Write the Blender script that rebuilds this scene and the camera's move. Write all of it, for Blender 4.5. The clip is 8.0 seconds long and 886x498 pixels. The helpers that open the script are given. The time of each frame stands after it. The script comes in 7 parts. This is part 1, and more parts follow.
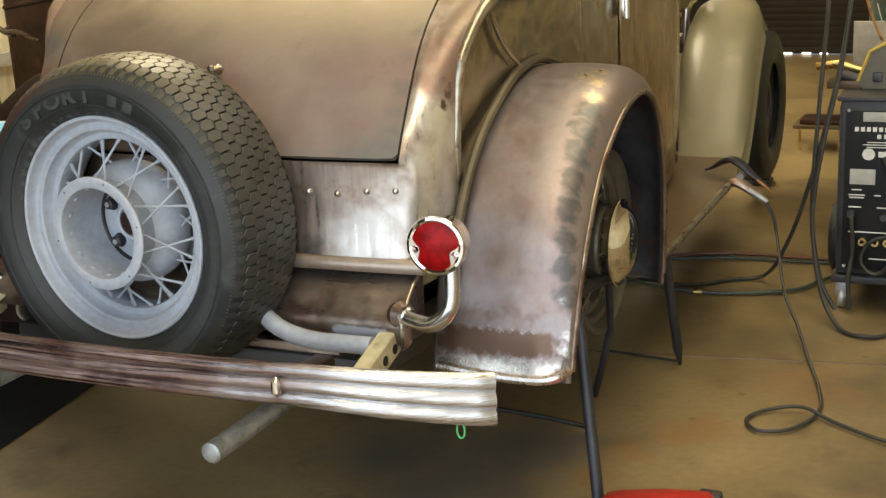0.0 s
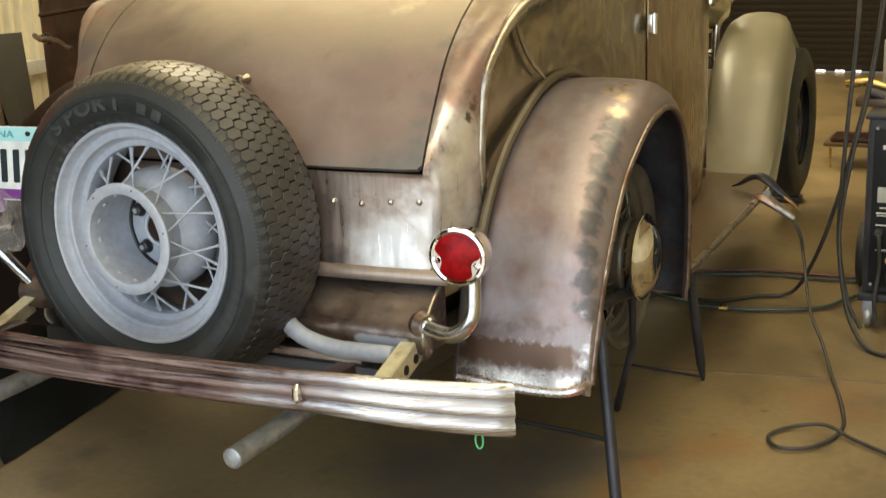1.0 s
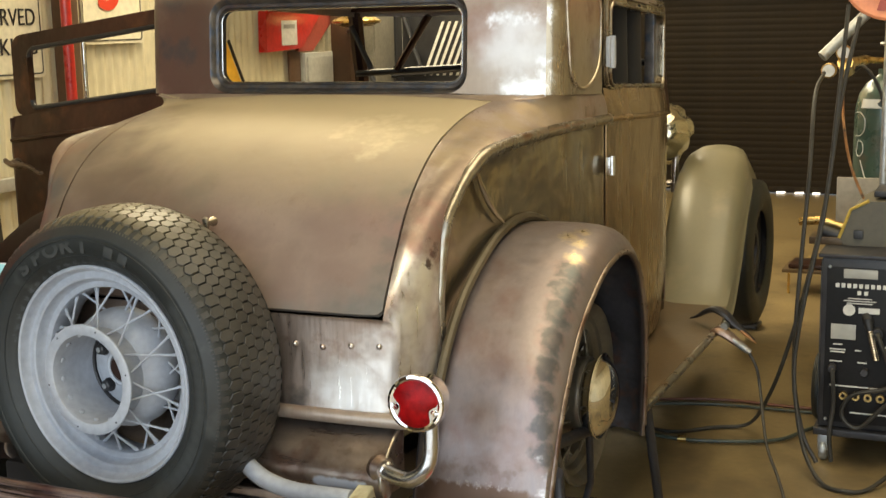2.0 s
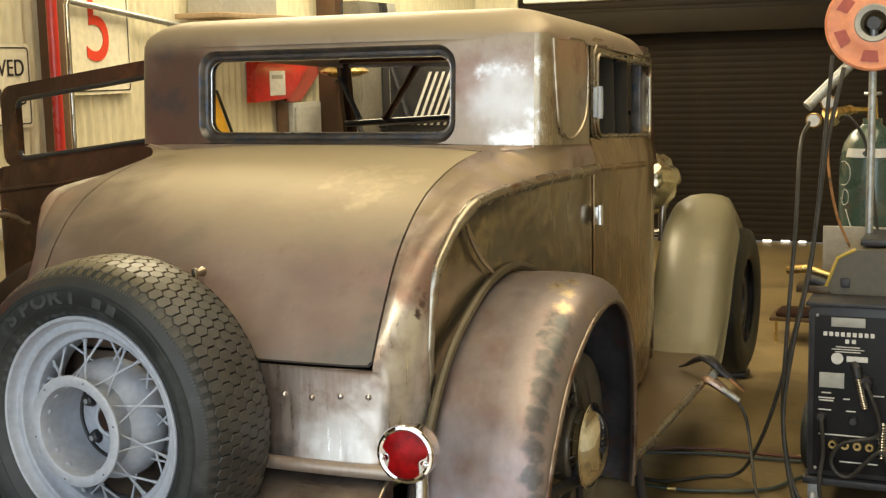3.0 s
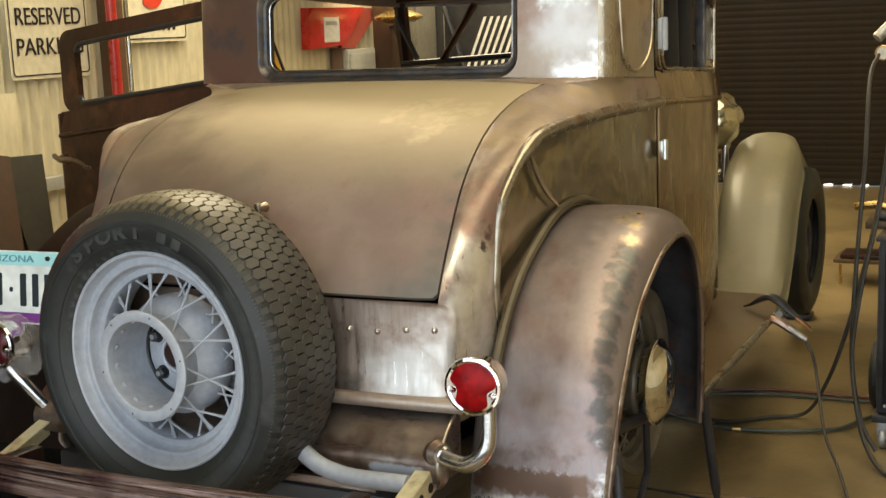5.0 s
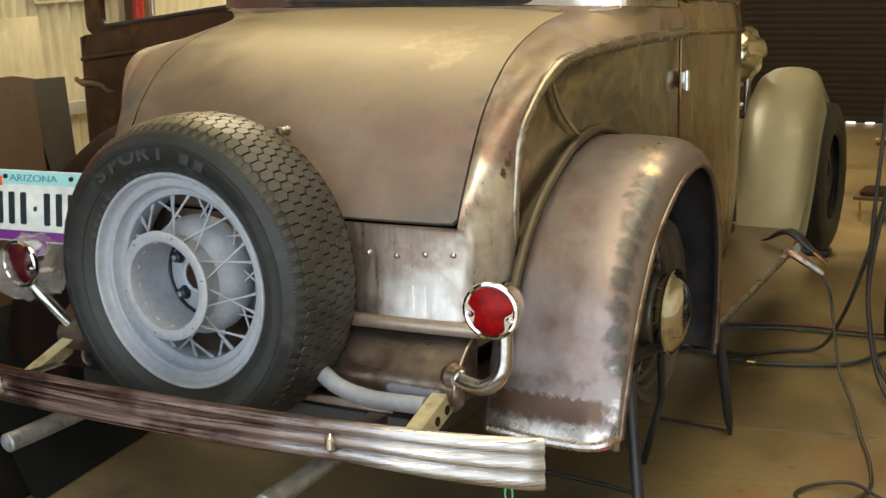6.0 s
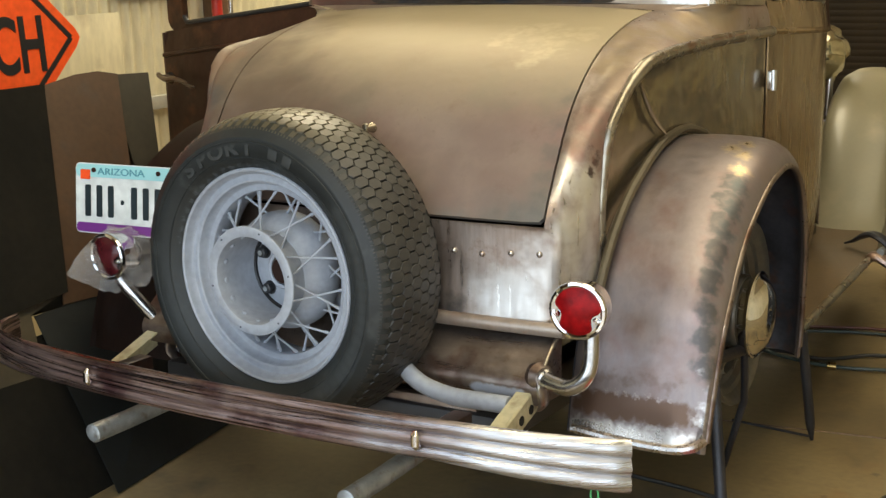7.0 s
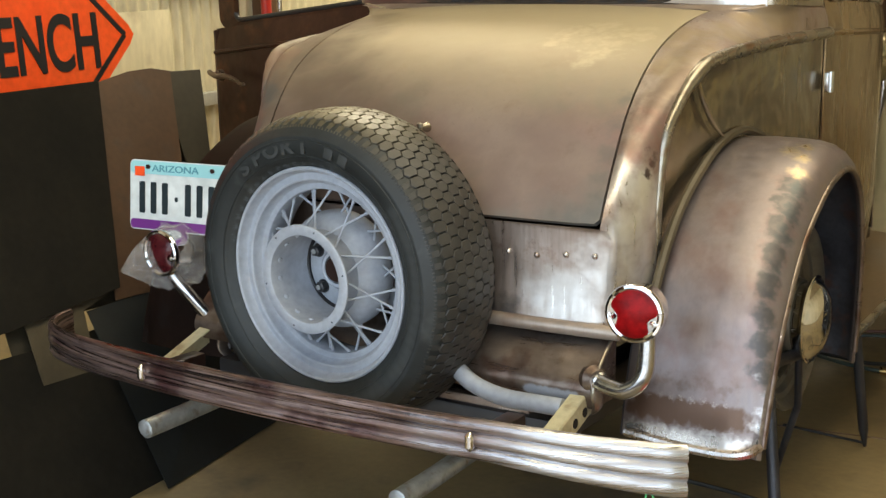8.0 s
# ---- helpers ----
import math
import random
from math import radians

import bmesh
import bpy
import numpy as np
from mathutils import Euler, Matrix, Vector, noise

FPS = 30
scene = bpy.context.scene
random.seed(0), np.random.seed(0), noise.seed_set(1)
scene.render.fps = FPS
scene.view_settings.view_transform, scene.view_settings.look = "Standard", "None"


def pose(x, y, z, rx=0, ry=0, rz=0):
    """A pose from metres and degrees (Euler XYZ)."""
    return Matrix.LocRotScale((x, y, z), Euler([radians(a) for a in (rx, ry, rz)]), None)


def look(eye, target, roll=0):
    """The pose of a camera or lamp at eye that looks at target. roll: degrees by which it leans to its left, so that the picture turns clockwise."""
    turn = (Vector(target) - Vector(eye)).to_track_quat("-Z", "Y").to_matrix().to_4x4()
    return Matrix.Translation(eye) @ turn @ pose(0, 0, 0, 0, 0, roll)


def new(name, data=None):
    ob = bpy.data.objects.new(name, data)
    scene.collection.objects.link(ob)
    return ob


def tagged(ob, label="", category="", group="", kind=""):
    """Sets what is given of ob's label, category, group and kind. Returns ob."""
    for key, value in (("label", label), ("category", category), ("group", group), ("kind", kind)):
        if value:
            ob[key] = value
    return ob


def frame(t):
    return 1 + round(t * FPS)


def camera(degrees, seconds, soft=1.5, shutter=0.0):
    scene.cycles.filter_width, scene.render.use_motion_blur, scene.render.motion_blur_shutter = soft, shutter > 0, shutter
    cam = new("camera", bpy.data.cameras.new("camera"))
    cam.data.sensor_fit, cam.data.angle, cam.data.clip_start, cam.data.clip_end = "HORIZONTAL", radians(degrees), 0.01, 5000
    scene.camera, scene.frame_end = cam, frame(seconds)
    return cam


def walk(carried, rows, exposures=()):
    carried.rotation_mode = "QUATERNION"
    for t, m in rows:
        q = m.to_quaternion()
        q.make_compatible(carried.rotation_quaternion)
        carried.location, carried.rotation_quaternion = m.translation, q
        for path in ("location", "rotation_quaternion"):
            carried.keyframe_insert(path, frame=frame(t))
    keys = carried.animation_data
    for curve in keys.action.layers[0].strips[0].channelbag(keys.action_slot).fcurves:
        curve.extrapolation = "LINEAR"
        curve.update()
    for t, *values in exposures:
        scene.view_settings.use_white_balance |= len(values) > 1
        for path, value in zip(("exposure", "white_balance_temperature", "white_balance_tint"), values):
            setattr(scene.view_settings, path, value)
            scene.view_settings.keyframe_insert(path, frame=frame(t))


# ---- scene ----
cam = camera(38.7, 8.0, soft=1.35, shutter=0.4)
PATH = [
    (0, (1.646, -2.991, 1.381), (0.844, -1.239, 0.844), -3.0),
    (0.5, (1.667, -3.006, 1.363), (0.834, -1.268, 0.83), -2.7),
    (1, (1.669, -3.001, 1.383), (0.822, -1.265, 0.867), -2.4),
    (1.5, (1.687, -3.008, 1.434), (0.851, -1.24, 1.014), -2.2),
    (2, (1.704, -3.027, 1.48), (0.892, -1.234, 1.123), -1.3),
    (2.2, (1.698, -3.034, 1.478), (0.895, -1.232, 1.15), -2.0),
    (3.3, (1.702, -3.031, 1.485), (0.908, -1.216, 1.205), -1.1),
    (3.5, (1.687, -3.033, 1.481), (0.893, -1.219, 1.197), -1.0),
    (4, (1.672, -3.03, 1.47), (0.844, -1.236, 1.162), -1.4),
    (4.2, (1.663, -3.025, 1.46), (0.83, -1.234, 1.144), -1.4),
    (5.3, (1.663, -3.014, 1.427), (0.783, -1.26, 1.044), -2.5),
    (5.5, (1.668, -3.013, 1.423), (0.784, -1.266, 1.012), -2.5),
    (6, (1.669, -3.038, 1.42), (0.781, -1.305, 0.967), -1.5),
    (6.5, (1.634, -3.053, 1.422), (0.692, -1.35, 0.962), -1.2),
    (7, (1.623, -3.054, 1.42), (0.647, -1.368, 0.966), -1.4),
    (7.5, (1.609, -3.062, 1.425), (0.604, -1.393, 0.972), -1.3),
    (8, (1.59, -3.061, 1.424), (0.561, -1.408, 0.968), -1.2),
]
walk(cam, [(t, look(eye, target, roll)) for t, eye, target, roll in PATH],
     exposures=[(0, 0.21, 6520, 10), (1.0, 0.20, 6560, 10), (2.2, 0.07, 6640, 10), (3.5, 0.0, 6690, 10), (4.2, 0.0, 6660, 10), (6.4, 0.0, 6480, 10), (7.3, 0.02, 6250, 10), (8.0, 0.05, 6190, 10)])

# ---- world, sun, large lights ----
world = bpy.data.worlds.new("sky")
scene.world = world
world.use_nodes = True
wn = world.node_tree
sky = wn.nodes.new("ShaderNodeTexSky")
sky.sky_type, sky.sun_disc = "NISHITA", False
sky.sun_elevation, sky.sun_rotation = radians(45.4), radians(156)
wn.links.new(sky.outputs[0], wn.nodes["Background"].inputs[0])
wn.nodes["Background"].inputs[1].default_value = 0.12

sun = new("sun", bpy.data.lights.new("sun", "SUN"))
sun.data.energy, sun.data.angle, sun.data.color = 5.0, radians(0.5), (1, 0.96, 0.90)
sun.matrix_world = look((4.0, -9.0, 10.0), (0, 0, 0))

# sky light in the open bay behind the camera
bay_light = new("bay_light", bpy.data.lights.new("bay_light", "AREA"))
bay_light.data.shape, bay_light.data.size, bay_light.data.size_y = "RECTANGLE", 5.7, 2.95
bay_light.data.energy, bay_light.data.color = 116, (0.79, 0.91, 1.0)
bay_light.matrix_world = look((1.42, -4.10, 1.55), (1.40, 0.0, 1.45))
# sky light through an unseen roof light, inferred from the warm reflections
roof_light = new("roof_light", bpy.data.lights.new("roof_light", "AREA"))
roof_light.data.shape, roof_light.data.size, roof_light.data.size_y = "RECTANGLE", 1.9, 5.6
roof_light.data.energy, roof_light.data.color = 130, (1.0, 0.86, 0.58)
roof_light.matrix_world = look((1.20, -0.5, 3.58), (1.20, -0.5, 0), 0)
# fill lamp added to brighten the left wall and lid; no known source
side_light = new("left_wall_fill", bpy.data.lights.new("left_wall_fill", "AREA"))
side_light.data.shape, side_light.data.size, side_light.data.size_y = "RECTANGLE", 1.4, 4.6
side_light.data.energy, side_light.data.color = 285, (1.0, 0.87, 0.60)
side_light.matrix_world = look((-1.70, 3.95, 3.58), (-1.70, 3.95, 0), 0)


# ---- materials ----
def nodes_of(name):
    m = bpy.data.materials.new(name)
    m.use_nodes = True
    t = m.node_tree
    return m, t, t.nodes["Principled BSDF"]


def surface(name, a, b, rough=0.5, metal=0.0, scale=4.0, grain=60.0, bump=0.1, stretch=(1, 1, 1), third=None, rough_var=0.15, coat=0.0, spots=0.55, ior=1.5, detail=6, grit=0.3, scratch=0.0, run=(60, 60, 3), dents=0.0, specks=0.0):
    """Two or three colours mixed by large stains and fine grain, uneven gloss and fine relief."""
    m, t, p = nodes_of(name)
    N, L = t.nodes.new, t.links.new
    co = N("ShaderNodeTexCoord")
    mp = N("ShaderNodeMapping")
    mp.inputs["Scale"].default_value = stretch
    L(co.outputs["Object"], mp.inputs[0])
    big = N("ShaderNodeTexNoise")
    big.inputs["Scale"].default_value, big.inputs["Detail"].default_value, big.inputs["Roughness"].default_value = scale, detail, 0.35 + 0.04 * detail
    fine = N("ShaderNodeTexNoise")
    fine.inputs["Scale"].default_value, fine.inputs["Detail"].default_value = grain, 4
    for n in (big, fine):
        L(mp.outputs[0], n.inputs["Vector"])
    ramp = N("ShaderNodeValToRGB")
    ramp.color_ramp.elements[0].position, ramp.color_ramp.elements[1].position = 0.35, 0.68
    ramp.color_ramp.elements[0].color, ramp.color_ramp.elements[1].color = (*a, 1), (*b, 1)
    L(big.outputs["Fac"], ramp.inputs[0])
    out = ramp.outputs[0]
    if third:
        far = N("ShaderNodeTexNoise")
        far.inputs["Scale"].default_value, far.inputs["Detail"].default_value = scale * 2.7, 5
        L(co.outputs["Object"], far.inputs["Vector"])
        r2 = N("ShaderNodeValToRGB")
        r2.color_ramp.elements[0].position, r2.color_ramp.elements[1].position = spots, spots + 0.16
        L(far.outputs["Fac"], r2.inputs[0])
        mx = N("ShaderNodeMixRGB")
        L(r2.outputs[0], mx.inputs[0])
        L(out, mx.inputs[1])
        mx.inputs[2].default_value = (*third, 1)
        out = mx.outputs[0]
    gm = N("ShaderNodeMixRGB")
    gm.blend_type = "MULTIPLY"
    gm.inputs[0].default_value = grit
    gr = N("ShaderNodeValToRGB")
    gr.color_ramp.elements[0].color, gr.color_ramp.elements[0].position, gr.color_ramp.elements[1].position = (0.45, 0.45, 0.45, 1), 0.3, 0.65
    L(fine.outputs["Fac"], gr.inputs[0])
    L(out, gm.inputs[1])
    L(gr.outputs[0], gm.inputs[2])
    L(gm.outputs[0], p.inputs["Base Color"])
    if scratch:
        sm, sn = N("ShaderNodeMapping"), N("ShaderNodeTexNoise")
        sm.inputs["Scale"].default_value = run
        sn.inputs["Scale"].default_value, sn.inputs["Detail"].default_value, sn.inputs["Roughness"].default_value = 1.0, 7, 0.7
        L(co.outputs["Object"], sm.inputs[0])
        L(sm.outputs[0], sn.inputs["Vector"])
        sr = N("ShaderNodeMapRange")
        sr.inputs["From Min"].default_value, sr.inputs["From Max"].default_value = 0.35, 0.65
        sr.inputs["To Min"].default_value, sr.inputs["To Max"].default_value = 1 - scratch, 1 + scratch
        L(sn.outputs["Fac"], sr.inputs[0])
        sc = N("ShaderNodeMapRange")
        tint = scratch if scratch > 0.5 else 0.35 * scratch
        sc.inputs["From Min"].default_value, sc.inputs["From Max"].default_value = 0.35, 0.65
        sc.inputs["To Min"].default_value, sc.inputs["To Max"].default_value = 1 - tint, 1 + tint
        L(sn.outputs["Fac"], sc.inputs[0])
        sx = N("ShaderNodeVectorMath")
        sx.operation = "SCALE"
        L(gm.outputs[0], sx.inputs[0])
        L(sc.outputs[0], sx.inputs["Scale"])
        L(sx.outputs[0], p.inputs["Base Color"])
    rr = N("ShaderNodeMapRange")
    rr.inputs["To Min"].default_value, rr.inputs["To Max"].default_value = max(0.03, rough - rough_var), min(1, rough + rough_var)
    L(big.outputs["Fac"], rr.inputs[0])
    if scratch:
        rm = N("ShaderNodeMath")
        rm.operation = "MULTIPLY"
        L(rr.outputs[0], rm.inputs[0])
        L(sr.outputs[0], rm.inputs[1])
        L(rm.outputs[0], p.inputs["Roughness"])
    else:
        L(rr.outputs[0], p.inputs["Roughness"])
    p.inputs["Metallic"].default_value = metal
    p.inputs["Coat Weight"].default_value = coat
    p.inputs["IOR"].default_value = ior
    if bump:
        bp = N("ShaderNodeBump")
        bp.inputs["Strength"].default_value, bp.inputs["Distance"].default_value = bump, 0.004
        L(fine.outputs["Fac"], bp.inputs["Height"])
        L(bp.outputs[0], p.inputs["Normal"])
    if dents:
        # slow waviness of hand-worked sheet metal
        dn, db = N("ShaderNodeTexNoise"), N("ShaderNodeBump")
        dn.inputs["Scale"].default_value, dn.inputs["Detail"].default_value = 8.0, 2.5
        db.inputs["Strength"].default_value, db.inputs["Distance"].default_value = dents, 0.016
        L(co.outputs["Object"], dn.inputs["Vector"])
        L(dn.outputs["Fac"], db.inputs["Height"])
        if bump:
            L(bp.outputs[0], db.inputs["Normal"])
        L(db.outputs[0], p.inputs["Normal"])
    if specks:
        # ragged rust blooms and pits at two sizes
        last = p.inputs["Base Color"].links[0].from_socket
        for sc, lo, hi, col in ((13.0, 0.56, 0.70, (0.52, 0.38, 0.30)), (75.0, 0.62, 0.72, (0.42, 0.33, 0.28))):
            pn, pr, px = N("ShaderNodeTexNoise"), N("ShaderNodeMapRange"), N("ShaderNodeMixRGB")
            pn.inputs["Scale"].default_value, pn.inputs["Detail"].default_value, pn.inputs["Roughness"].default_value = sc, 8, 0.68
            pr.inputs["From Min"].default_value, pr.inputs["From Max"].default_value, pr.inputs["To Max"].default_value = lo, hi, specks
            L(co.outputs["Object"], pn.inputs["Vector"])
            L(pn.outputs["Fac"], pr.inputs[0])
            px.blend_type = "MULTIPLY"
            L(pr.outputs[0], px.inputs[0])
            L(last, px.inputs[1])
            px.inputs[2].default_value = (*col, 1)
            last = px.outputs[0]
        L(last, p.inputs["Base Color"])
    return m


def marks(m, centres, radius, colour, soft=0.5, wobble=0.35, rough=None, metal=None, amount=1.0):
    """Stains, wear and painted light of a shape of their own: round patches at the centres, with ragged edges."""
    t = m.node_tree
    N, L = t.nodes.new, t.links.new
    p = t.nodes["Principled BSDF"]
    co, nz = N("ShaderNodeTexCoord"), N("ShaderNodeTexNoise")
    nz.inputs["Scale"].default_value, nz.inputs["Detail"].default_value = 1.6 / radius, 4
    L(co.outputs["Object"], nz.inputs["Vector"])
    mixv = N("ShaderNodeVectorMath")
    mixv.operation = "MULTIPLY_ADD"
    L(nz.outputs["Color"], mixv.inputs[0])
    k = radius * wobble * 2
    mixv.inputs[1].default_value = (k, k, k)
    L(co.outputs["Object"], mixv.inputs[2])
    last = None
    for c in centres:
        d = N("ShaderNodeVectorMath")
        d.operation = "DISTANCE"
        L(mixv.outputs[0], d.inputs[0])
        d.inputs[1].default_value = tuple(v + k / 2 for v in c)
        if last is None:
            last = d.outputs["Value"]
        else:
            mn = N("ShaderNodeMath")
            mn.operation = "MINIMUM"
            L(last, mn.inputs[0])
            L(d.outputs["Value"], mn.inputs[1])
            last = mn.outputs[0]
    rg = N("ShaderNodeMapRange")
    rg.interpolation_type = "SMOOTHSTEP"
    rg.inputs["From Min"].default_value, rg.inputs["From Max"].default_value = radius, radius * (1 - soft)
    rg.inputs["To Min"].default_value, rg.inputs["To Max"].default_value = 0.0, amount
    L(last, rg.inputs[0])
    for socket, value in (("Base Color", (*colour, 1)), ("Roughness", rough), ("Metallic", metal)):
        if value is None:
            continue
        mx = N("ShaderNodeMix")
        mx.data_type = "RGBA" if socket == "Base Color" else "FLOAT"
        ia, ib, io = (6, 7, 2) if socket == "Base Color" else (2, 3, 0)
        if p.inputs[socket].links:
            L(p.inputs[socket].links[0].from_socket, mx.inputs[ia])
        else:
            mx.inputs[ia].default_value = p.inputs[socket].default_value
        mx.inputs[ib].default_value = value
        L(rg.outputs[0], mx.inputs[0])
        L(mx.outputs[io], p.inputs[socket])
    return m


def lit_top(m, z0, z1, colour, rough, metal):
    """Light from above put into the colour, growing from height z0 to z1."""
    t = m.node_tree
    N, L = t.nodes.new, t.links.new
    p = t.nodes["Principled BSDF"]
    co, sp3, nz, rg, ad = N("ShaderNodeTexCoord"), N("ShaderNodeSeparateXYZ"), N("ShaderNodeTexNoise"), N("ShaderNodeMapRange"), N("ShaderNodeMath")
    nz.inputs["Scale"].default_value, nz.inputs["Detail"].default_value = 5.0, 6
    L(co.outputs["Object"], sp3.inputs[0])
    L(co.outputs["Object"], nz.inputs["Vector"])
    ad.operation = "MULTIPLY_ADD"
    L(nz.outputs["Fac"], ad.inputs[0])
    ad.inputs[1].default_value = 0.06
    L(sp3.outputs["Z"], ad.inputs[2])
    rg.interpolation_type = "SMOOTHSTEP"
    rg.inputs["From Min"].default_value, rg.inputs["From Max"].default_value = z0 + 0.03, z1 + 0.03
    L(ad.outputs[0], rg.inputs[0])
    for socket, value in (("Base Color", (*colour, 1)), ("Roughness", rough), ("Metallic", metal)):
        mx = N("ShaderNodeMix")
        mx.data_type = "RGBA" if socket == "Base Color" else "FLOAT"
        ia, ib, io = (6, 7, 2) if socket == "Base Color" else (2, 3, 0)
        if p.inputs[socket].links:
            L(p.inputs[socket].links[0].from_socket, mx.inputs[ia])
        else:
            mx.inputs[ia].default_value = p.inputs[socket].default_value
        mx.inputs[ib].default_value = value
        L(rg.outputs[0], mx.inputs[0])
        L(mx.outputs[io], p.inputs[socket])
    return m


def plain(name, c, rough=0.5, metal=0.0, transmission=0.0, emit=0.0, coat=0.0):
    m, t, p = nodes_of(name)
    p.inputs["Base Color"].default_value = (*c, 1)
    p.inputs["Roughness"].default_value, p.inputs["Metallic"].default_value = rough, metal
    p.inputs["Transmission Weight"].default_value = transmission
    p.inputs["Coat Weight"].default_value = coat
    if emit:
        p.inputs["Emission Color"].default_value, p.inputs["Emission Strength"].default_value = (*c, 1), emit
    return m


STEEL = surface("bare_steel", (0.33, 0.255, 0.205), (0.46, 0.40, 0.34), 0.40, 0.6, 2.2, 90, 0.04, (1, 1, 0.3), (0.30, 0.19, 0.15), 0.10, spots=0.60, grit=0.12, scratch=0.28)
STEEL_DARK = surface("dark_steel", (0.034, 0.018, 0.014), (0.080, 0.037, 0.025), 0.32, 0.6, 3.0, 70, 0.06, (1, 1, 0.4), (0.06, 0.05, 0.045), dents=0.3, specks=0.3)
STEEL_LEAD = surface("leaded_steel", (0.070, 0.066, 0.068), (0.165, 0.150, 0.140), 0.36, 0.75, 11.0, 80, 0.12, (1, 1, 1), (0.075, 0.088, 0.115), 0.12, spots=0.50, dents=0.5)
STEEL_BRIGHT = surface("ground_steel", (0.42, 0.36, 0.32), (0.70, 0.67, 0.63), 0.27, 0.95, 3.0, 110, 0.08, (1, 1, 0.3), (0.30, 0.20, 0.16), 0.10, grit=0.12, scratch=0.28, dents=0.3, specks=0.4)
BUMPER = surface("worn_bumper", (0.150, 0.096, 0.082), (0.29, 0.215, 0.196), 0.38, 0.8, 3.2, 60, 0.30, (0.6, 1, 5), (0.10, 0.05, 0.05), 0.12, scratch=0.8, run=(2.5, 2.5, 170), dents=0.7, specks=0.6)
marks(BUMPER, [(0.62, -1.05, 0.48), (0.85, -0.95, 0.46)], 0.36, (0.60, 0.60, 0.61), 0.8, 0.7, metal=0.95, amount=0.9)
CHROME = surface("chrome", (0.75, 0.75, 0.76), (0.85, 0.85, 0.85), 0.045, 1.0, 5, 50, 0.0, rough_var=0.03)
POLISHED = surface("polished_steel_tube", (0.52, 0.52, 0.52), (0.66, 0.66, 0.66), 0.24, 1.0, 9, 60, 0.06, third=(0.40, 0.38, 0.36), spots=0.62, dents=0.25)
GALV = surface("galvanised_pipe", (0.34, 0.36, 0.36), (0.54, 0.56, 0.56), 0.46, 0.7, 14, 60, 0.20, third=(0.30, 0.27, 0.22))
GREY_PAINT = surface("grey_primer", (0.325, 0.352, 0.402), (0.415, 0.445, 0.495), 0.52, 0.0, 5, 60, 0.06, third=(0.36, 0.375, 0.41), spots=0.62)
CREAM_PRIMER = surface("cream_primer", (0.150, 0.134, 0.082), (0.200, 0.180, 0.112), 0.44, 0.0, 2, 50, 0.0, third=(0.23, 0.20, 0.125), spots=0.56, coat=0.12, grit=0.06, detail=4)
RUBBER = surface("tyre_rubber", (0.0105, 0.0125, 0.012), (0.022, 0.026, 0.025), 0.55, 0.0, 5, 60, 0.20, third=(0.046, 0.051, 0.049), spots=0.60)
TREAD = surface("tread_rubber", (0.020, 0.019, 0.0175), (0.044, 0.041, 0.036), 0.48, 0.0, 8, 50, 0.20)
BLACK = surface("black_paint", (0.016, 0.016, 0.018), (0.035, 0.035, 0.038), 0.42, 0.0, 6, 60, 0.05)
DARK_HOLE = plain("dark_lining", (0.012, 0.011, 0.010), 0.9)
BEIGE = surface("beige_frame", (0.46, 0.42, 0.26), (0.58, 0.53, 0.34), 0.5, 0.0, 8, 60, 0.06, third=(0.33, 0.27, 0.16))
RED_LENS = surface("red_lens", (0.15, 0.001, 0.002), (0.36, 0.004, 0.006), 0.36, 0.0, 30, 90, 0.25, ior=1.25)
RED_DARK = surface("shaded_red_lens", (0.05, 0.006, 0.008), (0.09, 0.012, 0.016), 0.22, 0.0, 30, 90, 0.25, coat=0.2)
PLASTIC, _t, _p = nodes_of("clear_plastic_film")
_p.inputs["Base Color"].default_value, _p.inputs["Roughness"].default_value = (0.85, 0.83, 0.80, 1), 0.07
_n = _t.nodes.new("ShaderNodeTexNoise")
_n.inputs["Scale"].default_value, _n.inputs["Detail"].default_value = 38, 5
_b = _t.nodes.new("ShaderNodeBump")
_b.inputs["Strength"].default_value, _b.inputs["Distance"].default_value = 1.0, 0.012
_t.links.new(_n.outputs["Fac"], _b.inputs["Height"])
_t.links.new(_b.outputs[0], _p.inputs["Normal"])
_c, _m = _t.nodes.new("ShaderNodeBsdfTransparent"), _t.nodes.new("ShaderNodeMixShader")
_m.inputs[0].default_value = 0.82
_t.links.new(_p.outputs[0], _m.inputs[1])
_t.links.new(_c.outputs[0], _m.inputs[2])
_t.links.new(_m.outputs[0], _t.nodes["Material Output"].inputs[0])
CONCRETE = surface("concrete_floor", (0.172, 0.126, 0.061), (0.278, 0.208, 0.102), 0.38, 0.0, 1.6, 40, 0.06, third=(0.105, 0.075, 0.042), spots=0.56, coat=0.05)
# dark stains, with the welder's shadow painted into the floor among them
marks(CONCRETE, [(1.25, 0.95, 0), (1.75, 1.5, 0), (0.95, 0.75, 0), (0.55, -1.3, 0), (1.5, -0.1, 0), (1.45, 0.55, 0), (1.2, 2.3, 0), (0.95, 2.8, 0)], 0.34, (0.085, 0.064, 0.037), 0.9, 0.8, 0.4, amount=0.62)
marks(CONCRETE, [(0.95, -0.55, 0), (0.75, -0.75, 0), (1.15, 0.45, 0)], 0.22, (0.22, 0.115, 0.045), 0.9, 0.9, amount=0.45)
marks(CONCRETE, [(1.02, 0.33, 0), (1.31, 0.72, 0), (0.93, 0.12, 0), (1.5, 0.62, 0), (0.2, -0.8, 0)], 0.018, (0.07, 0.055, 0.04), 0.8, 0.8, amount=0.7)
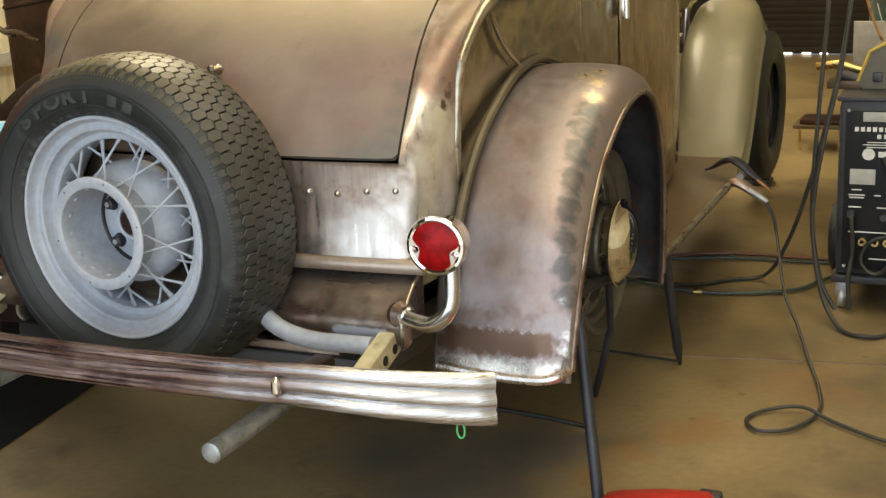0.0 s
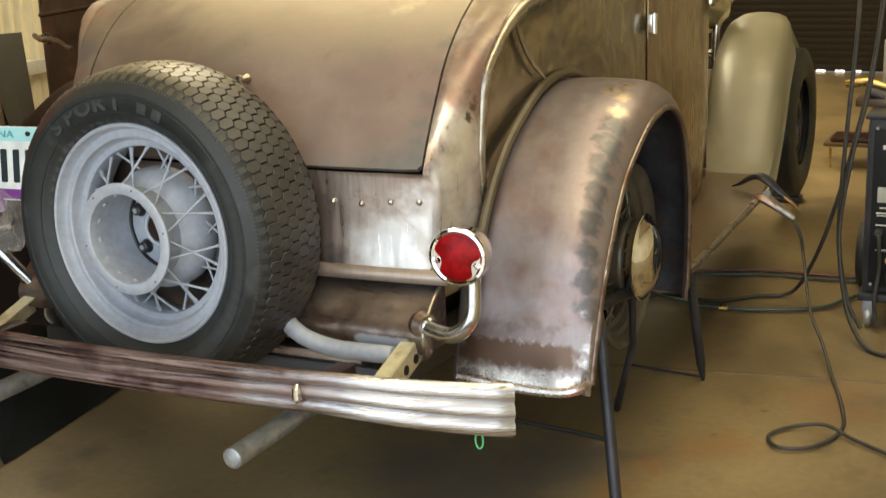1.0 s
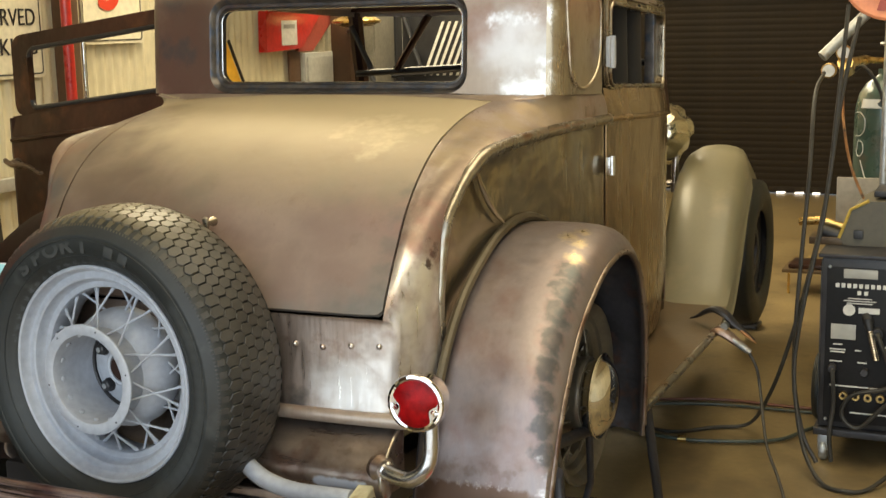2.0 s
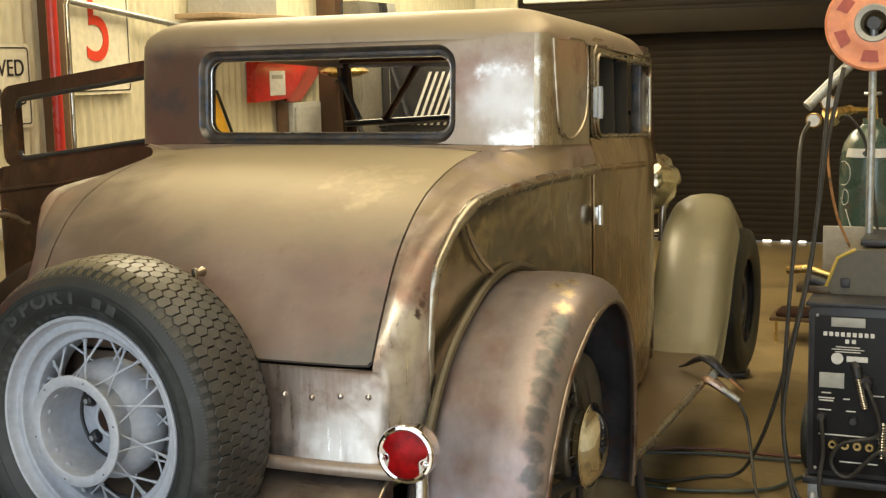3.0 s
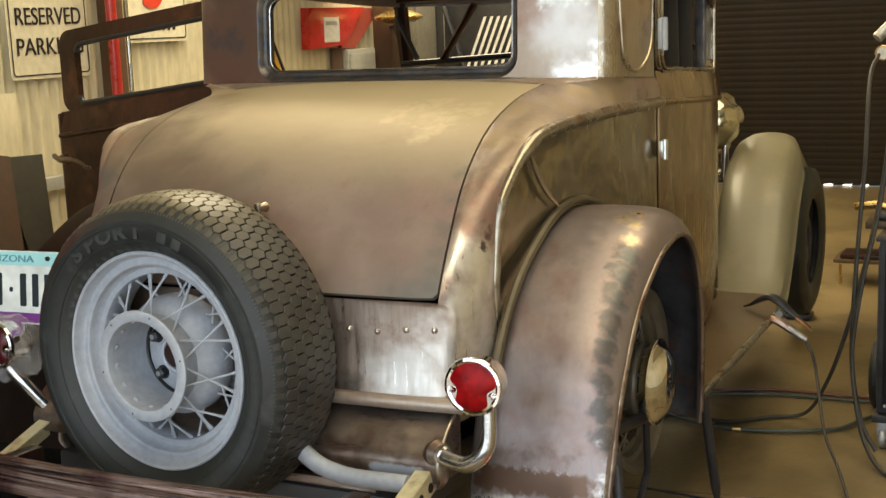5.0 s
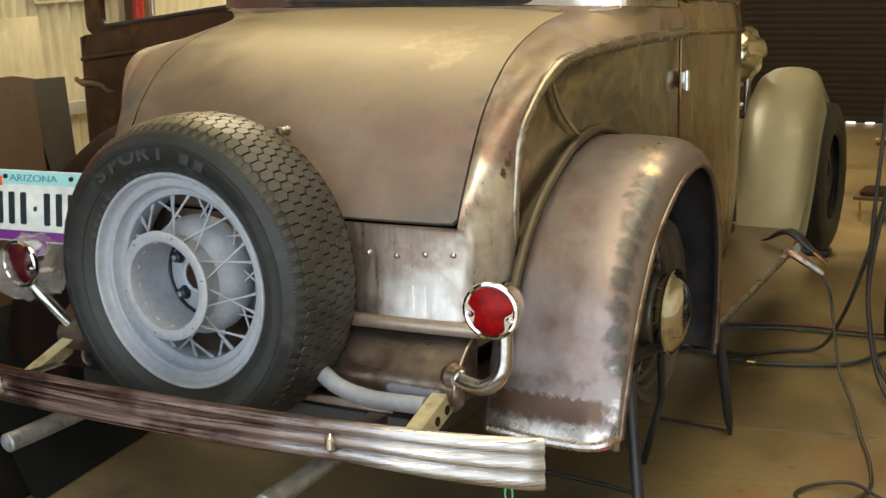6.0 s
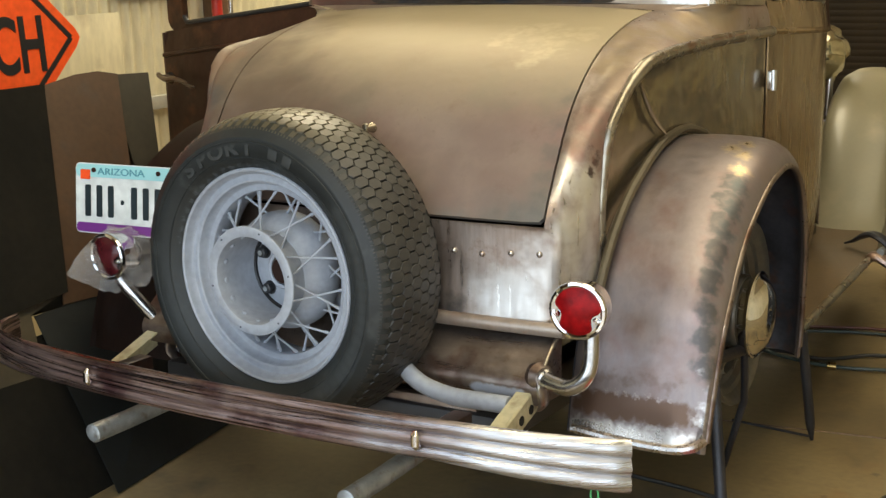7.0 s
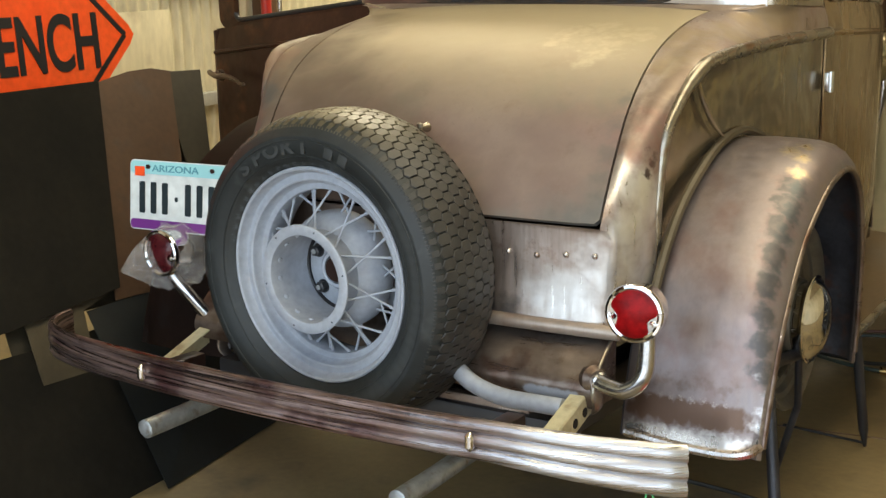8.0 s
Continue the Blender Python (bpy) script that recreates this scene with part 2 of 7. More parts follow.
# the car's grey shadow and its sheen, painted into the floor beneath it
marks(CONCRETE, [(0.25, -0.31, 0), (0.50, -0.34, 0), (0.60, -0.16, 0), (0.46, -0.48, 0), (0.70, -0.70, 0)], 0.30, (0.098, 0.088, 0.076), 0.9, 0.7, 0.26, amount=0.8)
marks(CONCRETE, [(0.78, -0.28, 0), (0.83, -0.12, 0), (0.92, 0.02, 0), (0.98, 0.08, 0)], 0.11, (0.24, 0.125, 0.042), 0.95, 0.9, 0.38, amount=0.6)
WALL_PAINT = surface("cream_wall_metal", (0.62, 0.565, 0.39), (0.76, 0.70, 0.50), 0.5, 0.0, 1.5, 30, 0.04, (1, 1, 0.3), (0.45, 0.38, 0.26), spots=0.66)
DOOR_SLAT = surface("brown_door_slat", (0.0132, 0.0086, 0.0042), (0.0210, 0.0140, 0.0070), 0.6, 0.0, 2, 40, 0.04, ior=1.28)
CEIL = surface("ceiling_sheet", (0.62, 0.53, 0.36), (0.72, 0.62, 0.44), 0.7, 0.0, 1.2, 20, 0.05)
RED = surface("red_paint", (0.42, 0.02, 0.015), (0.55, 0.035, 0.025), 0.3, 0.0, 5, 40, 0.04, coat=0.3)
ORANGE = surface("orange_sign_sheet", (0.94, 0.080, 0.006), (0.97, 0.11, 0.012), 0.5, 0.0, 3, 40, 0.02)
PEACH = surface("faded_orange_plastic", (0.72, 0.25, 0.12), (0.82, 0.34, 0.18), 0.45, 0.0, 6, 40, 0.04)
WHITE = surface("off_white_sheet", (0.72, 0.67, 0.50), (0.80, 0.75, 0.58), 0.45, 0.0, 3, 30, 0.02, third=(0.6, 0.52, 0.35), spots=0.66)
PALE = surface("pale_label", (0.66, 0.66, 0.62), (0.76, 0.76, 0.72), 0.5, 0.0, 6, 40, 0.0)
INK = plain("black_lettering", (0.015, 0.014, 0.013), 0.5)
INK_RED = plain("red_lettering", (0.62, 0.05, 0.02), 0.5)
PLATE_WHITE = surface("plate_white", (0.70, 0.74, 0.72), (0.80, 0.82, 0.80), 0.35, 0.0, 8, 40, 0.0)
PLATE_TEAL = plain("plate_teal", (0.35, 0.66, 0.68), 0.35)
PLATE_PURPLE = plain("plate_purple", (0.16, 0.03, 0.22), 0.35)
PLATE_BLUE = plain("plate_blue_lettering", (0.10, 0.30, 0.36), 0.4)
PLATE_INK = plain("plate_ink", (0.012, 0.022, 0.026), 0.4)
SHEET_BLACK = surface("black_sheet_metal", (0.012, 0.011, 0.009), (0.022, 0.019, 0.014), 0.85, 0.0, 2, 40, 0.05, ior=1.12)
SHEET_RUST = surface("rusty_sheet_metal", (0.065, 0.034, 0.016), (0.10, 0.052, 0.025), 0.55, 0.2, 3, 50, 0.08, third=(0.07, 0.045, 0.03))
SHEET_OLIVE = surface("olive_sheet_metal", (0.030, 0.026, 0.016), (0.048, 0.040, 0.025), 0.5, 0.2, 3, 40, 0.05)
GREEN_TANK = surface("green_cylinder_paint", (0.040, 0.078, 0.062), (0.062, 0.108, 0.085), 0.28, 0.0, 6, 40, 0.05, third=(0.095, 0.09, 0.065), spots=0.56, coat=0.5, specks=0.5)
BRASS = surface("brass", (0.55, 0.38, 0.14), (0.70, 0.50, 0.20), 0.28, 1.0, 8, 50, 0.04)
COPPER = surface("copper_clamp", (0.45, 0.22, 0.10), (0.60, 0.34, 0.18), 0.38, 0.9, 12, 60, 0.10, third=(0.18, 0.13, 0.10))
COPPER_WORN = surface("worn_pale_copper", (0.36, 0.25, 0.19), (0.56, 0.45, 0.38), 0.38, 0.8, 14, 60, 0.15, third=(0.16, 0.11, 0.08), spots=0.58)
CABLE = surface("black_cable", (0.02, 0.02, 0.018), (0.045, 0.042, 0.036), 0.5, 0.0, 9, 60, 0.05)
HOSE_GREEN = surface("green_hose", (0.030, 0.042, 0.034), (0.050, 0.066, 0.054), 0.45, 0.0, 9, 60, 0.03)
HOSE_RED = surface("red_hose", (0.14, 0.055, 0.035), (0.19, 0.075, 0.05), 0.45, 0.0, 9, 60, 0.03)
CARD = surface("brown_board", (0.30, 0.21, 0.12), (0.40, 0.29, 0.17), 0.75, 0.0, 5, 40, 0.06)
BOARD_BROWN = surface("painted_running_board", (0.085, 0.055, 0.028), (0.135, 0.092, 0.05), 0.42, 0.2, 4, 60, 0.06)
YELLOW = surface("yellow_sheet", (0.75, 0.42, 0.04), (0.82, 0.5, 0.06), 0.45, 0.0, 4, 30, 0.02)
DAYLIGHT_GLOW = plain("daylight_gap", (1.0, 0.95, 0.85), 0.5, emit=2.0)
GREY_SHEET = surface("grey_cabinet", (0.36, 0.36, 0.33), (0.46, 0.46, 0.42), 0.5, 0.1, 4, 30, 0.03)

STEEL_DARKISH = surface("patinated_side_steel", (0.28, 0.225, 0.145), (0.50, 0.44, 0.315), 0.24, 0.9, 2.6, 80, 0.03, (1, 1, 0.8), (0.21, 0.155, 0.105), 0.10, spots=0.58, grit=0.06, scratch=0.12, run=(22, 22, 1.5), detail=4, dents=0.6, specks=0.40)
STEEL_DOOR = surface("rusty_door_steel", (0.30, 0.205, 0.108), (0.385, 0.285, 0.160), 0.27, 0.85, 1.8, 80, 0.03, (1, 1, 0.6), (0.24, 0.145, 0.075), 0.10, spots=0.58, grit=0.05, scratch=0.08, run=(16, 16, 1.2), detail=3, dents=0.4, specks=0.2)
WING = surface("wing_steel", (0.198, 0.158, 0.152), (0.262, 0.226, 0.222), 0.40, 0.72, 1.4, 90, 0.04, (1, 1, 0.35), (0.285, 0.228, 0.21), 0.03, spots=0.58, grit=0.08, scratch=0.24, run=(45, 45, 3), detail=2, dents=0.18, specks=0.16)
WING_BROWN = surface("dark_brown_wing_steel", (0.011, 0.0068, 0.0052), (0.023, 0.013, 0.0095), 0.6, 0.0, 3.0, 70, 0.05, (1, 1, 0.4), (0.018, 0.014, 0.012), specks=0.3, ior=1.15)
STEEL_POST = surface("patinated_post_steel", (0.31, 0.26, 0.19), (0.45, 0.39, 0.29), 0.30, 0.8, 2.5, 80, 0.04, (1, 1, 0.6), (0.26, 0.19, 0.135), 0.10, spots=0.60, grit=0.06, scratch=0.12, run=(30, 30, 4), dents=0.5, specks=0.3)
MOULDM = surface("brassy_moulding_steel", (0.29, 0.25, 0.185), (0.42, 0.385, 0.315), 0.28, 0.85, 5, 70, 0.05, third=(0.24, 0.15, 0.09), dents=0.5, specks=0.4)
PIPING = surface("bronze_piping", (0.07, 0.055, 0.03), (0.125, 0.10, 0.06), 0.5, 0.25, 6, 60, 0.05)
GREY_CREAM = surface("dusty_grey_wheel", (0.095, 0.082, 0.060), (0.155, 0.135, 0.100), 0.34, 0.3, 5, 60, 0.06)
FILM = surface("crumpled_film_on_chrome", (0.55, 0.50, 0.36), (0.72, 0.66, 0.50), 0.13, 0.95, 9, 60, 0.5, dents=0.8)
STEEL_TANK = surface("tank_steel", (0.19, 0.145, 0.115), (0.30, 0.25, 0.21), 0.33, 0.8, 4.5, 80, 0.05, (1, 1, 1), (0.13, 0.080, 0.058), 0.10, spots=0.52, grit=0.12, scratch=0.25, run=(4, 50, 50), dents=0.6, specks=0.7)
RUBBER_PALE = surface("scuffed_rubber_lettering", (0.032, 0.035, 0.034), (0.048, 0.051, 0.050), 0.55, 0.0, 9, 60, 0.15)
STAND = surface("dark_tube_steel", (0.028, 0.028, 0.032), (0.06, 0.06, 0.065), 0.45, 0.4, 7, 70, 0.08, third=(0.11, 0.085, 0.07), spots=0.62)
SIDE_BLUE = surface("dark_blue_paint", (0.02, 0.04, 0.06), (0.035, 0.06, 0.085), 0.4, 0.0, 6, 60, 0.04)
PANEL_BLACK = surface("black_panel", (0.009, 0.009, 0.010), (0.017, 0.017, 0.018), 0.45, 0.0, 6, 60, 0.03, ior=1.3)
RED_DULL = surface("dull_red_plastic", (0.36, 0.07, 0.05), (0.45, 0.10, 0.07), 0.55, 0.0, 6, 60, 0.03)
PALE_BOARD = surface("pale_grey_board", (0.42, 0.38, 0.31), (0.50, 0.46, 0.38), 0.6, 0.0, 5, 40, 0.03)
OLIVE_BOX = surface("olive_box_paint", (0.085, 0.075, 0.05), (0.12, 0.105, 0.07), 0.45, 0.0, 5, 50, 0.04)
YELLOW_DULL = surface("dull_yellow_tape", (0.45, 0.32, 0.06), (0.55, 0.40, 0.09), 0.5, 0.0, 6, 40, 0.03)
SHEET_TAN = surface("tan_sheet_metal", (0.07, 0.056, 0.034), (0.10, 0.08, 0.048), 0.5, 0.2, 3, 40, 0.05)
SHEET_BLUE = surface("blue_black_sheet_metal", (0.010, 0.012, 0.013), (0.020, 0.022, 0.021), 0.42, 0.2, 3, 40, 0.05)
COLUMN = surface("brown_column_paint", (0.09, 0.05, 0.028), (0.13, 0.075, 0.04), 0.5, 0.0, 3, 40, 0.05)
GREEN_WIRE = plain("green_wire_coat", (0.10, 0.45, 0.16), 0.4)
DULL_SHEET = surface("dull_cabinet_paint", (0.14, 0.13, 0.105), (0.20, 0.185, 0.15), 0.55, 0.0, 5, 40, 0.03)
DOOR_RUST = surface("rust_brown_door", (0.040, 0.021, 0.015), (0.085, 0.038, 0.025), 0.33, 0.55, 3.2, 70, 0.06, (1, 1, 0.6), (0.135, 0.058, 0.030), 0.12, spots=0.55, dents=0.45, specks=0.4)
UNDERSIDE = surface("heat_blotched_underside", (0.050, 0.046, 0.050), (0.115, 0.118, 0.135), 0.40, 0.55, 8, 70, 0.08, third=(0.125, 0.078, 0.066), spots=0.52)

VALANCE = surface("brown_valance_sheet", (0.013, 0.0092, 0.0045), (0.021, 0.0152, 0.0078), 0.6, 0.0, 3, 40, 0.05, ior=1.28)

# ---- shaping helpers ----
RAKE = 0.054   # the car stands nose-down: its rear is lifted on stands


def smoothed(bm, angle=38):
    bmesh.ops.recalc_face_normals(bm, faces=bm.faces)
    lim = radians(angle)
    for f in bm.faces:
        f.smooth = True
    for e in bm.edges:
        if len(e.link_faces) == 2 and e.calc_face_angle(0) > lim:
            e.smooth = False


def shelled(bm, thick):
    """Give a sheet its thickness, inward, with a rim round its open edges."""
    bm.normal_update()
    edges, faces = [e for e in bm.edges if len(e.link_faces) == 1], bm.faces[:]
    twin = {v: bm.verts.new(v.co - v.normal * thick) for v in bm.verts[:]}
    for f in faces:
        bm.faces.new([twin[v] for v in reversed(f.verts)])
    for e in edges:
        lp = e.link_loops[0]
        a, b = lp.vert, lp.link_loop_next.vert
        bm.faces.new((b, a, twin[a], twin[b]))


def part(name, bm, material, parent=None, label="", rake=None, angle=38, thick=0.0, recalc=True):
    """One mesh object under a thing or a part. Car parts lean with the car."""
    if recalc:
        smoothed(bm, angle)
    if thick:
        shelled(bm, thick)
        smoothed(bm, angle)
    if rake is None:
        rake = parent is not None and parent.name.startswith("car")
    if rake:
        for v in bm.verts:
            v.co.z -= RAKE * v.co.y
    me = bpy.data.meshes.new(name)
    bm.to_mesh(me)
    bm.free()
    for m in (material if isinstance(material, (list, tuple)) else [material]):
        me.materials.append(m)
    ob = new(name, me)
    if parent is not None:
        ob.parent = parent
    if label:
        ob["label"] = label
    return ob


def thing(name, label, category, group="", kind=""):
    return tagged(new(name), label, category, group, kind)


def grid(P, close_u=False, close_v=False):
    bm = bmesh.new()
    R = [[bm.verts.new(p) for p in row] for row in P]
    nu, nv = len(R), len(R[0])
    for i in range(nu if close_u else nu - 1):
        for j in range(nv if close_v else nv - 1):
            a, b, c, d = R[i][j], R[(i + 1) % nu][j], R[(i + 1) % nu][(j + 1) % nv], R[i][(j + 1) % nv]
            if len({a, b, c, d}) == 4:
                bm.faces.new((a, b, c, d))
    return bm


def spline(pts, n):
    """n points on a smooth curve through pts."""
    p = [Vector(q) for q in pts]
    p = [p[0] * 2 - p[1]] + p + [p[-1] * 2 - p[-2]]
    out = []
    m = len(p) - 3
    for k in range(n):
        t = k / (n - 1) * m
        i = min(int(t), m - 1)
        t -= i
        a, b, c, d = p[i:i + 4]
        out.append(0.5 * ((2 * b) + (c - a) * t + (2 * a - 5 * b + 4 * c - d) * t * t + (3 * b - a - 3 * c + d) * t ** 3))
    return out


def lerp(a, b, t):
    return a + (b - a) * t


def tube(pts, r, n=10, cap=True, flat=1.0):
    """A round bar along pts; r may be a list."""
    pts = [Vector(p) for p in pts]
    rs = r if isinstance(r, (list, tuple)) else [r] * len(pts)
    up = Vector((0, 0, 1))
    rows = []
    side = None
    for i, p in enumerate(pts):
        d = (pts[min(i + 1, len(pts) - 1)] - pts[max(i - 1, 0)]).normalized()
        if side is None:
            side = d.cross(up if abs(d.z) < 0.9 else Vector((1, 0, 0))).normalized()
        side = (side - d * side.dot(d)).normalized()
        nrm = side.cross(d)
        rows.append([p + rs[i] * (math.cos(a) * side + flat * math.sin(a) * nrm) for a in (2 * math.pi * k / n for k in range(n))])
    bm = grid(rows, close_v=True)
    if cap:
        bm.verts.ensure_lookup_table()
        bm.faces.new(bm.verts[:n])
        bm.faces.new(bm.verts[-n:])
    return bm


def lathe(profile, centre, axis="y", n=40, closed=False):
    """Turns (radius, along) pairs about an axis through centre."""
    c = Vector(centre)
    rows = []
    for k in range(n):
        a = 2 * math.pi * k / n
        row = []
        for r, h in profile:
            u, v = r * math.cos(a), r * math.sin(a)
            row.append(c + {"y": Vector((u, h, v)), "x": Vector((h, u, v)), "z": Vector((u, v, h))}[axis])
        rows.append(row)
    bm = grid(rows, close_u=True, close_v=closed)
    bmesh.ops.remove_doubles(bm, verts=bm.verts, dist=1e-5)
    return bm


def box(lo, hi, bevel=0.004, turn=None):
    bm = bmesh.new()
    bmesh.ops.create_cube(bm, size=1)
    lo, hi = Vector(lo), Vector(hi)
    for v in bm.verts:
        v.co = (lo + hi) / 2 + Vector([v.co[i] * (hi - lo)[i] for i in range(3)])
    if bevel:
        bmesh.ops.bevel(bm, geom=list(bm.edges), offset=bevel, segments=2, affect="EDGES", profile=0.6)
    if turn is not None:
        bmesh.ops.transform(bm, matrix=turn, verts=bm.verts)
    return bm


def join(*bms):
    out = bmesh.new()
    for b in bms:
        me = bpy.data.meshes.new("tmp")
        b.to_mesh(me)
        b.free()
        out.from_mesh(me)
        bpy.data.meshes.remove(me)
    return out


def mirrored(bm):
    for v in bm.verts:
        v.co.x = -v.co.x
    bmesh.ops.reverse_faces(bm, faces=bm.faces)
    return bm


def rounded_rect(w, h, r, n=6):
    pts = []
    for cx, cy, a0 in ((w / 2 - r, h / 2 - r, 0), (-w / 2 + r, h / 2 - r, 90), (-w / 2 + r, -h / 2 + r, 180), (w / 2 - r, -h / 2 + r, 270)):
        for k in range(n + 1):
            a = radians(a0 + 90 * k / n)
            pts.append((cx + r * math.cos(a), cy + r * math.sin(a)))
    return pts


def plate_mesh(outline, depth, m):
    """A flat plate of that outline in the x-y plane, given a depth, laid by m."""
    bm = bmesh.new()
    f = bm.faces.new([bm.verts.new((x, y, 0)) for x, y in outline])
    ex = bmesh.ops.extrude_face_region(bm, geom=[f])
    bmesh.ops.translate(bm, vec=(0, 0, depth), verts=[v for v in ex["geom"] if isinstance(v, bmesh.types.BMVert)])
    bmesh.ops.transform(bm, matrix=m, verts=bm.verts)
    return bm


def lettering(name, body, size, m, material, parent, squeeze=1.0, label="", align="CENTER"):
    cu = bpy.data.curves.new(name, "FONT")
    cu.body, cu.size, cu.align_x, cu.align_y, cu.extrude = body, size, align, "CENTER", 0.0015
    cu.offset = 0.0
    cu.materials.append(material)
    ob = new(name, cu)
    ob.matrix_world = m @ Matrix.Diagonal((squeeze, 1, 1, 1))
    ob.parent = parent
    if label:
        ob["label"] = label
    return ob


def facing(origin, normal, up=(0, 0, 1)):
    """A frame at origin whose z is the normal and whose y points up."""
    z = Vector(normal).normalized()
    x = Vector(up).cross(z).normalized()
    y = z.cross(x)
    m = Matrix((x, y, z)).transposed().to_4x4()
    m.translation = origin
    return m


def cable(name, pts, r, material, label, category="cable", n=60, group=""):
    ob = part(name, tube(spline(pts, n), r, 8), material)
    return tagged(ob, label, category, group)


# ---- the hall ----
XL, XR, YB, YF, H = -2.6, 4.6, -4.15, 7.6, 3.6

part("floor", box((XL - 0.2, YB - 0.2, -0.15), (XR + 0.2, YF + 0.2, 0), 0), CONCRETE)
tagged(bpy.data.objects["floor"], "worn tan concrete workshop floor with stains and joints", "floor", kind="structure")
ground = part("ground", grid([[(-400, -400, -0.16), (400, -400, -0.16)], [(-400, 400, -0.16), (400, 400, -0.16)]]), CONCRETE)
tagged(ground, "plain pale yard ground outside the workshop", "ground", kind="structure")
# the unseen ceiling has two assumed roof lights; opaque sheets above block the sun
cuts = ((-2.45, -0.95, 1.60, 6.30), (0.20, 2.20, -3.35, 2.35))
strips = []
for x0, x1 in ((XL - 0.2, -2.45), (-0.95, 0.20), (2.20, XR + 0.2)):
    strips.append(box((x0, YB - 0.2, H), (x1, YF + 0.2, H + 0.1), 0))
for x0, x1, y0, y1 in cuts:
    strips += [box((x0, YB - 0.2, H), (x1, y0, H + 0.1), 0), box((x0, y1, H), (x1, YF + 0.2, H + 0.1), 0)]
    tagged(part("roof_sun_block", box((x0 - 0.05, y0 - 0.05, H + 0.16), (x1 + 0.05, y1 + 0.05, H + 0.18), 0), WHITE), "opaque white sheet keeping the sun out of a roof opening", "roof light", kind="structure")
bm = join(*strips)
tagged(part("ceiling", bm, CEIL), "plain tan sheet workshop ceiling with two assumed roof lights", "ceiling", kind="structure")


def corrugated(name, y0, y1, z0, z1, x, label):
    ys = np.arange(y0, y1, 0.0113)
    rows = [[(x + 0.011 * math.sin(2 * math.pi * y / 0.068), y, z) for z in (z0, (z0 + z1) / 2, z1)] for y in ys]
    ob = part(name, grid(rows), WALL_PAINT, angle=80, thick=0.003)
    return tagged(ob, label, "wall", kind="structure")


corrugated("wall_west", YB, YF, 0.0, H, XL, "cream painted corrugated metal wall")
tagged(part("wall_west_back", box((XL - 0.2, YB, 0), (XL - 0.05, YF, H), 0), WALL_PAINT), "plain backing of the metal wall", "wall", kind="structure")
# the unseen south wall has a wide open bay; dark to deepen the lid's reflections
bm = join(box((XL, YB - 0.15, 0), (-1.5, YB, H), 0), box((4.35, YB - 0.15, 0), (XR, YB, H), 0), box((-1.5, YB - 0.15, 3.1), (4.35, YB, H), 0))
tagged(part("wall_south", bm, SHEET_RUST), "plain workshop wall with an open bay", "wall", kind="structure")
# unseen east wall, cream to brighten what the car's side mirrors
tagged(part("wall_east", box((XR, YB, 0), (XR + 0.15, YF, H), 0), WALL_PAINT), "plain cream workshop wall", "wall", kind="structure")
bm = join(box((XL, YF, 3.3), (XR, YF + 0.15, H), 0), box((XL, YF, 0), (-2.2, YF + 0.15, 3.3), 0), box((1.5, YF, 0), (XR, YF + 0.15, 3.3), 0))
tagged(part("wall_north", bm, WALL_PAINT), "workshop end wall round the roller door", "wall", kind="structure")

# roller door of interlocking slats
roller = thing("roller_door", "closed dark brown steel roller door with ribbed slats", "roller door", kind="structure")
slat_bm = grid([[(x, YF + 0.02 - 0.0024 * math.sin(math.pi * k / 6) ** 0.8, 0.053 * k / 6) for k in range(7)] for x in (-2.2, 1.5)])
first = part("slat", slat_bm, DOOR_SLAT, roller, angle=60)
first.location.z = 0.006
for k in range(1, 63):
    s = first.copy()
    scene.collection.objects.link(s)
    s.location.z = 0.006 + 0.053 * k

# ---- the car ----
RAKE0 = RAKE
car = thing("car", "stripped vintage coupe in bare patinated steel, rear lifted on stands", "car")

WINGM = [(x, y, z - RAKE0 * y) for x, y, z in ((0.856, -0.663, 0.546), (0.848, -0.646, 0.605), (0.845, -0.622, 0.660), (0.838, -0.588, 0.722), (0.833, -0.545, 0.778), (0.826, -0.490, 0.832), (0.822, -0.435, 0.874), (0.817, -0.375, 0.908))]
marks(WING, [(0.66, -0.66, 0.62), (0.72, -0.60, 0.76), (0.78, -0.65, 0.60), (0.70, -0.50, 0.88), (0.64, -0.40, 0.95), (0.75, -0.69, 0.54), (0.63, -0.56, 0.80)], 0.075, (0.185, 0.105, 0.085), 0.95, 1.1, 0.44, amount=0.5)
marks(WING, WINGM, 0.054, (0.25, 0.150, 0.135), 0.6, 0.7, amount=0.4)
marks(WING, WINGM, 0.043, (0.075, 0.084, 0.083), 0.45, 0.6, 0.40, amount=0.75)
marks(WING, [(x + 0.004, y, z - 0.001) for x, y, z in WINGM], 0.031, (0.20, 0.165, 0.158), 0.6, 0.7, 0.40, amount=0.6)
marks(WING, [(x + 0.008, y, z - 0.002) for x, y, z in WINGM], 0.023, (0.095, 0.108, 0.110), 0.5, 0.5, 0.40, amount=0.8)
marks(WING, [(x + 0.012, y - 0.010, z - 0.03) for x, y, z in WINGM], 0.028, (0.10, 0.112, 0.115), 0.7, 0.8, 0.4, amount=0.7)
marks(WING, [(0.575 + 0.03 * q, -0.700, 0.475 + 0.003 * (q % 3)) for q in range(10)] + [(0.60 + 0.03 * q, -0.697, 0.490 + 0.003 * (q % 2)) for q in range(9)], 0.028, (0.115, 0.066, 0.040), 0.45, 0.35, 0.40, amount=0.88)
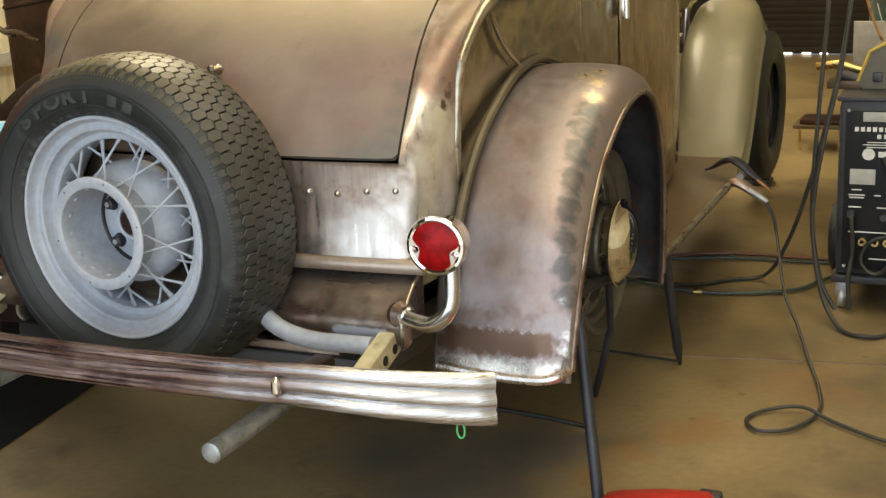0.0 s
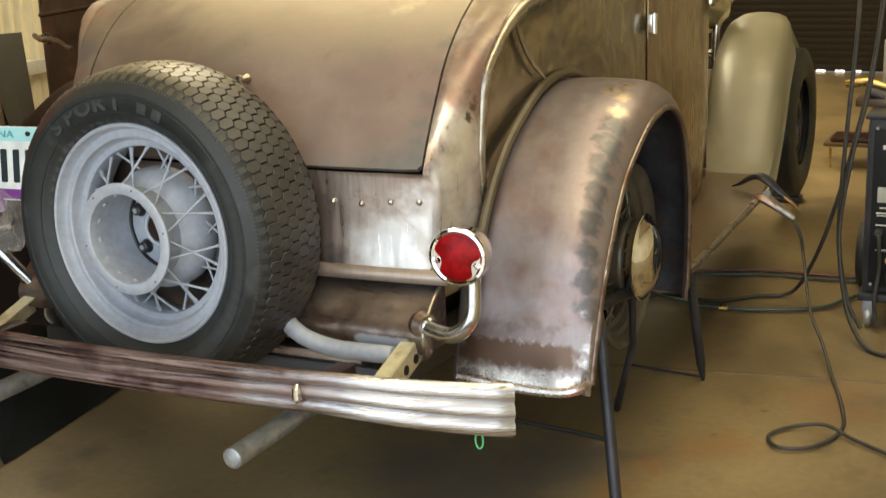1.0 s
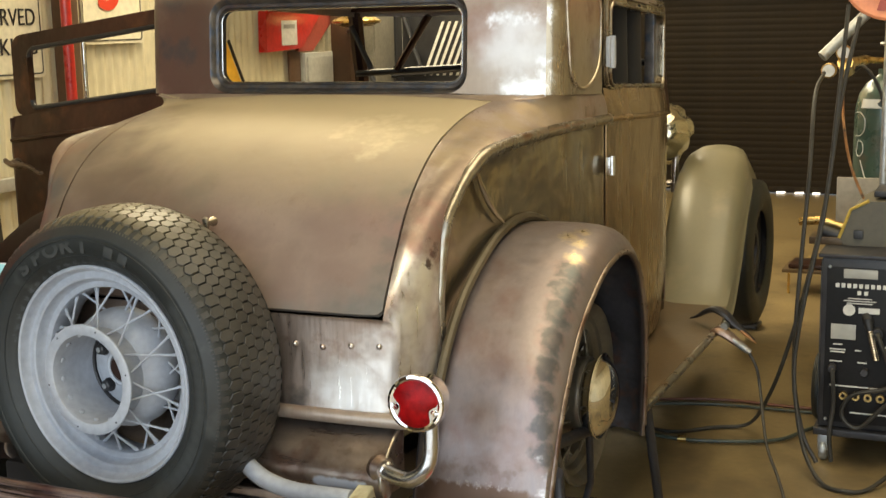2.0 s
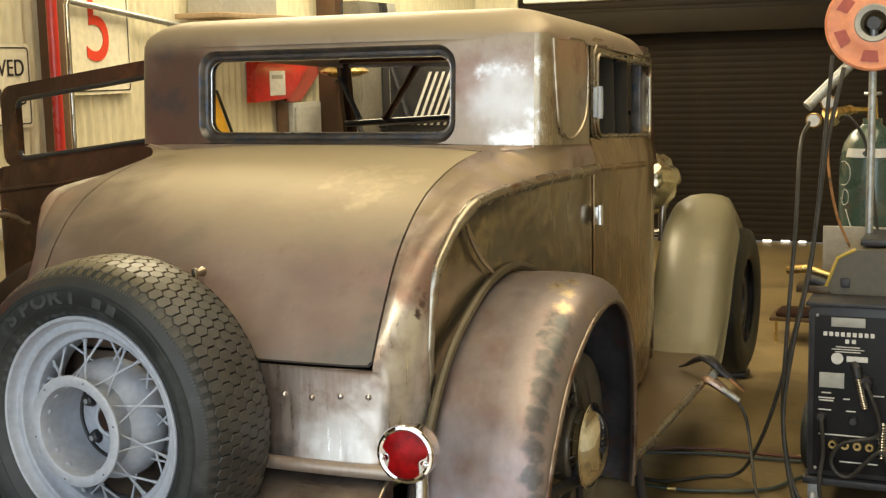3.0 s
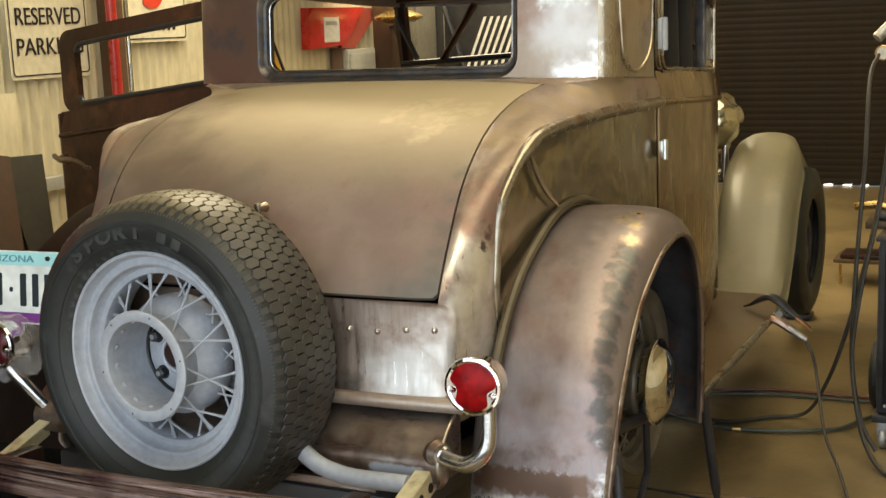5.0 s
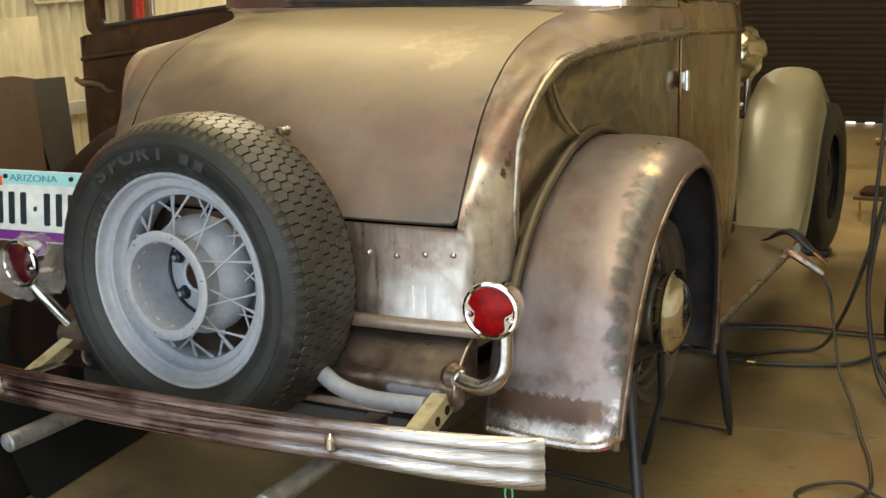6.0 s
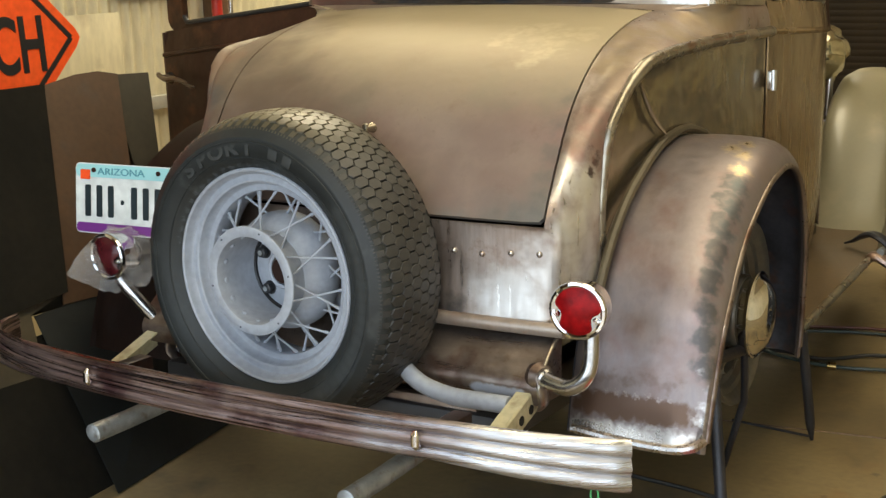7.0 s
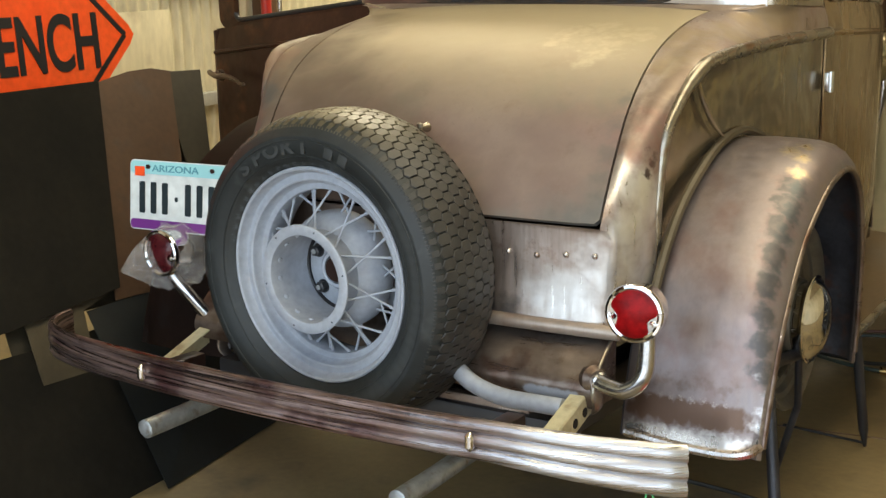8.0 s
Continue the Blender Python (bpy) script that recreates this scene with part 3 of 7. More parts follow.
marks(WING, [(0.60 + 0.03 * q, -0.690, 0.540 + 0.006 * (q % 3)) for q in range(8)], 0.026, (0.16, 0.115, 0.095), 0.9, 1.2, 0.4, amount=0.7)
marks(WING, [(0.62 + 0.024 * q, -0.695, 0.512 + 0.003 * (q % 2)) for q in range(9)], 0.010, (0.42, 0.37, 0.34), 0.9, 1.2, 0.3, 0.9, amount=0.6)
marks(WING, [(0.57 + 0.022 * q, -0.710, 0.430) for q in range(13)], 0.029, (0.62, 0.60, 0.58), 0.6, 0.7, 0.26, 0.95, amount=0.92)
marks(WING, [(0.846, -0.70, 0.44), (0.852, -0.69, 0.475), (0.856, -0.682, 0.51), (0.855, -0.675, 0.545), (0.850, -0.668, 0.575)], 0.024, (0.74, 0.71, 0.67), 0.8, 0.7, 0.22, 0.95, amount=0.92)
# gold overhead reflection painted on the wing's crest
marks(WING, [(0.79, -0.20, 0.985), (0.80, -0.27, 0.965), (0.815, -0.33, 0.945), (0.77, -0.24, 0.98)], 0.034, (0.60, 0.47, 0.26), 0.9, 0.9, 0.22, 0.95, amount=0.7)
LIDM = surface("boot_lid_steel", (0.205, 0.152, 0.128), (0.270, 0.212, 0.178), 0.52, 0.36, 1.6, 90, 0.02, (1, 1, 0.5), (0.23, 0.155, 0.135), 0.08, spots=0.52, grit=0.08, scratch=0.16, run=(9, 9, 1.6), detail=4, dents=0.22, specks=0.34)
marks(LIDM, [(0.40, -0.76, 0.89), (0.50, -0.74, 0.93), (0.22, -0.77, 0.88), (-0.50, -0.56, 1.05), (-0.52, -0.62, 0.98)], 0.10, (0.17, 0.17, 0.155), 0.8, 0.6, 0.45, amount=0.75)
marks(LIDM, [(-0.25, -0.12, 1.27), (-0.45, -0.35, 1.2)], 0.09, (0.44, 0.21, 0.11), 0.9, 0.8, amount=0.55)
marks(LIDM, [(0.10, -0.66, 1.02), (0.36, -0.60, 1.06), (0.42, -0.70, 0.94), (-0.15, -0.62, 1.05), (0.22, -0.72, 0.93)], 0.15, (0.190, 0.132, 0.116), 0.95, 1.0, amount=0.6)
marks(LIDM, [(0.30, -0.52, 1.12), (0.16, -0.74, 0.90), (-0.05, -0.56, 1.09), (0.46, -0.50, 1.12)], 0.11, (0.155, 0.145, 0.120), 0.95, 1.0, 0.46, amount=0.5)
# lid's upper faces paled in the colour, as if lit from above
lit_top(LIDM, 1.02, 1.285, (0.455, 0.382, 0.245), 0.5, 0.25)
marks(LIDM, [(-0.35, -0.55, 1.12), (-0.45, -0.40, 1.19), (-0.22, -0.64, 1.06), (-0.50, -0.22, 1.24), (-0.40, -0.66, 1.0), (-0.50, -0.52, 1.10)], 0.26, (0.105, 0.075, 0.053), 0.95, 0.6, 0.55, 0.1, amount=0.85)
marks(LIDM, [(-0.60, -0.10, 1.23), (-0.60, -0.22, 1.215), (-0.60, -0.32, 1.19), (-0.59, -0.40, 1.15), (-0.58, -0.48, 1.10), (-0.53, -0.20, 1.24), (-0.54, -0.34, 1.20), (-0.55, -0.46, 1.13)], 0.10, (0.150, 0.108, 0.074), 0.9, 0.6, 0.6, 0.0, amount=0.85)
# warm dappled reflections painted onto the lid's upper right
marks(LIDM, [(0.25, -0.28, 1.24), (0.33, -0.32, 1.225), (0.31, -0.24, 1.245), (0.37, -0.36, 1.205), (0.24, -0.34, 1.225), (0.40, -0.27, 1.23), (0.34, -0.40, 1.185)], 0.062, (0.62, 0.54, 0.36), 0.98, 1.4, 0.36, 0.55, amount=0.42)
marks(LIDM, [(0.488, -0.52, 1.105), (0.490, -0.58, 1.06), (0.497, -0.63, 1.0), (0.500, -0.67, 0.96), (0.502, -0.70, 0.925), (0.495, -0.725, 0.895), (0.46, -0.74, 0.885), (0.41, -0.75, 0.882)], 0.040, (0.115, 0.118, 0.106), 0.95, 0.8, 0.45, amount=0.5)
marks(LIDM, [(-0.555, -0.42, 1.175), (-0.575, -0.50, 1.10), (-0.57, -0.45, 1.14)], 0.075, (0.18, 0.098, 0.062), 0.9, 0.8, 0.55, 0.0, amount=0.6)
marks(LIDM, [(-0.50, -0.56, 1.09), (-0.52, -0.60, 1.04), (-0.50, -0.64, 1.0), (-0.54, -0.54, 1.08), (-0.56, -0.58, 1.0), (-0.57, -0.60, 0.93)], 0.075, (0.075, 0.078, 0.078), 0.9, 0.9, 0.45, amount=0.8)
marks(LIDM, [(0.0, -0.78, 0.86), (0.30, -0.77, 0.86), (0.48, -0.75, 0.87), (0.15, -0.78, 0.86)], 0.08, (0.15, 0.155, 0.15), 0.95, 0.6, 0.45, amount=0.6)
REARM = surface("rear_wall_steel", (0.31, 0.245, 0.19), (0.41, 0.345, 0.28), 0.40, 0.6, 2.2, 90, 0.04, (1, 1, 0.5), (0.26, 0.17, 0.13), 0.08, grit=0.08, scratch=0.12, detail=4, dents=0.25, specks=0.4)
# left of the window darkened in the colour, as if mirroring a dark hall
marks(REARM, [(-0.52, 0.06, 1.33), (-0.55, 0.06, 1.42), (-0.50, 0.06, 1.48), (-0.64, 0.2, 1.42), (-0.45, 0.06, 1.36)], 0.21, (0.105, 0.070, 0.056), 0.7, 0.4, 0.42, amount=0.94)
marks(REARM, [(0.53, 0.06, 1.50), (0.56, 0.06, 1.46), (0.50, 0.06, 1.455), (0.57, 0.06, 1.40), (0.555, 0.06, 1.34), (0.58, 0.07, 1.31), (0.50, 0.06, 1.315)], 0.055, (0.66, 0.65, 0.64), 0.8, 0.9, 0.28, 0.92, amount=0.16)
marks(REARM, [(0.46 + 0.02 * k, 0.06, 1.478 + 0.004 * (k % 3)) for k in range(7)], 0.024, (0.80, 0.80, 0.79), 0.95, 0.8, 0.24, 0.95, amount=0.65)
marks(REARM, [(0.51 + 0.016 * k, 0.06, 1.298 + 0.006 * (k % 2)) for k in range(7)] + [(0.60, 0.075, 1.33), (0.602, 0.075, 1.37)], 0.034, (0.80, 0.80, 0.79), 0.95, 0.8, 0.24, 0.95, amount=0.7)
# broad pale highlight painted round the ground patches on the right
marks(REARM, [(0.50, 0.06, 1.41), (0.55, 0.06, 1.38)], 0.15, (0.52, 0.49, 0.46), 0.9, 0.7, 0.30, 0.85, amount=0.75)
marks(REARM, [(-0.57, 0.06, 1.405), (-0.53, 0.06, 1.40), (-0.49, 0.06, 1.395), (-0.555, 0.06, 1.54), (-0.52, 0.06, 1.545), (-0.585, 0.06, 1.43), (-0.51, 0.06, 1.42)], 0.042, (0.08, 0.07, 0.068), 0.9, 0.7, 0.5)
marks(STEEL_POST, [(0.607, 0.085, 1.305), (0.612, 0.085, 1.33), (0.606, 0.085, 1.37), (0.608, 0.09, 1.48), (0.615, 0.09, 1.50)], 0.026, (0.72, 0.71, 0.69), 0.95, 0.9, 0.26, 0.9, amount=0.7)
marks(STEEL_POST, [(0.64, 0.15, 1.40), (0.645, 0.30, 1.50), (0.645, 0.33, 1.40), (0.64, 0.11, 1.52)], 0.05, (0.22, 0.155, 0.115), 0.95, 1.0, 0.4, amount=0.6)
# the roof's lit tan top, painted in over the wall steel
lit_top(REARM, 1.52, 1.62, (0.335, 0.275, 0.185), 0.5, 0.35)
LOWM = surface("lower_panel_steel", (0.29, 0.215, 0.175), (0.44, 0.38, 0.34), 0.42, 0.8, 3.0, 100, 0.05, (2, 1, 0.25), (0.26, 0.14, 0.11), 0.10, spots=0.65, grit=0.2, scratch=0.38, run=(75, 75, 6), dents=0.4, specks=0.75)
# ground steel on panel and corner, paled further to hold a painted white highlight
marks(LOWM, [(0.47, -0.74, 0.70), (0.52, -0.72, 0.77), (0.50, -0.73, 0.66), (0.43, -0.74, 0.71)], 0.095, (0.70, 0.69, 0.67), 0.9, 0.9, None, 0.92, amount=0.8)
marks(LOWM, [(0.575, -0.645, 0.80), (0.57, -0.64, 0.72), (0.57, -0.66, 0.86), (0.575, -0.635, 0.91), (0.57, -0.64, 0.95)], 0.10, (0.76, 0.745, 0.72), 0.85, 0.8, None, 0.9, amount=0.88)
marks(LOWM, [(0.53, -0.25, 1.26), (0.56, -0.35, 1.23), (0.60, -0.12, 1.26), (0.57, -0.42, 1.19), (0.63, 0.1, 1.27)], 0.13, (0.30, 0.235, 0.145), 0.9, 0.9, 0.44, 0.6, amount=0.9)
marks(LOWM, [(0.58, -0.48, 1.14), (0.575, -0.53, 1.10), (0.565, -0.57, 1.05), (0.585, -0.45, 1.165), (0.55, -0.60, 1.04), (0.59, -0.55, 1.04)], 0.085, (0.200, 0.143, 0.105), 0.9, 0.9, 0.50, 0.5, amount=0.9)
# the same dappled shine, painted on the corner's shoulder
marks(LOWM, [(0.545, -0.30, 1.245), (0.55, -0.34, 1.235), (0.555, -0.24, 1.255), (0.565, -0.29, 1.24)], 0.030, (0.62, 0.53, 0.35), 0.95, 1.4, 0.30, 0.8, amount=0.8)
marks(LOWM, [(0.578, -0.605, 1.02), (0.582, -0.60, 0.985), (0.578, -0.618, 0.965), (0.587, -0.59, 1.0), (0.572, -0.60, 1.05)], 0.014, (0.10, 0.085, 0.08), 0.6, 0.8, 0.45)
marks(LOWM, [(0.59, -0.575, 1.02), (0.588, -0.59, 0.975), (0.595, -0.55, 1.06), (0.56, -0.63, 1.0), (0.555, -0.60, 1.07)], 0.05, (0.27, 0.135, 0.11), 0.9, 0.9, 0.45, amount=0.55)
marks(LOWM, [(-0.53, -0.02, 1.28), (-0.53, -0.15, 1.26), (-0.545, -0.28, 1.23), (-0.55, -0.40, 1.17), (-0.555, -0.50, 1.10), (-0.56, -0.58, 1.0), (-0.56, -0.64, 0.9), (-0.61, -0.12, 1.21), (-0.605, -0.30, 1.19), (-0.60, -0.42, 1.13), (-0.595, -0.50, 1.05)], 0.12, (0.095, 0.058, 0.042), 0.4, 0.4, 0.5, 0.4, amount=0.95)
marks(LOWM, [(0.60, 0.03, 1.275), (0.62, 0.08, 1.265), (0.57, 0.0, 1.28), (0.63, 0.0, 1.25)], 0.065, (0.36, 0.27, 0.165), 0.7, 0.5, 0.5, 0.3, amount=0.92)
marks(LOWM, [(0.22, -0.74, 0.672), (0.31, -0.74, 0.668), (0.12, -0.74, 0.675), (0.26, -0.74, 0.67)], 0.045, (0.07, 0.065, 0.06), 0.8, 0.6, 0.5, amount=0.8)

# lid edge and body moulding, from the window base back and down to the lower panel
LID = [(0.474, 0.02, 1.272), (0.478, -0.15, 1.243), (0.484, -0.32, 1.192), (0.494, -0.45, 1.130), (0.504, -0.56, 1.050), (0.512, -0.64, 0.960), (0.519, -0.70, 0.885), (0.523, -0.735, 0.833)]
LOW = [(0.523, -0.733, 0.822), (0.522, -0.729, 0.805), (0.520, -0.728, 0.70), (0.515, -0.737, 0.60)]
MOULD = [(0.645, 0.04, 1.201), (0.630, -0.15, 1.186), (0.619, -0.28, 1.172), (0.611, -0.372, 1.157), (0.605, -0.425, 1.133), (0.597, -0.485, 1.088), (0.584, -0.549, 1.0), (0.578, -0.572, 0.86), (0.577, -0.571, 0.838), (0.576, -0.570, 0.82), (0.572, -0.552, 0.71), (0.57, -0.54, 0.60)]


def haunch(bm):
    """Draws the left rear corner of the body in towards its lower part."""
    for v in bm.verts:
        if v.co.x < 0:
            h = max(0.0, min(1.0, (1.27 - v.co.z) / 0.33))
            v.co.x += 0.085 * min(1.0, (v.co.x / 0.5) ** 2) * h * h * (3 - 2 * h)
    return bm


def crowned_rows(edge, crown, n=21, inset=0.0, power=2):
    rows = []
    for i, e in enumerate(edge):
        a, b = edge[max(i - 1, 0)], edge[min(i + 1, len(edge) - 1)]
        d = (b - a).normalized()
        nrm = Vector((0, d.z, -d.y))
        if nrm.y > 0:
            nrm = -nrm
        nrm.z *= max(0.0, min(1.0, (e.z - 0.90) / 0.3))
        w = e.x - inset
        rows.append([Vector((w * u, e.y, e.z)) + nrm * crown * (1 - abs(u) ** power) for u in (2 * k / (n - 1) - 1 for k in range(n))])
    return rows


lid_edge = spline(LID, 34)
lid_rows = crowned_rows(lid_edge, 0.015, inset=0.0025)
for q in (0, -1):
    lid_rows[-1][q] = lid_rows[-1][q].lerp((lid_rows[-2][q] + lid_rows[-1][1 if q == 0 else -2]) / 2, 0.36)
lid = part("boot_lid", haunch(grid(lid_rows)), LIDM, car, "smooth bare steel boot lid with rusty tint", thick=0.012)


QN = 60
QL = spline([(0.645, 0.428, 1.289), (0.641, 0.22, 1.289), (0.631, 0.10, 1.289), (0.600, 0.058, 1.287), (0.54, 0.036, 1.281)] + LID + LOW, QN)


def quarter(sign, gap=0.0028):
    """The rounded corner between lid and moulding, run forward under the cabin post."""
    n, a = QN, QL
    b = spline([(0.660, 0.428, 1.219), (0.656, 0.28, 1.213), (0.652, 0.18, 1.208), (0.649, 0.11, 1.204), (0.647, 0.07, 1.202)] + MOULD, n)
    rows = []
    for i in range(n):
        p, q = a[i], b[i]
        t = (a[min(i + 1, n - 1)] - a[max(i - 1, 0)]).normalized()
        nrm = (q - p).cross(t).normalized()
        if nrm.dot(Vector((1, -0.6, 0.6))) < 0:
            nrm = -nrm
        if i < 14:
            nrm = Vector((0.75, -0.15, 0.65)).normalized().lerp(nrm, max(0, i - 6) / 8)
        g = max(0.0, min(1.0, (i - 10) / 26))
        bulge = lerp(0.006, 0.022, g * g * (3 - 2 * g)) + 0.014 * max(0.0, min(1.0, (i - 36) / 12))
        power = lerp(0.8, 0.58, max(0.0, min(1.0, (i - 44) / 6)))
        rows.append([p.lerp(q, u) + nrm * bulge * (4 * u * (1 - u)) ** power for u in (k / 11 for k in range(12))])
    for sweep in range(30):
        # creases at the lid's corners fade out towards the moulding
        keep = [[p.copy() for p in r] for r in rows]
        for i in range(4, n - 3):
            for j in range(1, 12):
                rows[i][j] = keep[i][j].lerp((keep[i - 1][j] + keep[i + 1][j]) / 2, 0.5 * min(1, j / 3))
    for i, r in enumerate(rows):
        r[0].x += gap * max(0.0, min(1.0, (i - 15) / 4, (49 - i) / 5))
    bm = grid(rows)
    return bm if sign > 0 else mirrored(bm)


shell = join(quarter(1), grid(crowned_rows([Vector(q) for q in QL[-12:]], 0.016, n=33, power=5)))
bmesh.ops.remove_doubles(shell, verts=shell.verts, dist=0.0025)
part("rear_quarter", haunch(quarter(-1, 0.0015)), LIDM, car, "tan-brown steel rear corner with rust and blue stains", thick=0.004, angle=85)
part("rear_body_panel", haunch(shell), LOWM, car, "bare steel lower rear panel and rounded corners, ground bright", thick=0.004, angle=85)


def side_x(y):
    """Half-width of the body along the car."""
    ys, xs = (-0.6, -0.3, 0.05, 0.43, 0.8, 1.1, 1.45, 1.9, 2.45), (0.575, 0.61, 0.64, 0.655, 0.66, 0.645, 0.585, 0.46, 0.34)
    return float(np.interp(y, ys, xs))


def mould_y(z):
    zs = [p[2] for p in MOULD][::-1]
    ys = [p[1] for p in MOULD][::-1]
    return float(np.interp(z, zs, ys))


def side_panel(sign):
    rows = []
    for k in range(18):
        z = lerp(1.203, 0.42, k / 17)
        y0 = mould_y(max(z, 0.6)) + (0.02 if z > 1.15 else 0.004)
        rows.append([Vector((side_x(y) - 0.0065 - 0.010 * math.sin(math.pi * u) - (0.02 * max(0, 0.75 - z)), y, z)) for u, y in ((j / 11, lerp(y0, 0.428, j / 11)) for j in range(12))])
    bm = grid(rows)
    return bm if sign > 0 else mirrored(bm)


part("side_panel", side_panel(1), STEEL_DARKISH, car, "olive-brown patinated steel side panel", thick=0.004)
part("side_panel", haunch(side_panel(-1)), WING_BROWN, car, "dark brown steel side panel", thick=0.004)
for sg in (1, -1):
    line = [(sg * (p[0] + (0.004 if sg > 0 else -0.006)), p[1], p[2]) for p in MOULD][::-1] + [(sg * 0.659, 0.2, 1.209), (sg * 0.662, 0.43, 1.218)]
    part("body_moulding", haunch(tube(spline(line, 60), [0.012] * 30 + [0.0155] * 30, 10)), MOULDM if sg > 0 else LIDM, car)

# raised crease on the right side panel
part("side_crease", tube(spline([(0.602, -0.405, 1.128), (0.606, -0.372, 1.075), (0.611, -0.325, 1.025), (0.616, -0.262, 0.985)], 18), [0.003 + 0.005 * math.sin(math.pi * k / 17) for k in range(18)], 10), STEEL_DARKISH, car)

# deck between lid and rear window
rows = []
for k in range(9):
    f = k / 8
    rows.append([Vector((u * lerp(0.490, 0.612, f), lerp(0.018, 0.050, f) - 0.012 * (1 - u * u), 1.276 + 0.012 * f * f - 0.005 * abs(u) ** 12)) for u in (2 * j / 24 - 1 for j in range(25))])
part("deck_strip", grid(rows), STEEL, car)

# rear wall of the cabin, with its window opening
WZ0, WZ1, WX, WXC = 1.321, 1.525, 0.378, -0.014


def wall_y(x, z):
    return 0.040 + 0.07 * (z - 1.28) + 0.05 * (x / 0.6) ** 2 * 0.4


def ring(w, h, r, out=0.0):
    return [(out + x, (WZ0 + WZ1) / 2 + z) for x, z in rounded_rect(w, h, r, 8)]


hole, reveal = ring(2 * WX, WZ1 - WZ0, 0.035, WXC), ring(2 * WX + 0.052, WZ1 - WZ0 + 0.058, 0.055, WXC)
outer = []
for (x, z) in ring(2 * WX, WZ1 - WZ0, 0.035):
    s = max(abs(x) / WX, abs(z - 1.422) / 0.1)
    ox = max(-0.605, min(0.605, x / WX * 0.605 if abs(abs(x) - WX) < 0.036 else x * 1.3))
    oz = 1.284 if z < 1.36 else (1.578 if z > 1.484 else lerp(1.284, 1.578, (z - 1.322) / 0.2))
    outer.append((ox, oz))
P = []
for f in (0, 0.25, 0.5, 0.75, 1.0):
    P.append([Vector((lerp(a[0], b[0], f), wall_y(lerp(a[0], b[0], f), lerp(a[1], b[1], f)), lerp(a[1], b[1], f))) for a, b in zip(outer, reveal)])
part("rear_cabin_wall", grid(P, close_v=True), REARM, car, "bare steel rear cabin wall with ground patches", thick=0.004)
P = []
for f, d in ((0, 0.0), (0.2, 0.004), (0.45, 0.016), (0.75, 0.018), (1.0, 0.030), (1.0, 0.048)):
    P.append([Vector((lerp(a[0], b[0], f), wall_y(lerp(a[0], b[0], f), lerp(a[1], b[1], f)) + d, lerp(a[1], b[1], f))) for a, b in zip(reveal, hole)])
part("rear_window_frame", grid(P, close_v=True), STEEL_LEAD, car, "blue-grey leaded steel frame of the rear window")
part("window_bead", tube([Vector((x, wall_y(x, z) + 0.028, z)) for x, z in hole + hole[:1]], 0.0020, 6), POLISHED, car, "bright window bead")

# plan outline of the roof at eaves height, right half from rear to front
EAVE = [(0.605, 0.0815), (0.626, 0.094), (0.640, 0.125), (0.645, 0.2), (0.648, 0.41), (0.645, 0.8), (0.625, 1.1), (0.56, 1.24), (0.3, 1.30), (0.0, 1.31)]


def post_strip(sg):
    rows = []
    for k in range(13):
        z = lerp(1.288, 1.576, k / 12)
        row = []
        for x, y in ((0.605, 0.0), (0.618, 0.005), (0.629, 0.014), (0.637, 0.030), (0.642, 0.06), (0.645, 0.13), (0.648, 0.22), (0.649, None)):
            row.append(Vector((sg * (x - 0.004 * max(0, (z - 1.5) / 0.09) ** 2), 0.41 if y is None else wall_y(0.605, z) + y, z)))
        rows.append(row)
    return grid(rows)


for sg in (1, -1):
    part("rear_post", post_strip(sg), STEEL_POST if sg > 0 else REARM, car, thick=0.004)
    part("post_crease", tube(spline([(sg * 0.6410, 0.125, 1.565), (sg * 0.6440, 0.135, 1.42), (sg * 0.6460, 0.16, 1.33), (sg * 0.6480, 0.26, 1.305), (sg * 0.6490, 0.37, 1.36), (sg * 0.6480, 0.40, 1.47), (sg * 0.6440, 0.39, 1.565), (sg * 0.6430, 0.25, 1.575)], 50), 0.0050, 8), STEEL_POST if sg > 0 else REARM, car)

half = [Vector((x, wall_y(x, 1.575), 0)) for x in (0, 0.15, 0.3, 0.45, 0.55)] + [Vector((x, y, 0)) for x, y in EAVE]
loop = half + [Vector((-p.x, p.y, 0)) for p in half[-2:0:-1]]
rc = Vector((0, 0.66, 0))
rows = []
turns = [(0.17 * (1 - math.cos(radians(7.5 * k))), 0.072 * math.sin(radians(7.5 * k))) for k in range(13)]
for f, dz in turns + [(g, 0.072) for g in (0.22, 0.30, 0.40, 0.52, 0.66, 0.82, 0.97)]:
    z = 1.566 + dz + 0.040 * (1 - (1 - f) ** 2.2)
    rows.append([Vector(((p.x - rc.x) * (1 - f), rc.y + (p.y - rc.y) * (1 - f), z)) for p in loop])
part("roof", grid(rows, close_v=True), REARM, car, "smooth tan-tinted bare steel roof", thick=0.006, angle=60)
part("headliner", grid([[p + Vector((0, 0, 1.572 - p.z + 0.03)) for p in rows[4]], [Vector((p.x * 0.1, 0.66 + (p.y - 0.66) * 0.1, 1.66)) for p in rows[4]]], close_v=True), DARK_HOLE, car)


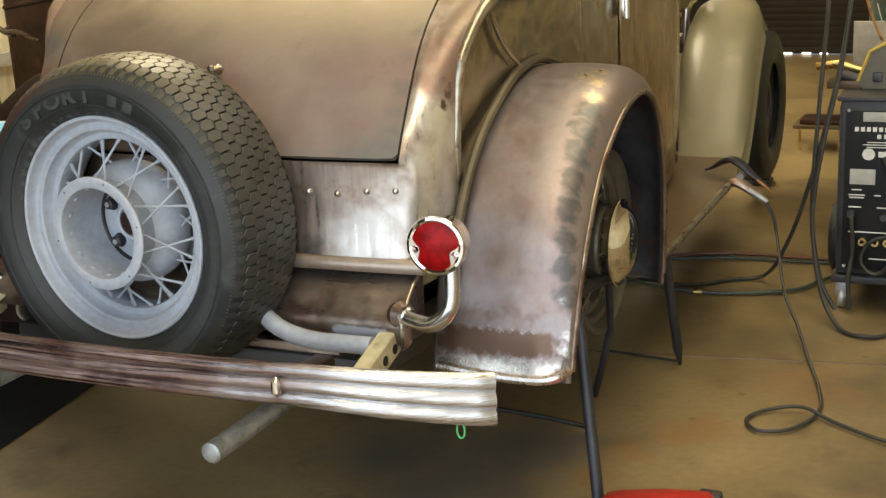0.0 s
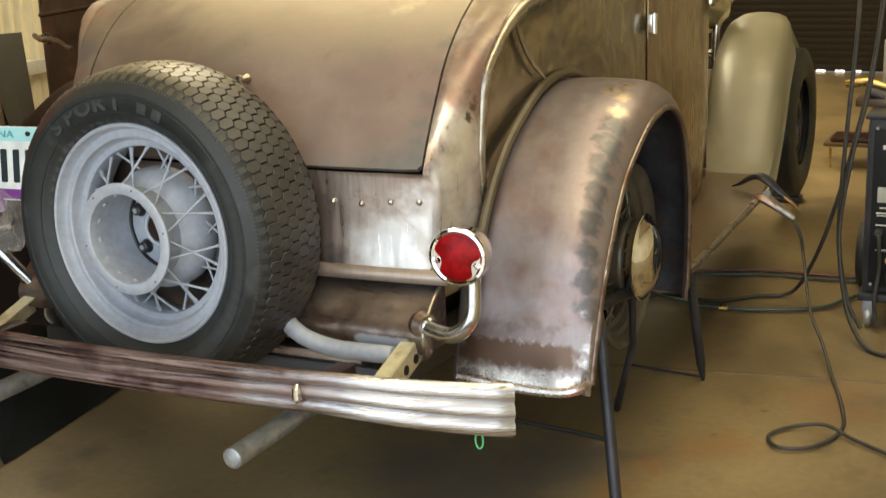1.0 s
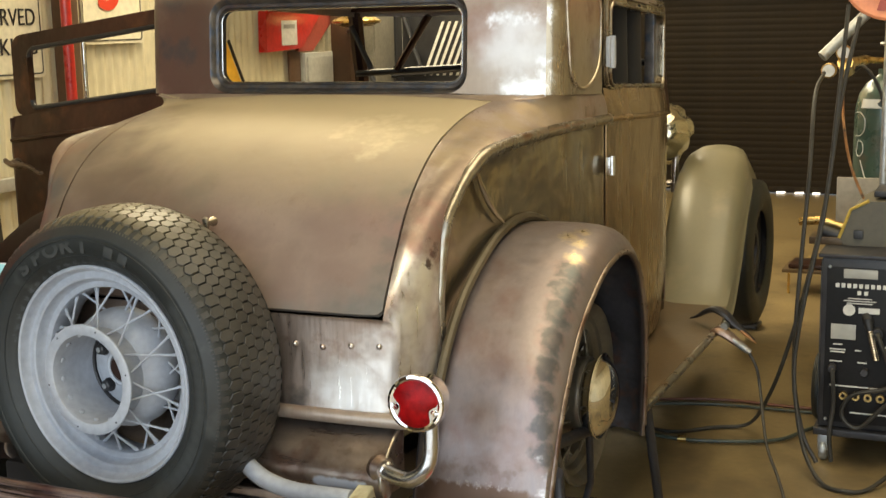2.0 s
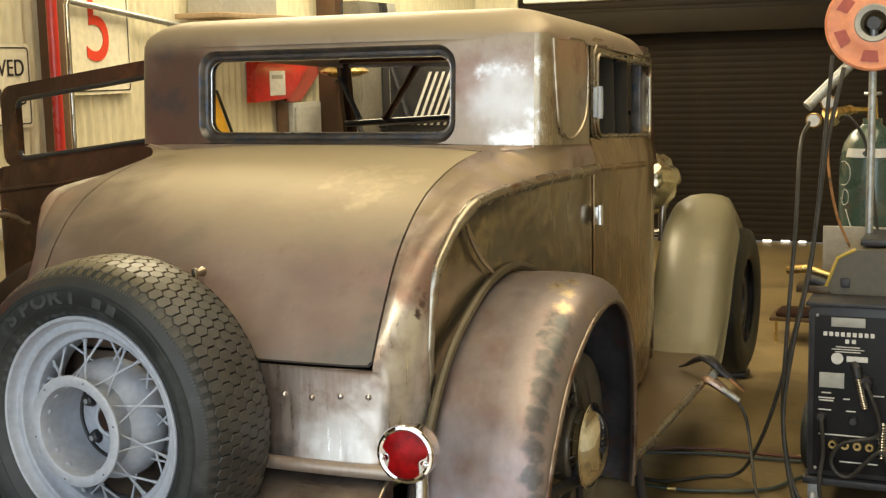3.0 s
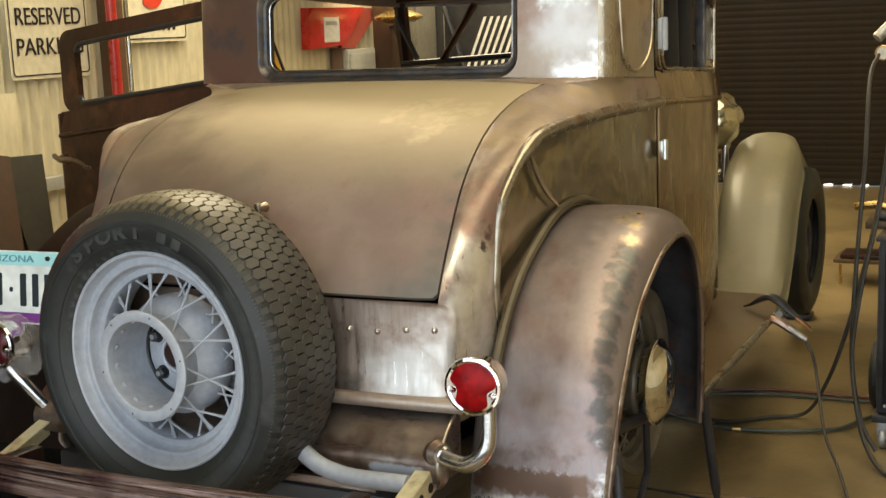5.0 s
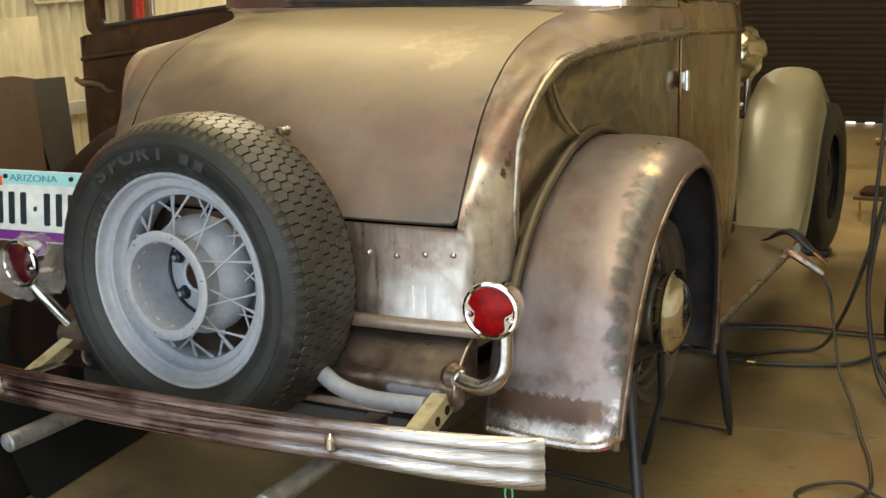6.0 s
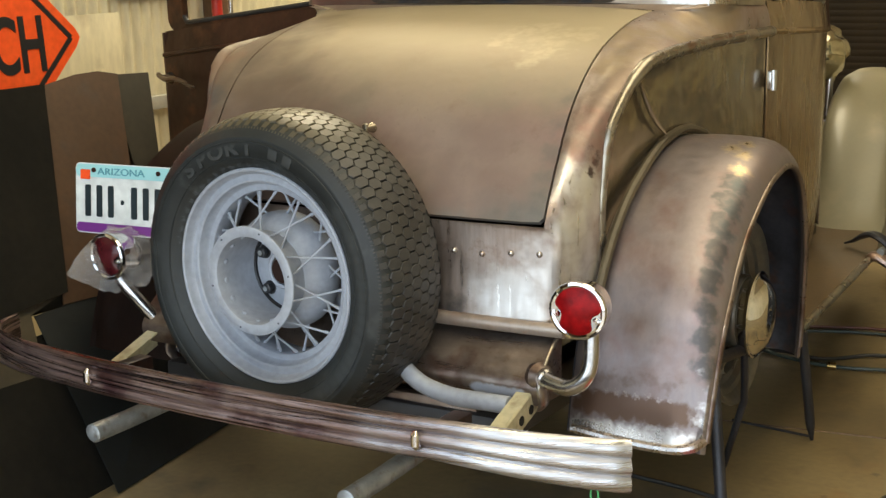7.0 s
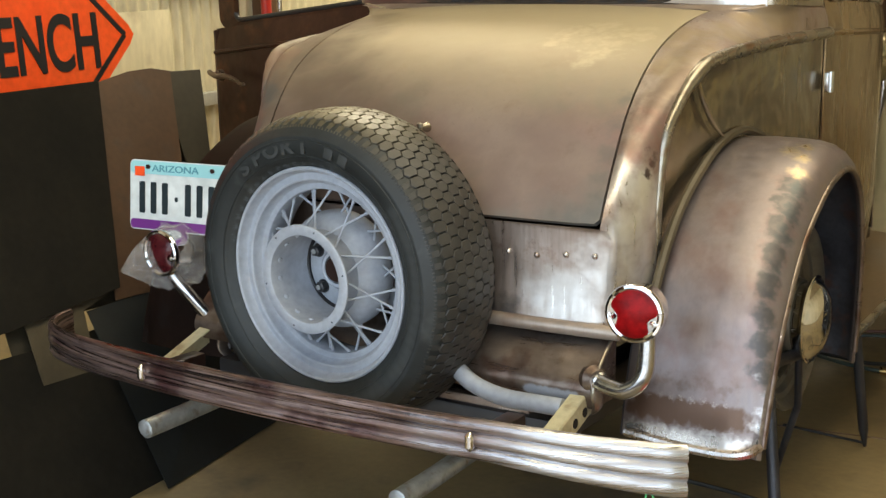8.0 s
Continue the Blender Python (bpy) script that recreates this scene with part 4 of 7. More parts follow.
def door(sg):
    """A rear-hinged door: lower skin, window frame, moulding; y from hinge to front edge."""
    rows = []
    for k in range(14):
        z = lerp(0.47, 1.305, k / 13)
        tuck = 0.03 * max(0, (0.75 - z) / 0.3) ** 2 + 0.012 * max(0, (z - 1.24) / 0.07)
        rows.append([Vector((side_x(y) - tuck, y, z)) for y in (lerp(0.436, 1.30, j / 13) for j in range(14))])
    skin = grid(rows)
    outl = lambda w0, w1, z0, z1, r: [(lerp(w0, w1, 0.5) + x, lerp(z0, z1, 0.5) + z) for x, z in rounded_rect(w1 - w0, z1 - z0, r, 5)]
    a, b = outl(0.438, 1.28, 1.300, 1.590, 0.05), outl(0.500, 1.20, 1.318, 1.540, 0.03)
    fr = grid([[Vector((side_x(y) - 0.010 - dx, y, z)) for y, z in o] for o, dx in ((a, 0.03), (a, 0.0), (b, 0.002), (b, 0.03))], close_v=True)
    mo = tube([(side_x(y) + 0.004, y, 1.218) for y in (lerp(0.44, 1.30, j / 12) for j in range(13))], 0.009, 8)
    edge = tube([(side_x(1.30) - 0.016, 1.30, lerp(0.47, 1.30, j / 5)) for j in range(6)], 0.016, 8)
    inner = grid([[Vector((side_x(y) - 0.05, y, z)) for y in (0.44, 0.8, 1.295)] for z in (0.48, 0.9, 1.30)])
    return skin, fr, mo, edge, inner


skin, fr, mo, edge, inner = door(1)
rd = part("door", skin, STEEL_DOOR, car, "closed brown-tinted steel door", thick=0.006)
part("window_frame", fr, STEEL_DARKISH, rd, rake=True)
part("door_moulding", mo, STEEL_DOOR, rd, rake=True)
for w0, w1, z0, z1, r, rad in ((0.492, 1.208, 1.312, 1.546, 0.035, 0.006), (0.462, 1.24, 1.304, 1.572, 0.045, 0.004)):
    ring_pts = [(lerp(w0, w1, 0.5) + y, lerp(z0, z1, 0.5) + z) for y, z in rounded_rect(w1 - w0, z1 - z0, r, 5)]
    part("window_bead", tube([(side_x(y) - 0.008, y, z) for y, z in ring_pts + ring_pts[:1]], rad, 8), MOULDM, rd, rake=True)
part("inner_skin", inner, DARK_HOLE, rd, rake=True)
edge.free()

# the other door stands wide open on its rear hinges
skin, fr, mo, edge, inner = door(1)
swing = Matrix.Translation((-0.692, 0.436, 0)) @ Matrix.Rotation(radians(86), 4, "Z") @ Matrix.Diagonal((1, 1.10, 1, 1)) @ Matrix.Translation((0.655, -0.436, 0)) @ Matrix.Diagonal((-1, 1, 1, 1))
chan = tube([(side_x(y) - 0.016, y, z) for y, z in [(0.85 + y, 1.429 + z) for y, z in rounded_rect(0.688, 0.210, 0.028, 5)]], 0.009, 8)
for b in (skin, fr, mo, edge, inner, chan):
    bmesh.ops.transform(b, matrix=swing, verts=b.verts)
    for v in b.verts:
        v.co.z -= 0.11 * (-v.co.x - 0.66)
ld = part("door", skin, DOOR_RUST, car, "dark brown steel door standing wide open", thick=0.006)
part("window_frame", fr, DOOR_RUST, ld, rake=True)
part("door_moulding", mo, DOOR_RUST, ld, rake=True)
part("door_edge", edge, DOOR_RUST, ld, rake=True)
part("inner_skin", inner, DOOR_RUST, ld, rake=True)
part("window_channel", chan, BLACK, ld, "black rubber window channel", rake=True)

# hinges on the right door line
for z, mat in ((1.085, POLISHED), (1.405, GREY_PAINT)):
    g = 0.028 if z < 1.2 else 0.045
    hb = join(tube([(0.672, 0.432, z - g), (0.672, 0.432, z + g)], 0.010, 10), box((0.660, 0.410, z - g + 0.003), (0.672, 0.432, z + g - 0.003), 0.003), box((0.660, 0.432, z - g + 0.008), (0.674, 0.468, z + g - 0.008), 0.003))
    part("hinge", hb, mat, car, "bright door hinge" if z < 1.2 else "grey primed door hinge")

# cowl, windscreen frame, hood and grille shell ahead of the cabin
rows = []
for k in range(15):
    y = lerp(1.30, 2.45, k / 14)
    w, top = side_x(y) * (1 - 0.24 * min(1, (y - 1.30) / 0.25)), lerp(1.225, 1.15, k / 14)
    rows.append([Vector((w * math.copysign(abs(math.cos(a)) ** 0.45, math.cos(a)), y, 0.55 + (top - 0.55) * abs(math.sin(a)) ** 0.45)) for a in (math.pi * j / 24 for j in range(25))])
part("hood", grid(rows), STEEL_TANK, car, thick=0.004)
for sg in (1, -1):
    part("windscreen_post", tube([(sg * 0.585, 1.33, 1.22), (sg * 0.575, 1.27, 1.45), (sg * 0.57, 1.24, 1.60)], 0.028, 8), STEEL_DARK, car)
part("windscreen_sill", tube([(-0.57, 1.24, 1.355), (0.0, 1.27, 1.385), (0.57, 1.24, 1.39)], 0.012, 8), BLACK, car)
part("windscreen_header", box((-0.60, 1.20, 1.580), (0.60, 1.27, 1.612), 0.008), STEEL_DARK, car)
part("windscreen_strut", tube([(-0.577, 1.22, 1.53), (-0.497, 1.22, 1.372)], 0.011, 8), BLACK, car)
part("windscreen_strut", tube([(-0.265, 1.24, 1.565), (-0.40, 1.24, 1.37)], 0.022, 8, flat=0.5), STEEL_DARK, car)
part("dashboard", box((-0.55, 1.20, 1.08), (0.55, 1.30, 1.215), 0.02), STEEL_DARK, car, "dark steel dashboard")
part("bulkhead", box((-0.56, 0.02, 0.55), (0.56, 0.05, 1.26), 0.01), DARK_HOLE, car)
part("cabin_floor", box((-0.58, 0.05, 0.50), (0.58, 1.4, 0.53), 0.0), STEEL_DARK, car)
part("steering_column", tube([(-0.32, 1.25, 1.05), (-0.30, 1.0, 1.13)], 0.018, 8), BLACK, car)
part("steering_wheel", grid([[Vector((-0.30, 1.0, 1.13)) + Matrix.Rotation(radians(-55), 3, "X") @ Vector(((0.19 + 0.012 * math.cos(b)) * math.cos(a), (0.19 + 0.012 * math.cos(b)) * math.sin(a), 0.012 * math.sin(b))) for b in (2 * math.pi * j / 8 for j in range(8))] for a in (2 * math.pi * i / 36 for i in range(36))], True, True), BLACK, car)


# ---- wings ----
ARC = [(-0.715, 0.375), (-0.690, 0.48), (-0.645, 0.61), (-0.585, 0.725), (-0.50, 0.825), (-0.40, 0.895), (-0.27, 0.955), (-0.12, 0.978), (0.02, 0.955), (0.14, 0.885), (0.225, 0.78), (0.28, 0.65), (0.305, 0.50), (0.315, 0.35)]


def wing(arc, section, n=48, narrow=0.0, push=0.0):
    """A wheel wing: an arc in y-z swept with a section of (x, drop towards the wheel)."""
    pts = spline([(0, y, z) for y, z in arc], n)
    rows = []
    for i, p in enumerate(pts):
        d = (pts[min(i + 1, n - 1)] - pts[max(i - 1, 0)]).normalized()
        inw = Vector((0, d.z, -d.y))
        f = i / (n - 1)
        rows.append([Vector((x - narrow * max(0, f - 0.5) * 2 * (x > 0.7), p.y, p.z)) + inw * (push + dr * (1 if dr < 0.03 else lerp(0.45, 1, min(1, f / 0.22)))) for x, dr in section])
    return grid(rows)


SECT = [(0.560, 0.022), (0.590, 0.008), (0.63, 0.002), (0.68, 0.0), (0.74, 0.0), (0.79, 0.003), (0.82, 0.010), (0.843, 0.024), (0.857, 0.040), (0.863, 0.053), (0.864, 0.064), (0.859, 0.070), (0.851, 0.065)]
for sg in (1, -1):
    bm = wing(ARC, SECT, narrow=0.045)
    if sg < 0:
        mirrored(bm)
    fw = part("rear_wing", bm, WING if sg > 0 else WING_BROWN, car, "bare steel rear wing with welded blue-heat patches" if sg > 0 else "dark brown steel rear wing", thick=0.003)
    liner = wing(ARC, [(x - 0.007, dr) for x, dr in SECT[:10]], narrow=0.045, push=0.007)
    if sg < 0:
        mirrored(liner)
    part("wing_underside", liner, UNDERSIDE, fw, "dark blotched underside", rake=True, thick=0.002)
    wl = spline([(0, y, z) for y, z in ARC[1:9]], 40)
    part("wing_piping", tube([(sg * (0.597 + 0.02 * k / 39), p.y - 0.004, p.z + 0.012) for k, p in enumerate(wl)], 0.011, 8), PIPING, fw, rake=True)
# rolled edges of the right wing
part("wing_lower_edge", tube(spline([(0.575, -0.710, 0.384), (0.70, -0.717, 0.376), (0.80, -0.716, 0.376), (0.842, -0.704, 0.384), (0.858, -0.680, 0.395)], 20), 0.010, 8), STEEL_BRIGHT, car)
lip = []
arc_pts = spline([(0, y, z) for y, z in ARC], 60)
for k, p in enumerate(arc_pts[1:-1]):
    d = (arc_pts[k + 2] - arc_pts[k]).normalized()
    f = (k + 1) / 59
    lip.append(p + Vector((0.863 - 0.045 * max(0, f - 0.5) * 2, 0, 0)) + Vector((0, d.z, -d.y)) * 0.067 * lerp(0.45, 1, min(1, f / 0.22)))
part("wing_edge_bead", tube(lip, 0.0075, 12), STEEL_TANK, car)

FARC = [(1.58, 0.372), (1.72, 0.45), (1.87, 0.585), (2.02, 0.735), (2.17, 0.833), (2.32, 0.894), (2.47, 0.915), (2.62, 0.898), (2.78, 0.825), (2.92, 0.74), (3.0, 0.6)]
FSECT = [(0.385, 0.34), (0.388, 0.25), (0.395, 0.16), (0.410, 0.08), (0.435, 0.03), (0.475, 0.007), (0.53, 0.0), (0.60, 0.0), (0.658, 0.006), (0.692, 0.020), (0.709, 0.046), (0.716, 0.085), (0.720, 0.118), (0.727, 0.130), (0.723, 0.138), (0.712, 0.132)]
for sg in (1, -1):
    bm = wing(FARC, FSECT, 40)
    for v in bm.verts:
        v.co.x += 0.045 * max(0, min(1, (2.3 - v.co.y) / 0.6)) - 0.07 * max(0, min(1, (v.co.y - 2.3) / 0.3)) * max(0, min(1, (v.co.x - 0.5) / 0.15))
    if sg < 0:
        mirrored(bm)
    part("front_wing", bm, CREAM_PRIMER, car, "cream primed front wing", rake=False, thick=0.004)

for sg in (1, -1):
    bm = plate_mesh([(sg * x, y) for x, y in ((0.48, 0.32), (0.80, 0.32), (0.80, 1.34), (0.76, 1.62), (0.48, 1.66))][::sg], 0.018, Matrix.Translation((0, 0, 0.378)))
    rb = part("running_board", bm, BOARD_BROWN, car, "brown painted running board with a bright edge", rake=False)
    part("edge_trim", tube([(sg * 0.803, 0.32, 0.390), (sg * 0.803, 1.34, 0.390)], 0.012, 10), MOULDM, rb, rake=False)


# ---- wheels ----
def wire_wheel(name, centre, out, mat, parent, label, hub_out=0.10, flange=0.116):
    """A wire wheel about an axis; out: +1 or -1 along that axis to its face."""
    c = Vector(centre)
    ax = "y" if abs(out[1]) else "x"
    s = out[1] if ax == "y" else out[0]
    f = lambda prof: [(r, s * h) for r, h in prof]
    rim = part(name, lathe(f([(0.238, 0.058), (0.241, 0.066), (0.238, 0.072), (0.230, 0.070), (0.222, 0.060), (0.214, 0.048), (0.200, 0.044), (0.192, 0.030), (0.178, 0.026), (0.170, 0.0), (0.178, -0.026), (0.192, -0.03), (0.214, -0.048), (0.232, -0.070), (0.240, -0.066), (0.236, -0.055), (0.205, -0.01), (0.205, 0.02)]), c, ax, 72, closed=True), mat, parent, label, rake=False)
    ph = hub_out * 0.32 - 0.01
    hub = part("hub", lathe(f([(0.004, ph + 0.004), (0.022, ph + 0.004), (0.026, ph), (0.060, ph), (0.078, ph + 0.002), (0.084, ph + 0.008), (0.086, hub_out - 0.012), (0.087, hub_out - 0.003), (0.089, hub_out), (flange - 0.003, hub_out + 0.002), (flange, hub_out - 0.002), (flange, hub_out - 0.010), (0.098, hub_out - 0.016), (0.096, 0.0)]), c, ax, 56), mat, rim, rake=False)
    for k in range(10):
        a = 2 * math.pi * k / 10
        e = Vector((math.cos(a), 0, math.sin(a))) if ax == "y" else Vector((0, math.cos(a), math.sin(a)))
        q = c + (Vector((0, s, 0)) if ax == "y" else Vector((s, 0, 0))) * (hub_out - 0.035)
        part("hub_rivet", tube([q + e * 0.0875, q + e * 0.0825], [0.006, 0.003], 8), mat, rim, rake=False)
    drum = part("hub_drum", lathe(f([(0.097, 0.018), (0.118, 0.016), (0.137, 0.004), (0.140, -0.02), (0.128, -0.06), (0.10, -0.07)]), c, ax, 56), mat, rim, rake=False)
    for k in range(5):
        a = 2 * math.pi * (k + 0.5) / 5
        e = Vector((math.cos(a), 0, math.sin(a))) if ax == "y" else Vector((0, math.cos(a), math.sin(a)))
        o = Vector((0, s, 0)) if ax == "y" else Vector((s, 0, 0))
        part("wheel_nut", tube([c + e * 0.060 + o * (ph - 0.004), c + e * 0.060 + o * (ph + 0.012)], 0.013, 6), BLACK, rim, rake=False)
    o = Vector((0, s, 0)) if ax == "y" else Vector((s, 0, 0))
    n = 30
    for k in range(n):
        a = 2 * math.pi * k / n
        sweep = (0.26 if k % 2 else -0.26)
        front = (k // 2) % 2 == 0
        r0, h0 = (0.094, hub_out - 0.024) if front else (0.136, 0.0)
        r1, h1 = 0.186, 0.026 if not front else 0.030
        vec = lambda r, a: r * (Vector((math.cos(a), 0, math.sin(a))) if ax == "y" else Vector((0, math.cos(a), math.sin(a))))
        part("spoke", tube([c + vec(r0, a - sweep * (1.4 if front else 0.7)) + o * h0, c + vec(r1, a) + o * h1], 0.0034, 6), mat, rim, rake=False)
    return rim


def tyre_mesh(R, r_in, w, c, axis, s, n=84):
    prof = [(r_in, 0.42 * w), (r_in + 0.008, 0.455 * w), (r_in + 0.022, 0.49 * w), (lerp(r_in, R, 0.35), 0.52 * w), (lerp(r_in, R, 0.52), 0.525 * w), (lerp(r_in, R, 0.70), 0.50 * w), (lerp(r_in, R, 0.84), 0.455 * w), (R - 0.010, 0.425 * w), (R - 0.005, 0.39 * w), (R - 0.001, 0.25 * w), (R, 0.0)]
    full = prof + [(r, -h) for r, h in prof[-2::-1]]
    return lathe([(r, s * h) for r, h in full], c, axis, n)


SPARE = Vector((-0.053, -0.943, 0.746))
SPARE_M = Matrix.Translation(SPARE) @ Matrix.Rotation(radians(-4.0), 4, "Z")
TYRE_C, TR = -0.092, 0.3565    # middle of the tyre behind the rim's face, and its radius


def on_spare(bm):
    bmesh.ops.transform(bm, matrix=SPARE_M, verts=bm.verts)
    return bm


def turned(profile, n=72, closed=False):
    """Turned about the spare's axis; heights count outwards from the rim's face."""
    return on_spare(lathe([(r, -h) for r, h in profile], (0, 0, 0), "y", n, closed))


def spoke_at(r, a, h):
    return SPARE_M @ Vector((r * math.cos(a), -h, r * math.sin(a)))


marks(RUBBER, [SPARE_M @ Vector((0.286 * math.cos(radians(q)), -0.026, 0.286 * math.sin(radians(q)))) for q in range(-75, 40, 5)], 0.030, (0.062, 0.067, 0.067), 0.95, 0.3, 0.6, amount=0.55)
# ragged grey overspray round the rim
marks(RUBBER, [SPARE_M @ Vector((0.2455 * math.cos(radians(q)), -0.006, 0.2455 * math.sin(radians(q)))) for q in range(40, 170, 6)], 0.0105, (0.15, 0.165, 0.18), 0.9, 1.3, 0.6, amount=0.28)
sp = part("spare_wheel", turned([(0.2385, -0.006), (0.2415, -0.001), (0.2405, 0.0050), (0.2370, 0.0075), (0.2330, 0.0055), (0.2305, -0.001), (0.2280, -0.0125), (0.2245, -0.0160), (0.2165, -0.0150), (0.2115, -0.0135), (0.2075, -0.0155), (0.2050, -0.0240), (0.2025, -0.0330), (0.1985, -0.0365), (0.1905, -0.0365), (0.1862, -0.0380), (0.1845, -0.0420), (0.1840, -0.095), (0.1900, -0.115), (0.2150, -0.135), (0.2380, -0.150), (0.2400, -0.160), (0.2440, -0.158), (0.2420, -0.146), (0.2200, -0.125), (0.2000, -0.105), (0.1980, -0.06), (0.2150, -0.030), (0.2340, -0.018)], 96, True), GREY_PAINT, car, "grey primed wire spare wheel with open hub", rake=False)
part("hub", turned([(0.0950, -0.085), (0.0955, -0.010), (0.0960, 0.036), (0.0975, 0.0425), (0.1000, 0.0440), (0.1180, 0.0440), (0.1205, 0.0425), (0.1210, 0.0395), (0.1190, 0.0370), (0.1040, 0.0350), (0.1005, 0.0300), (0.1000, -0.085)], 80), GREY_PAINT, sp, "open riveted hub barrel with a flat flange", rake=False)
part("hub_plate", turned([(0.0950, -0.0850), (0.0915, -0.0855), (0.0900, -0.0810), (0.0880, -0.0795), (0.0540, -0.0780), (0.0470, -0.0750), (0.0430, -0.0640), (0.0400, -0.0620), (0.0340, -0.0640), (0.0320, -0.100)], 64), GREY_PAINT, sp, "grey hub plate at the bottom of the barrel", rake=False)
part("hub_groove", turned([(0.0952, -0.0745), (0.0938, -0.0740), (0.0915, -0.0765), (0.0910, -0.0840)], 64), BLACK, sp, "dark gap round the hub plate", rake=False)
part("hub_drum", turned([(0.1003, -0.020), (0.1060, -0.0235), (0.1160, -0.0310), (0.1250, -0.0430), (0.1310, -0.0590), (0.1335, -0.0760), (0.1325, -0.0930), (0.1270, -0.1080), (0.1130, -0.1180), (0.0900, -0.122)], 80), GREY_PAINT, sp, "domed grey hub drum", rake=False)
for q in range(14):
    a = 2 * math.pi * (q + 0.35) / 14
    part("hub_rivet", tube([spoke_at(0.0962, a, 0.017), spoke_at(0.0925, a, 0.017), spoke_at(0.0915, a, 0.017)], [0.0062, 0.0056, 0.003], 10), GREY_PAINT, sp, rake=False)
for q in range(6):
    a = 2 * math.pi * (q + 0.2) / 6
    part("flange_hole", tube([spoke_at(0.1125, a, 0.0435), spoke_at(0.1125, a, 0.0446)], 0.0022, 8), BLACK, sp, rake=False)
for q in range(5):
    a = radians(151 + 72 * q)
    nut = join(tube([spoke_at(0.070, a, -0.0795), spoke_at(0.070, a, -0.0765)], 0.0160, 16), tube([spoke_at(0.070, a, -0.077), spoke_at(0.070, a, -0.063), spoke_at(0.070, a, -0.0605)], [0.0125, 0.0125, 0.009], 6))
    part("wheel_nut", nut, BLACK, sp, "dark wheel nut", rake=False)
    part("stud_end", tube([spoke_at(0.070, a, -0.062), spoke_at(0.070, a, -0.0585)], 0.0058, 10), GALV, sp, rake=False)
for q in range(40):
    grp, side = q // 2, 1 if q % 2 else -1
    a = 2 * math.pi * (grp + 0.3) / 20
    if grp % 2:
        ends = (0.0995, a - side * 0.20, 0.012), (0.1865, a + side * 0.135, -0.052)
    else:
        ends = (0.1300, a + side * 0.10, -0.070), (0.1865, a - side * 0.115, -0.058)
    u, v = spoke_at(*ends[0]), spoke_at(*ends[1])
    part("spoke", tube([u, u.lerp(v, 0.86), u.lerp(v, 0.88), v], [0.0027, 0.0027, 0.0040, 0.0040], 8), GREY_PAINT, sp, rake=False)
# the tyre: a round-shouldered carcass, then its ribs
SIDE = [(0.232, -0.012), (0.2395, -0.001), (0.2445, 0.0055), (0.2500, 0.0095), (0.2560, 0.0125), (0.2585, 0.0155), (0.2640, 0.0185), (0.2800, 0.0250), (0.2960, 0.0280), (0.3060, 0.0275), (0.3090, 0.0280), (0.3115, 0.0268), (0.3140, 0.0245), (0.3260, 0.0190), (0.3355, 0.0095), (0.3415, -0.0035), (0.3450, -0.0180), (0.3465, -0.0500), (0.3470, -0.092)]
ty = part("tyre", turned(SIDE + [(r, 2 * TYRE_C - h) for r, h in SIDE[-2::-1]], 120), RUBBER, sp, "dusty black tyre with a round shoulder and worn tread", rake=False)
for rr, hh in ((0.2655, 0.0190), (0.3010, 0.0280)):
    part("sidewall_ring", turned([(rr + 0.0018 * math.cos(b), hh + 0.0016 * math.sin(b)) for b in (2 * math.pi * j / 6 for j in range(6))], 96, True), RUBBER, ty, rake=False)


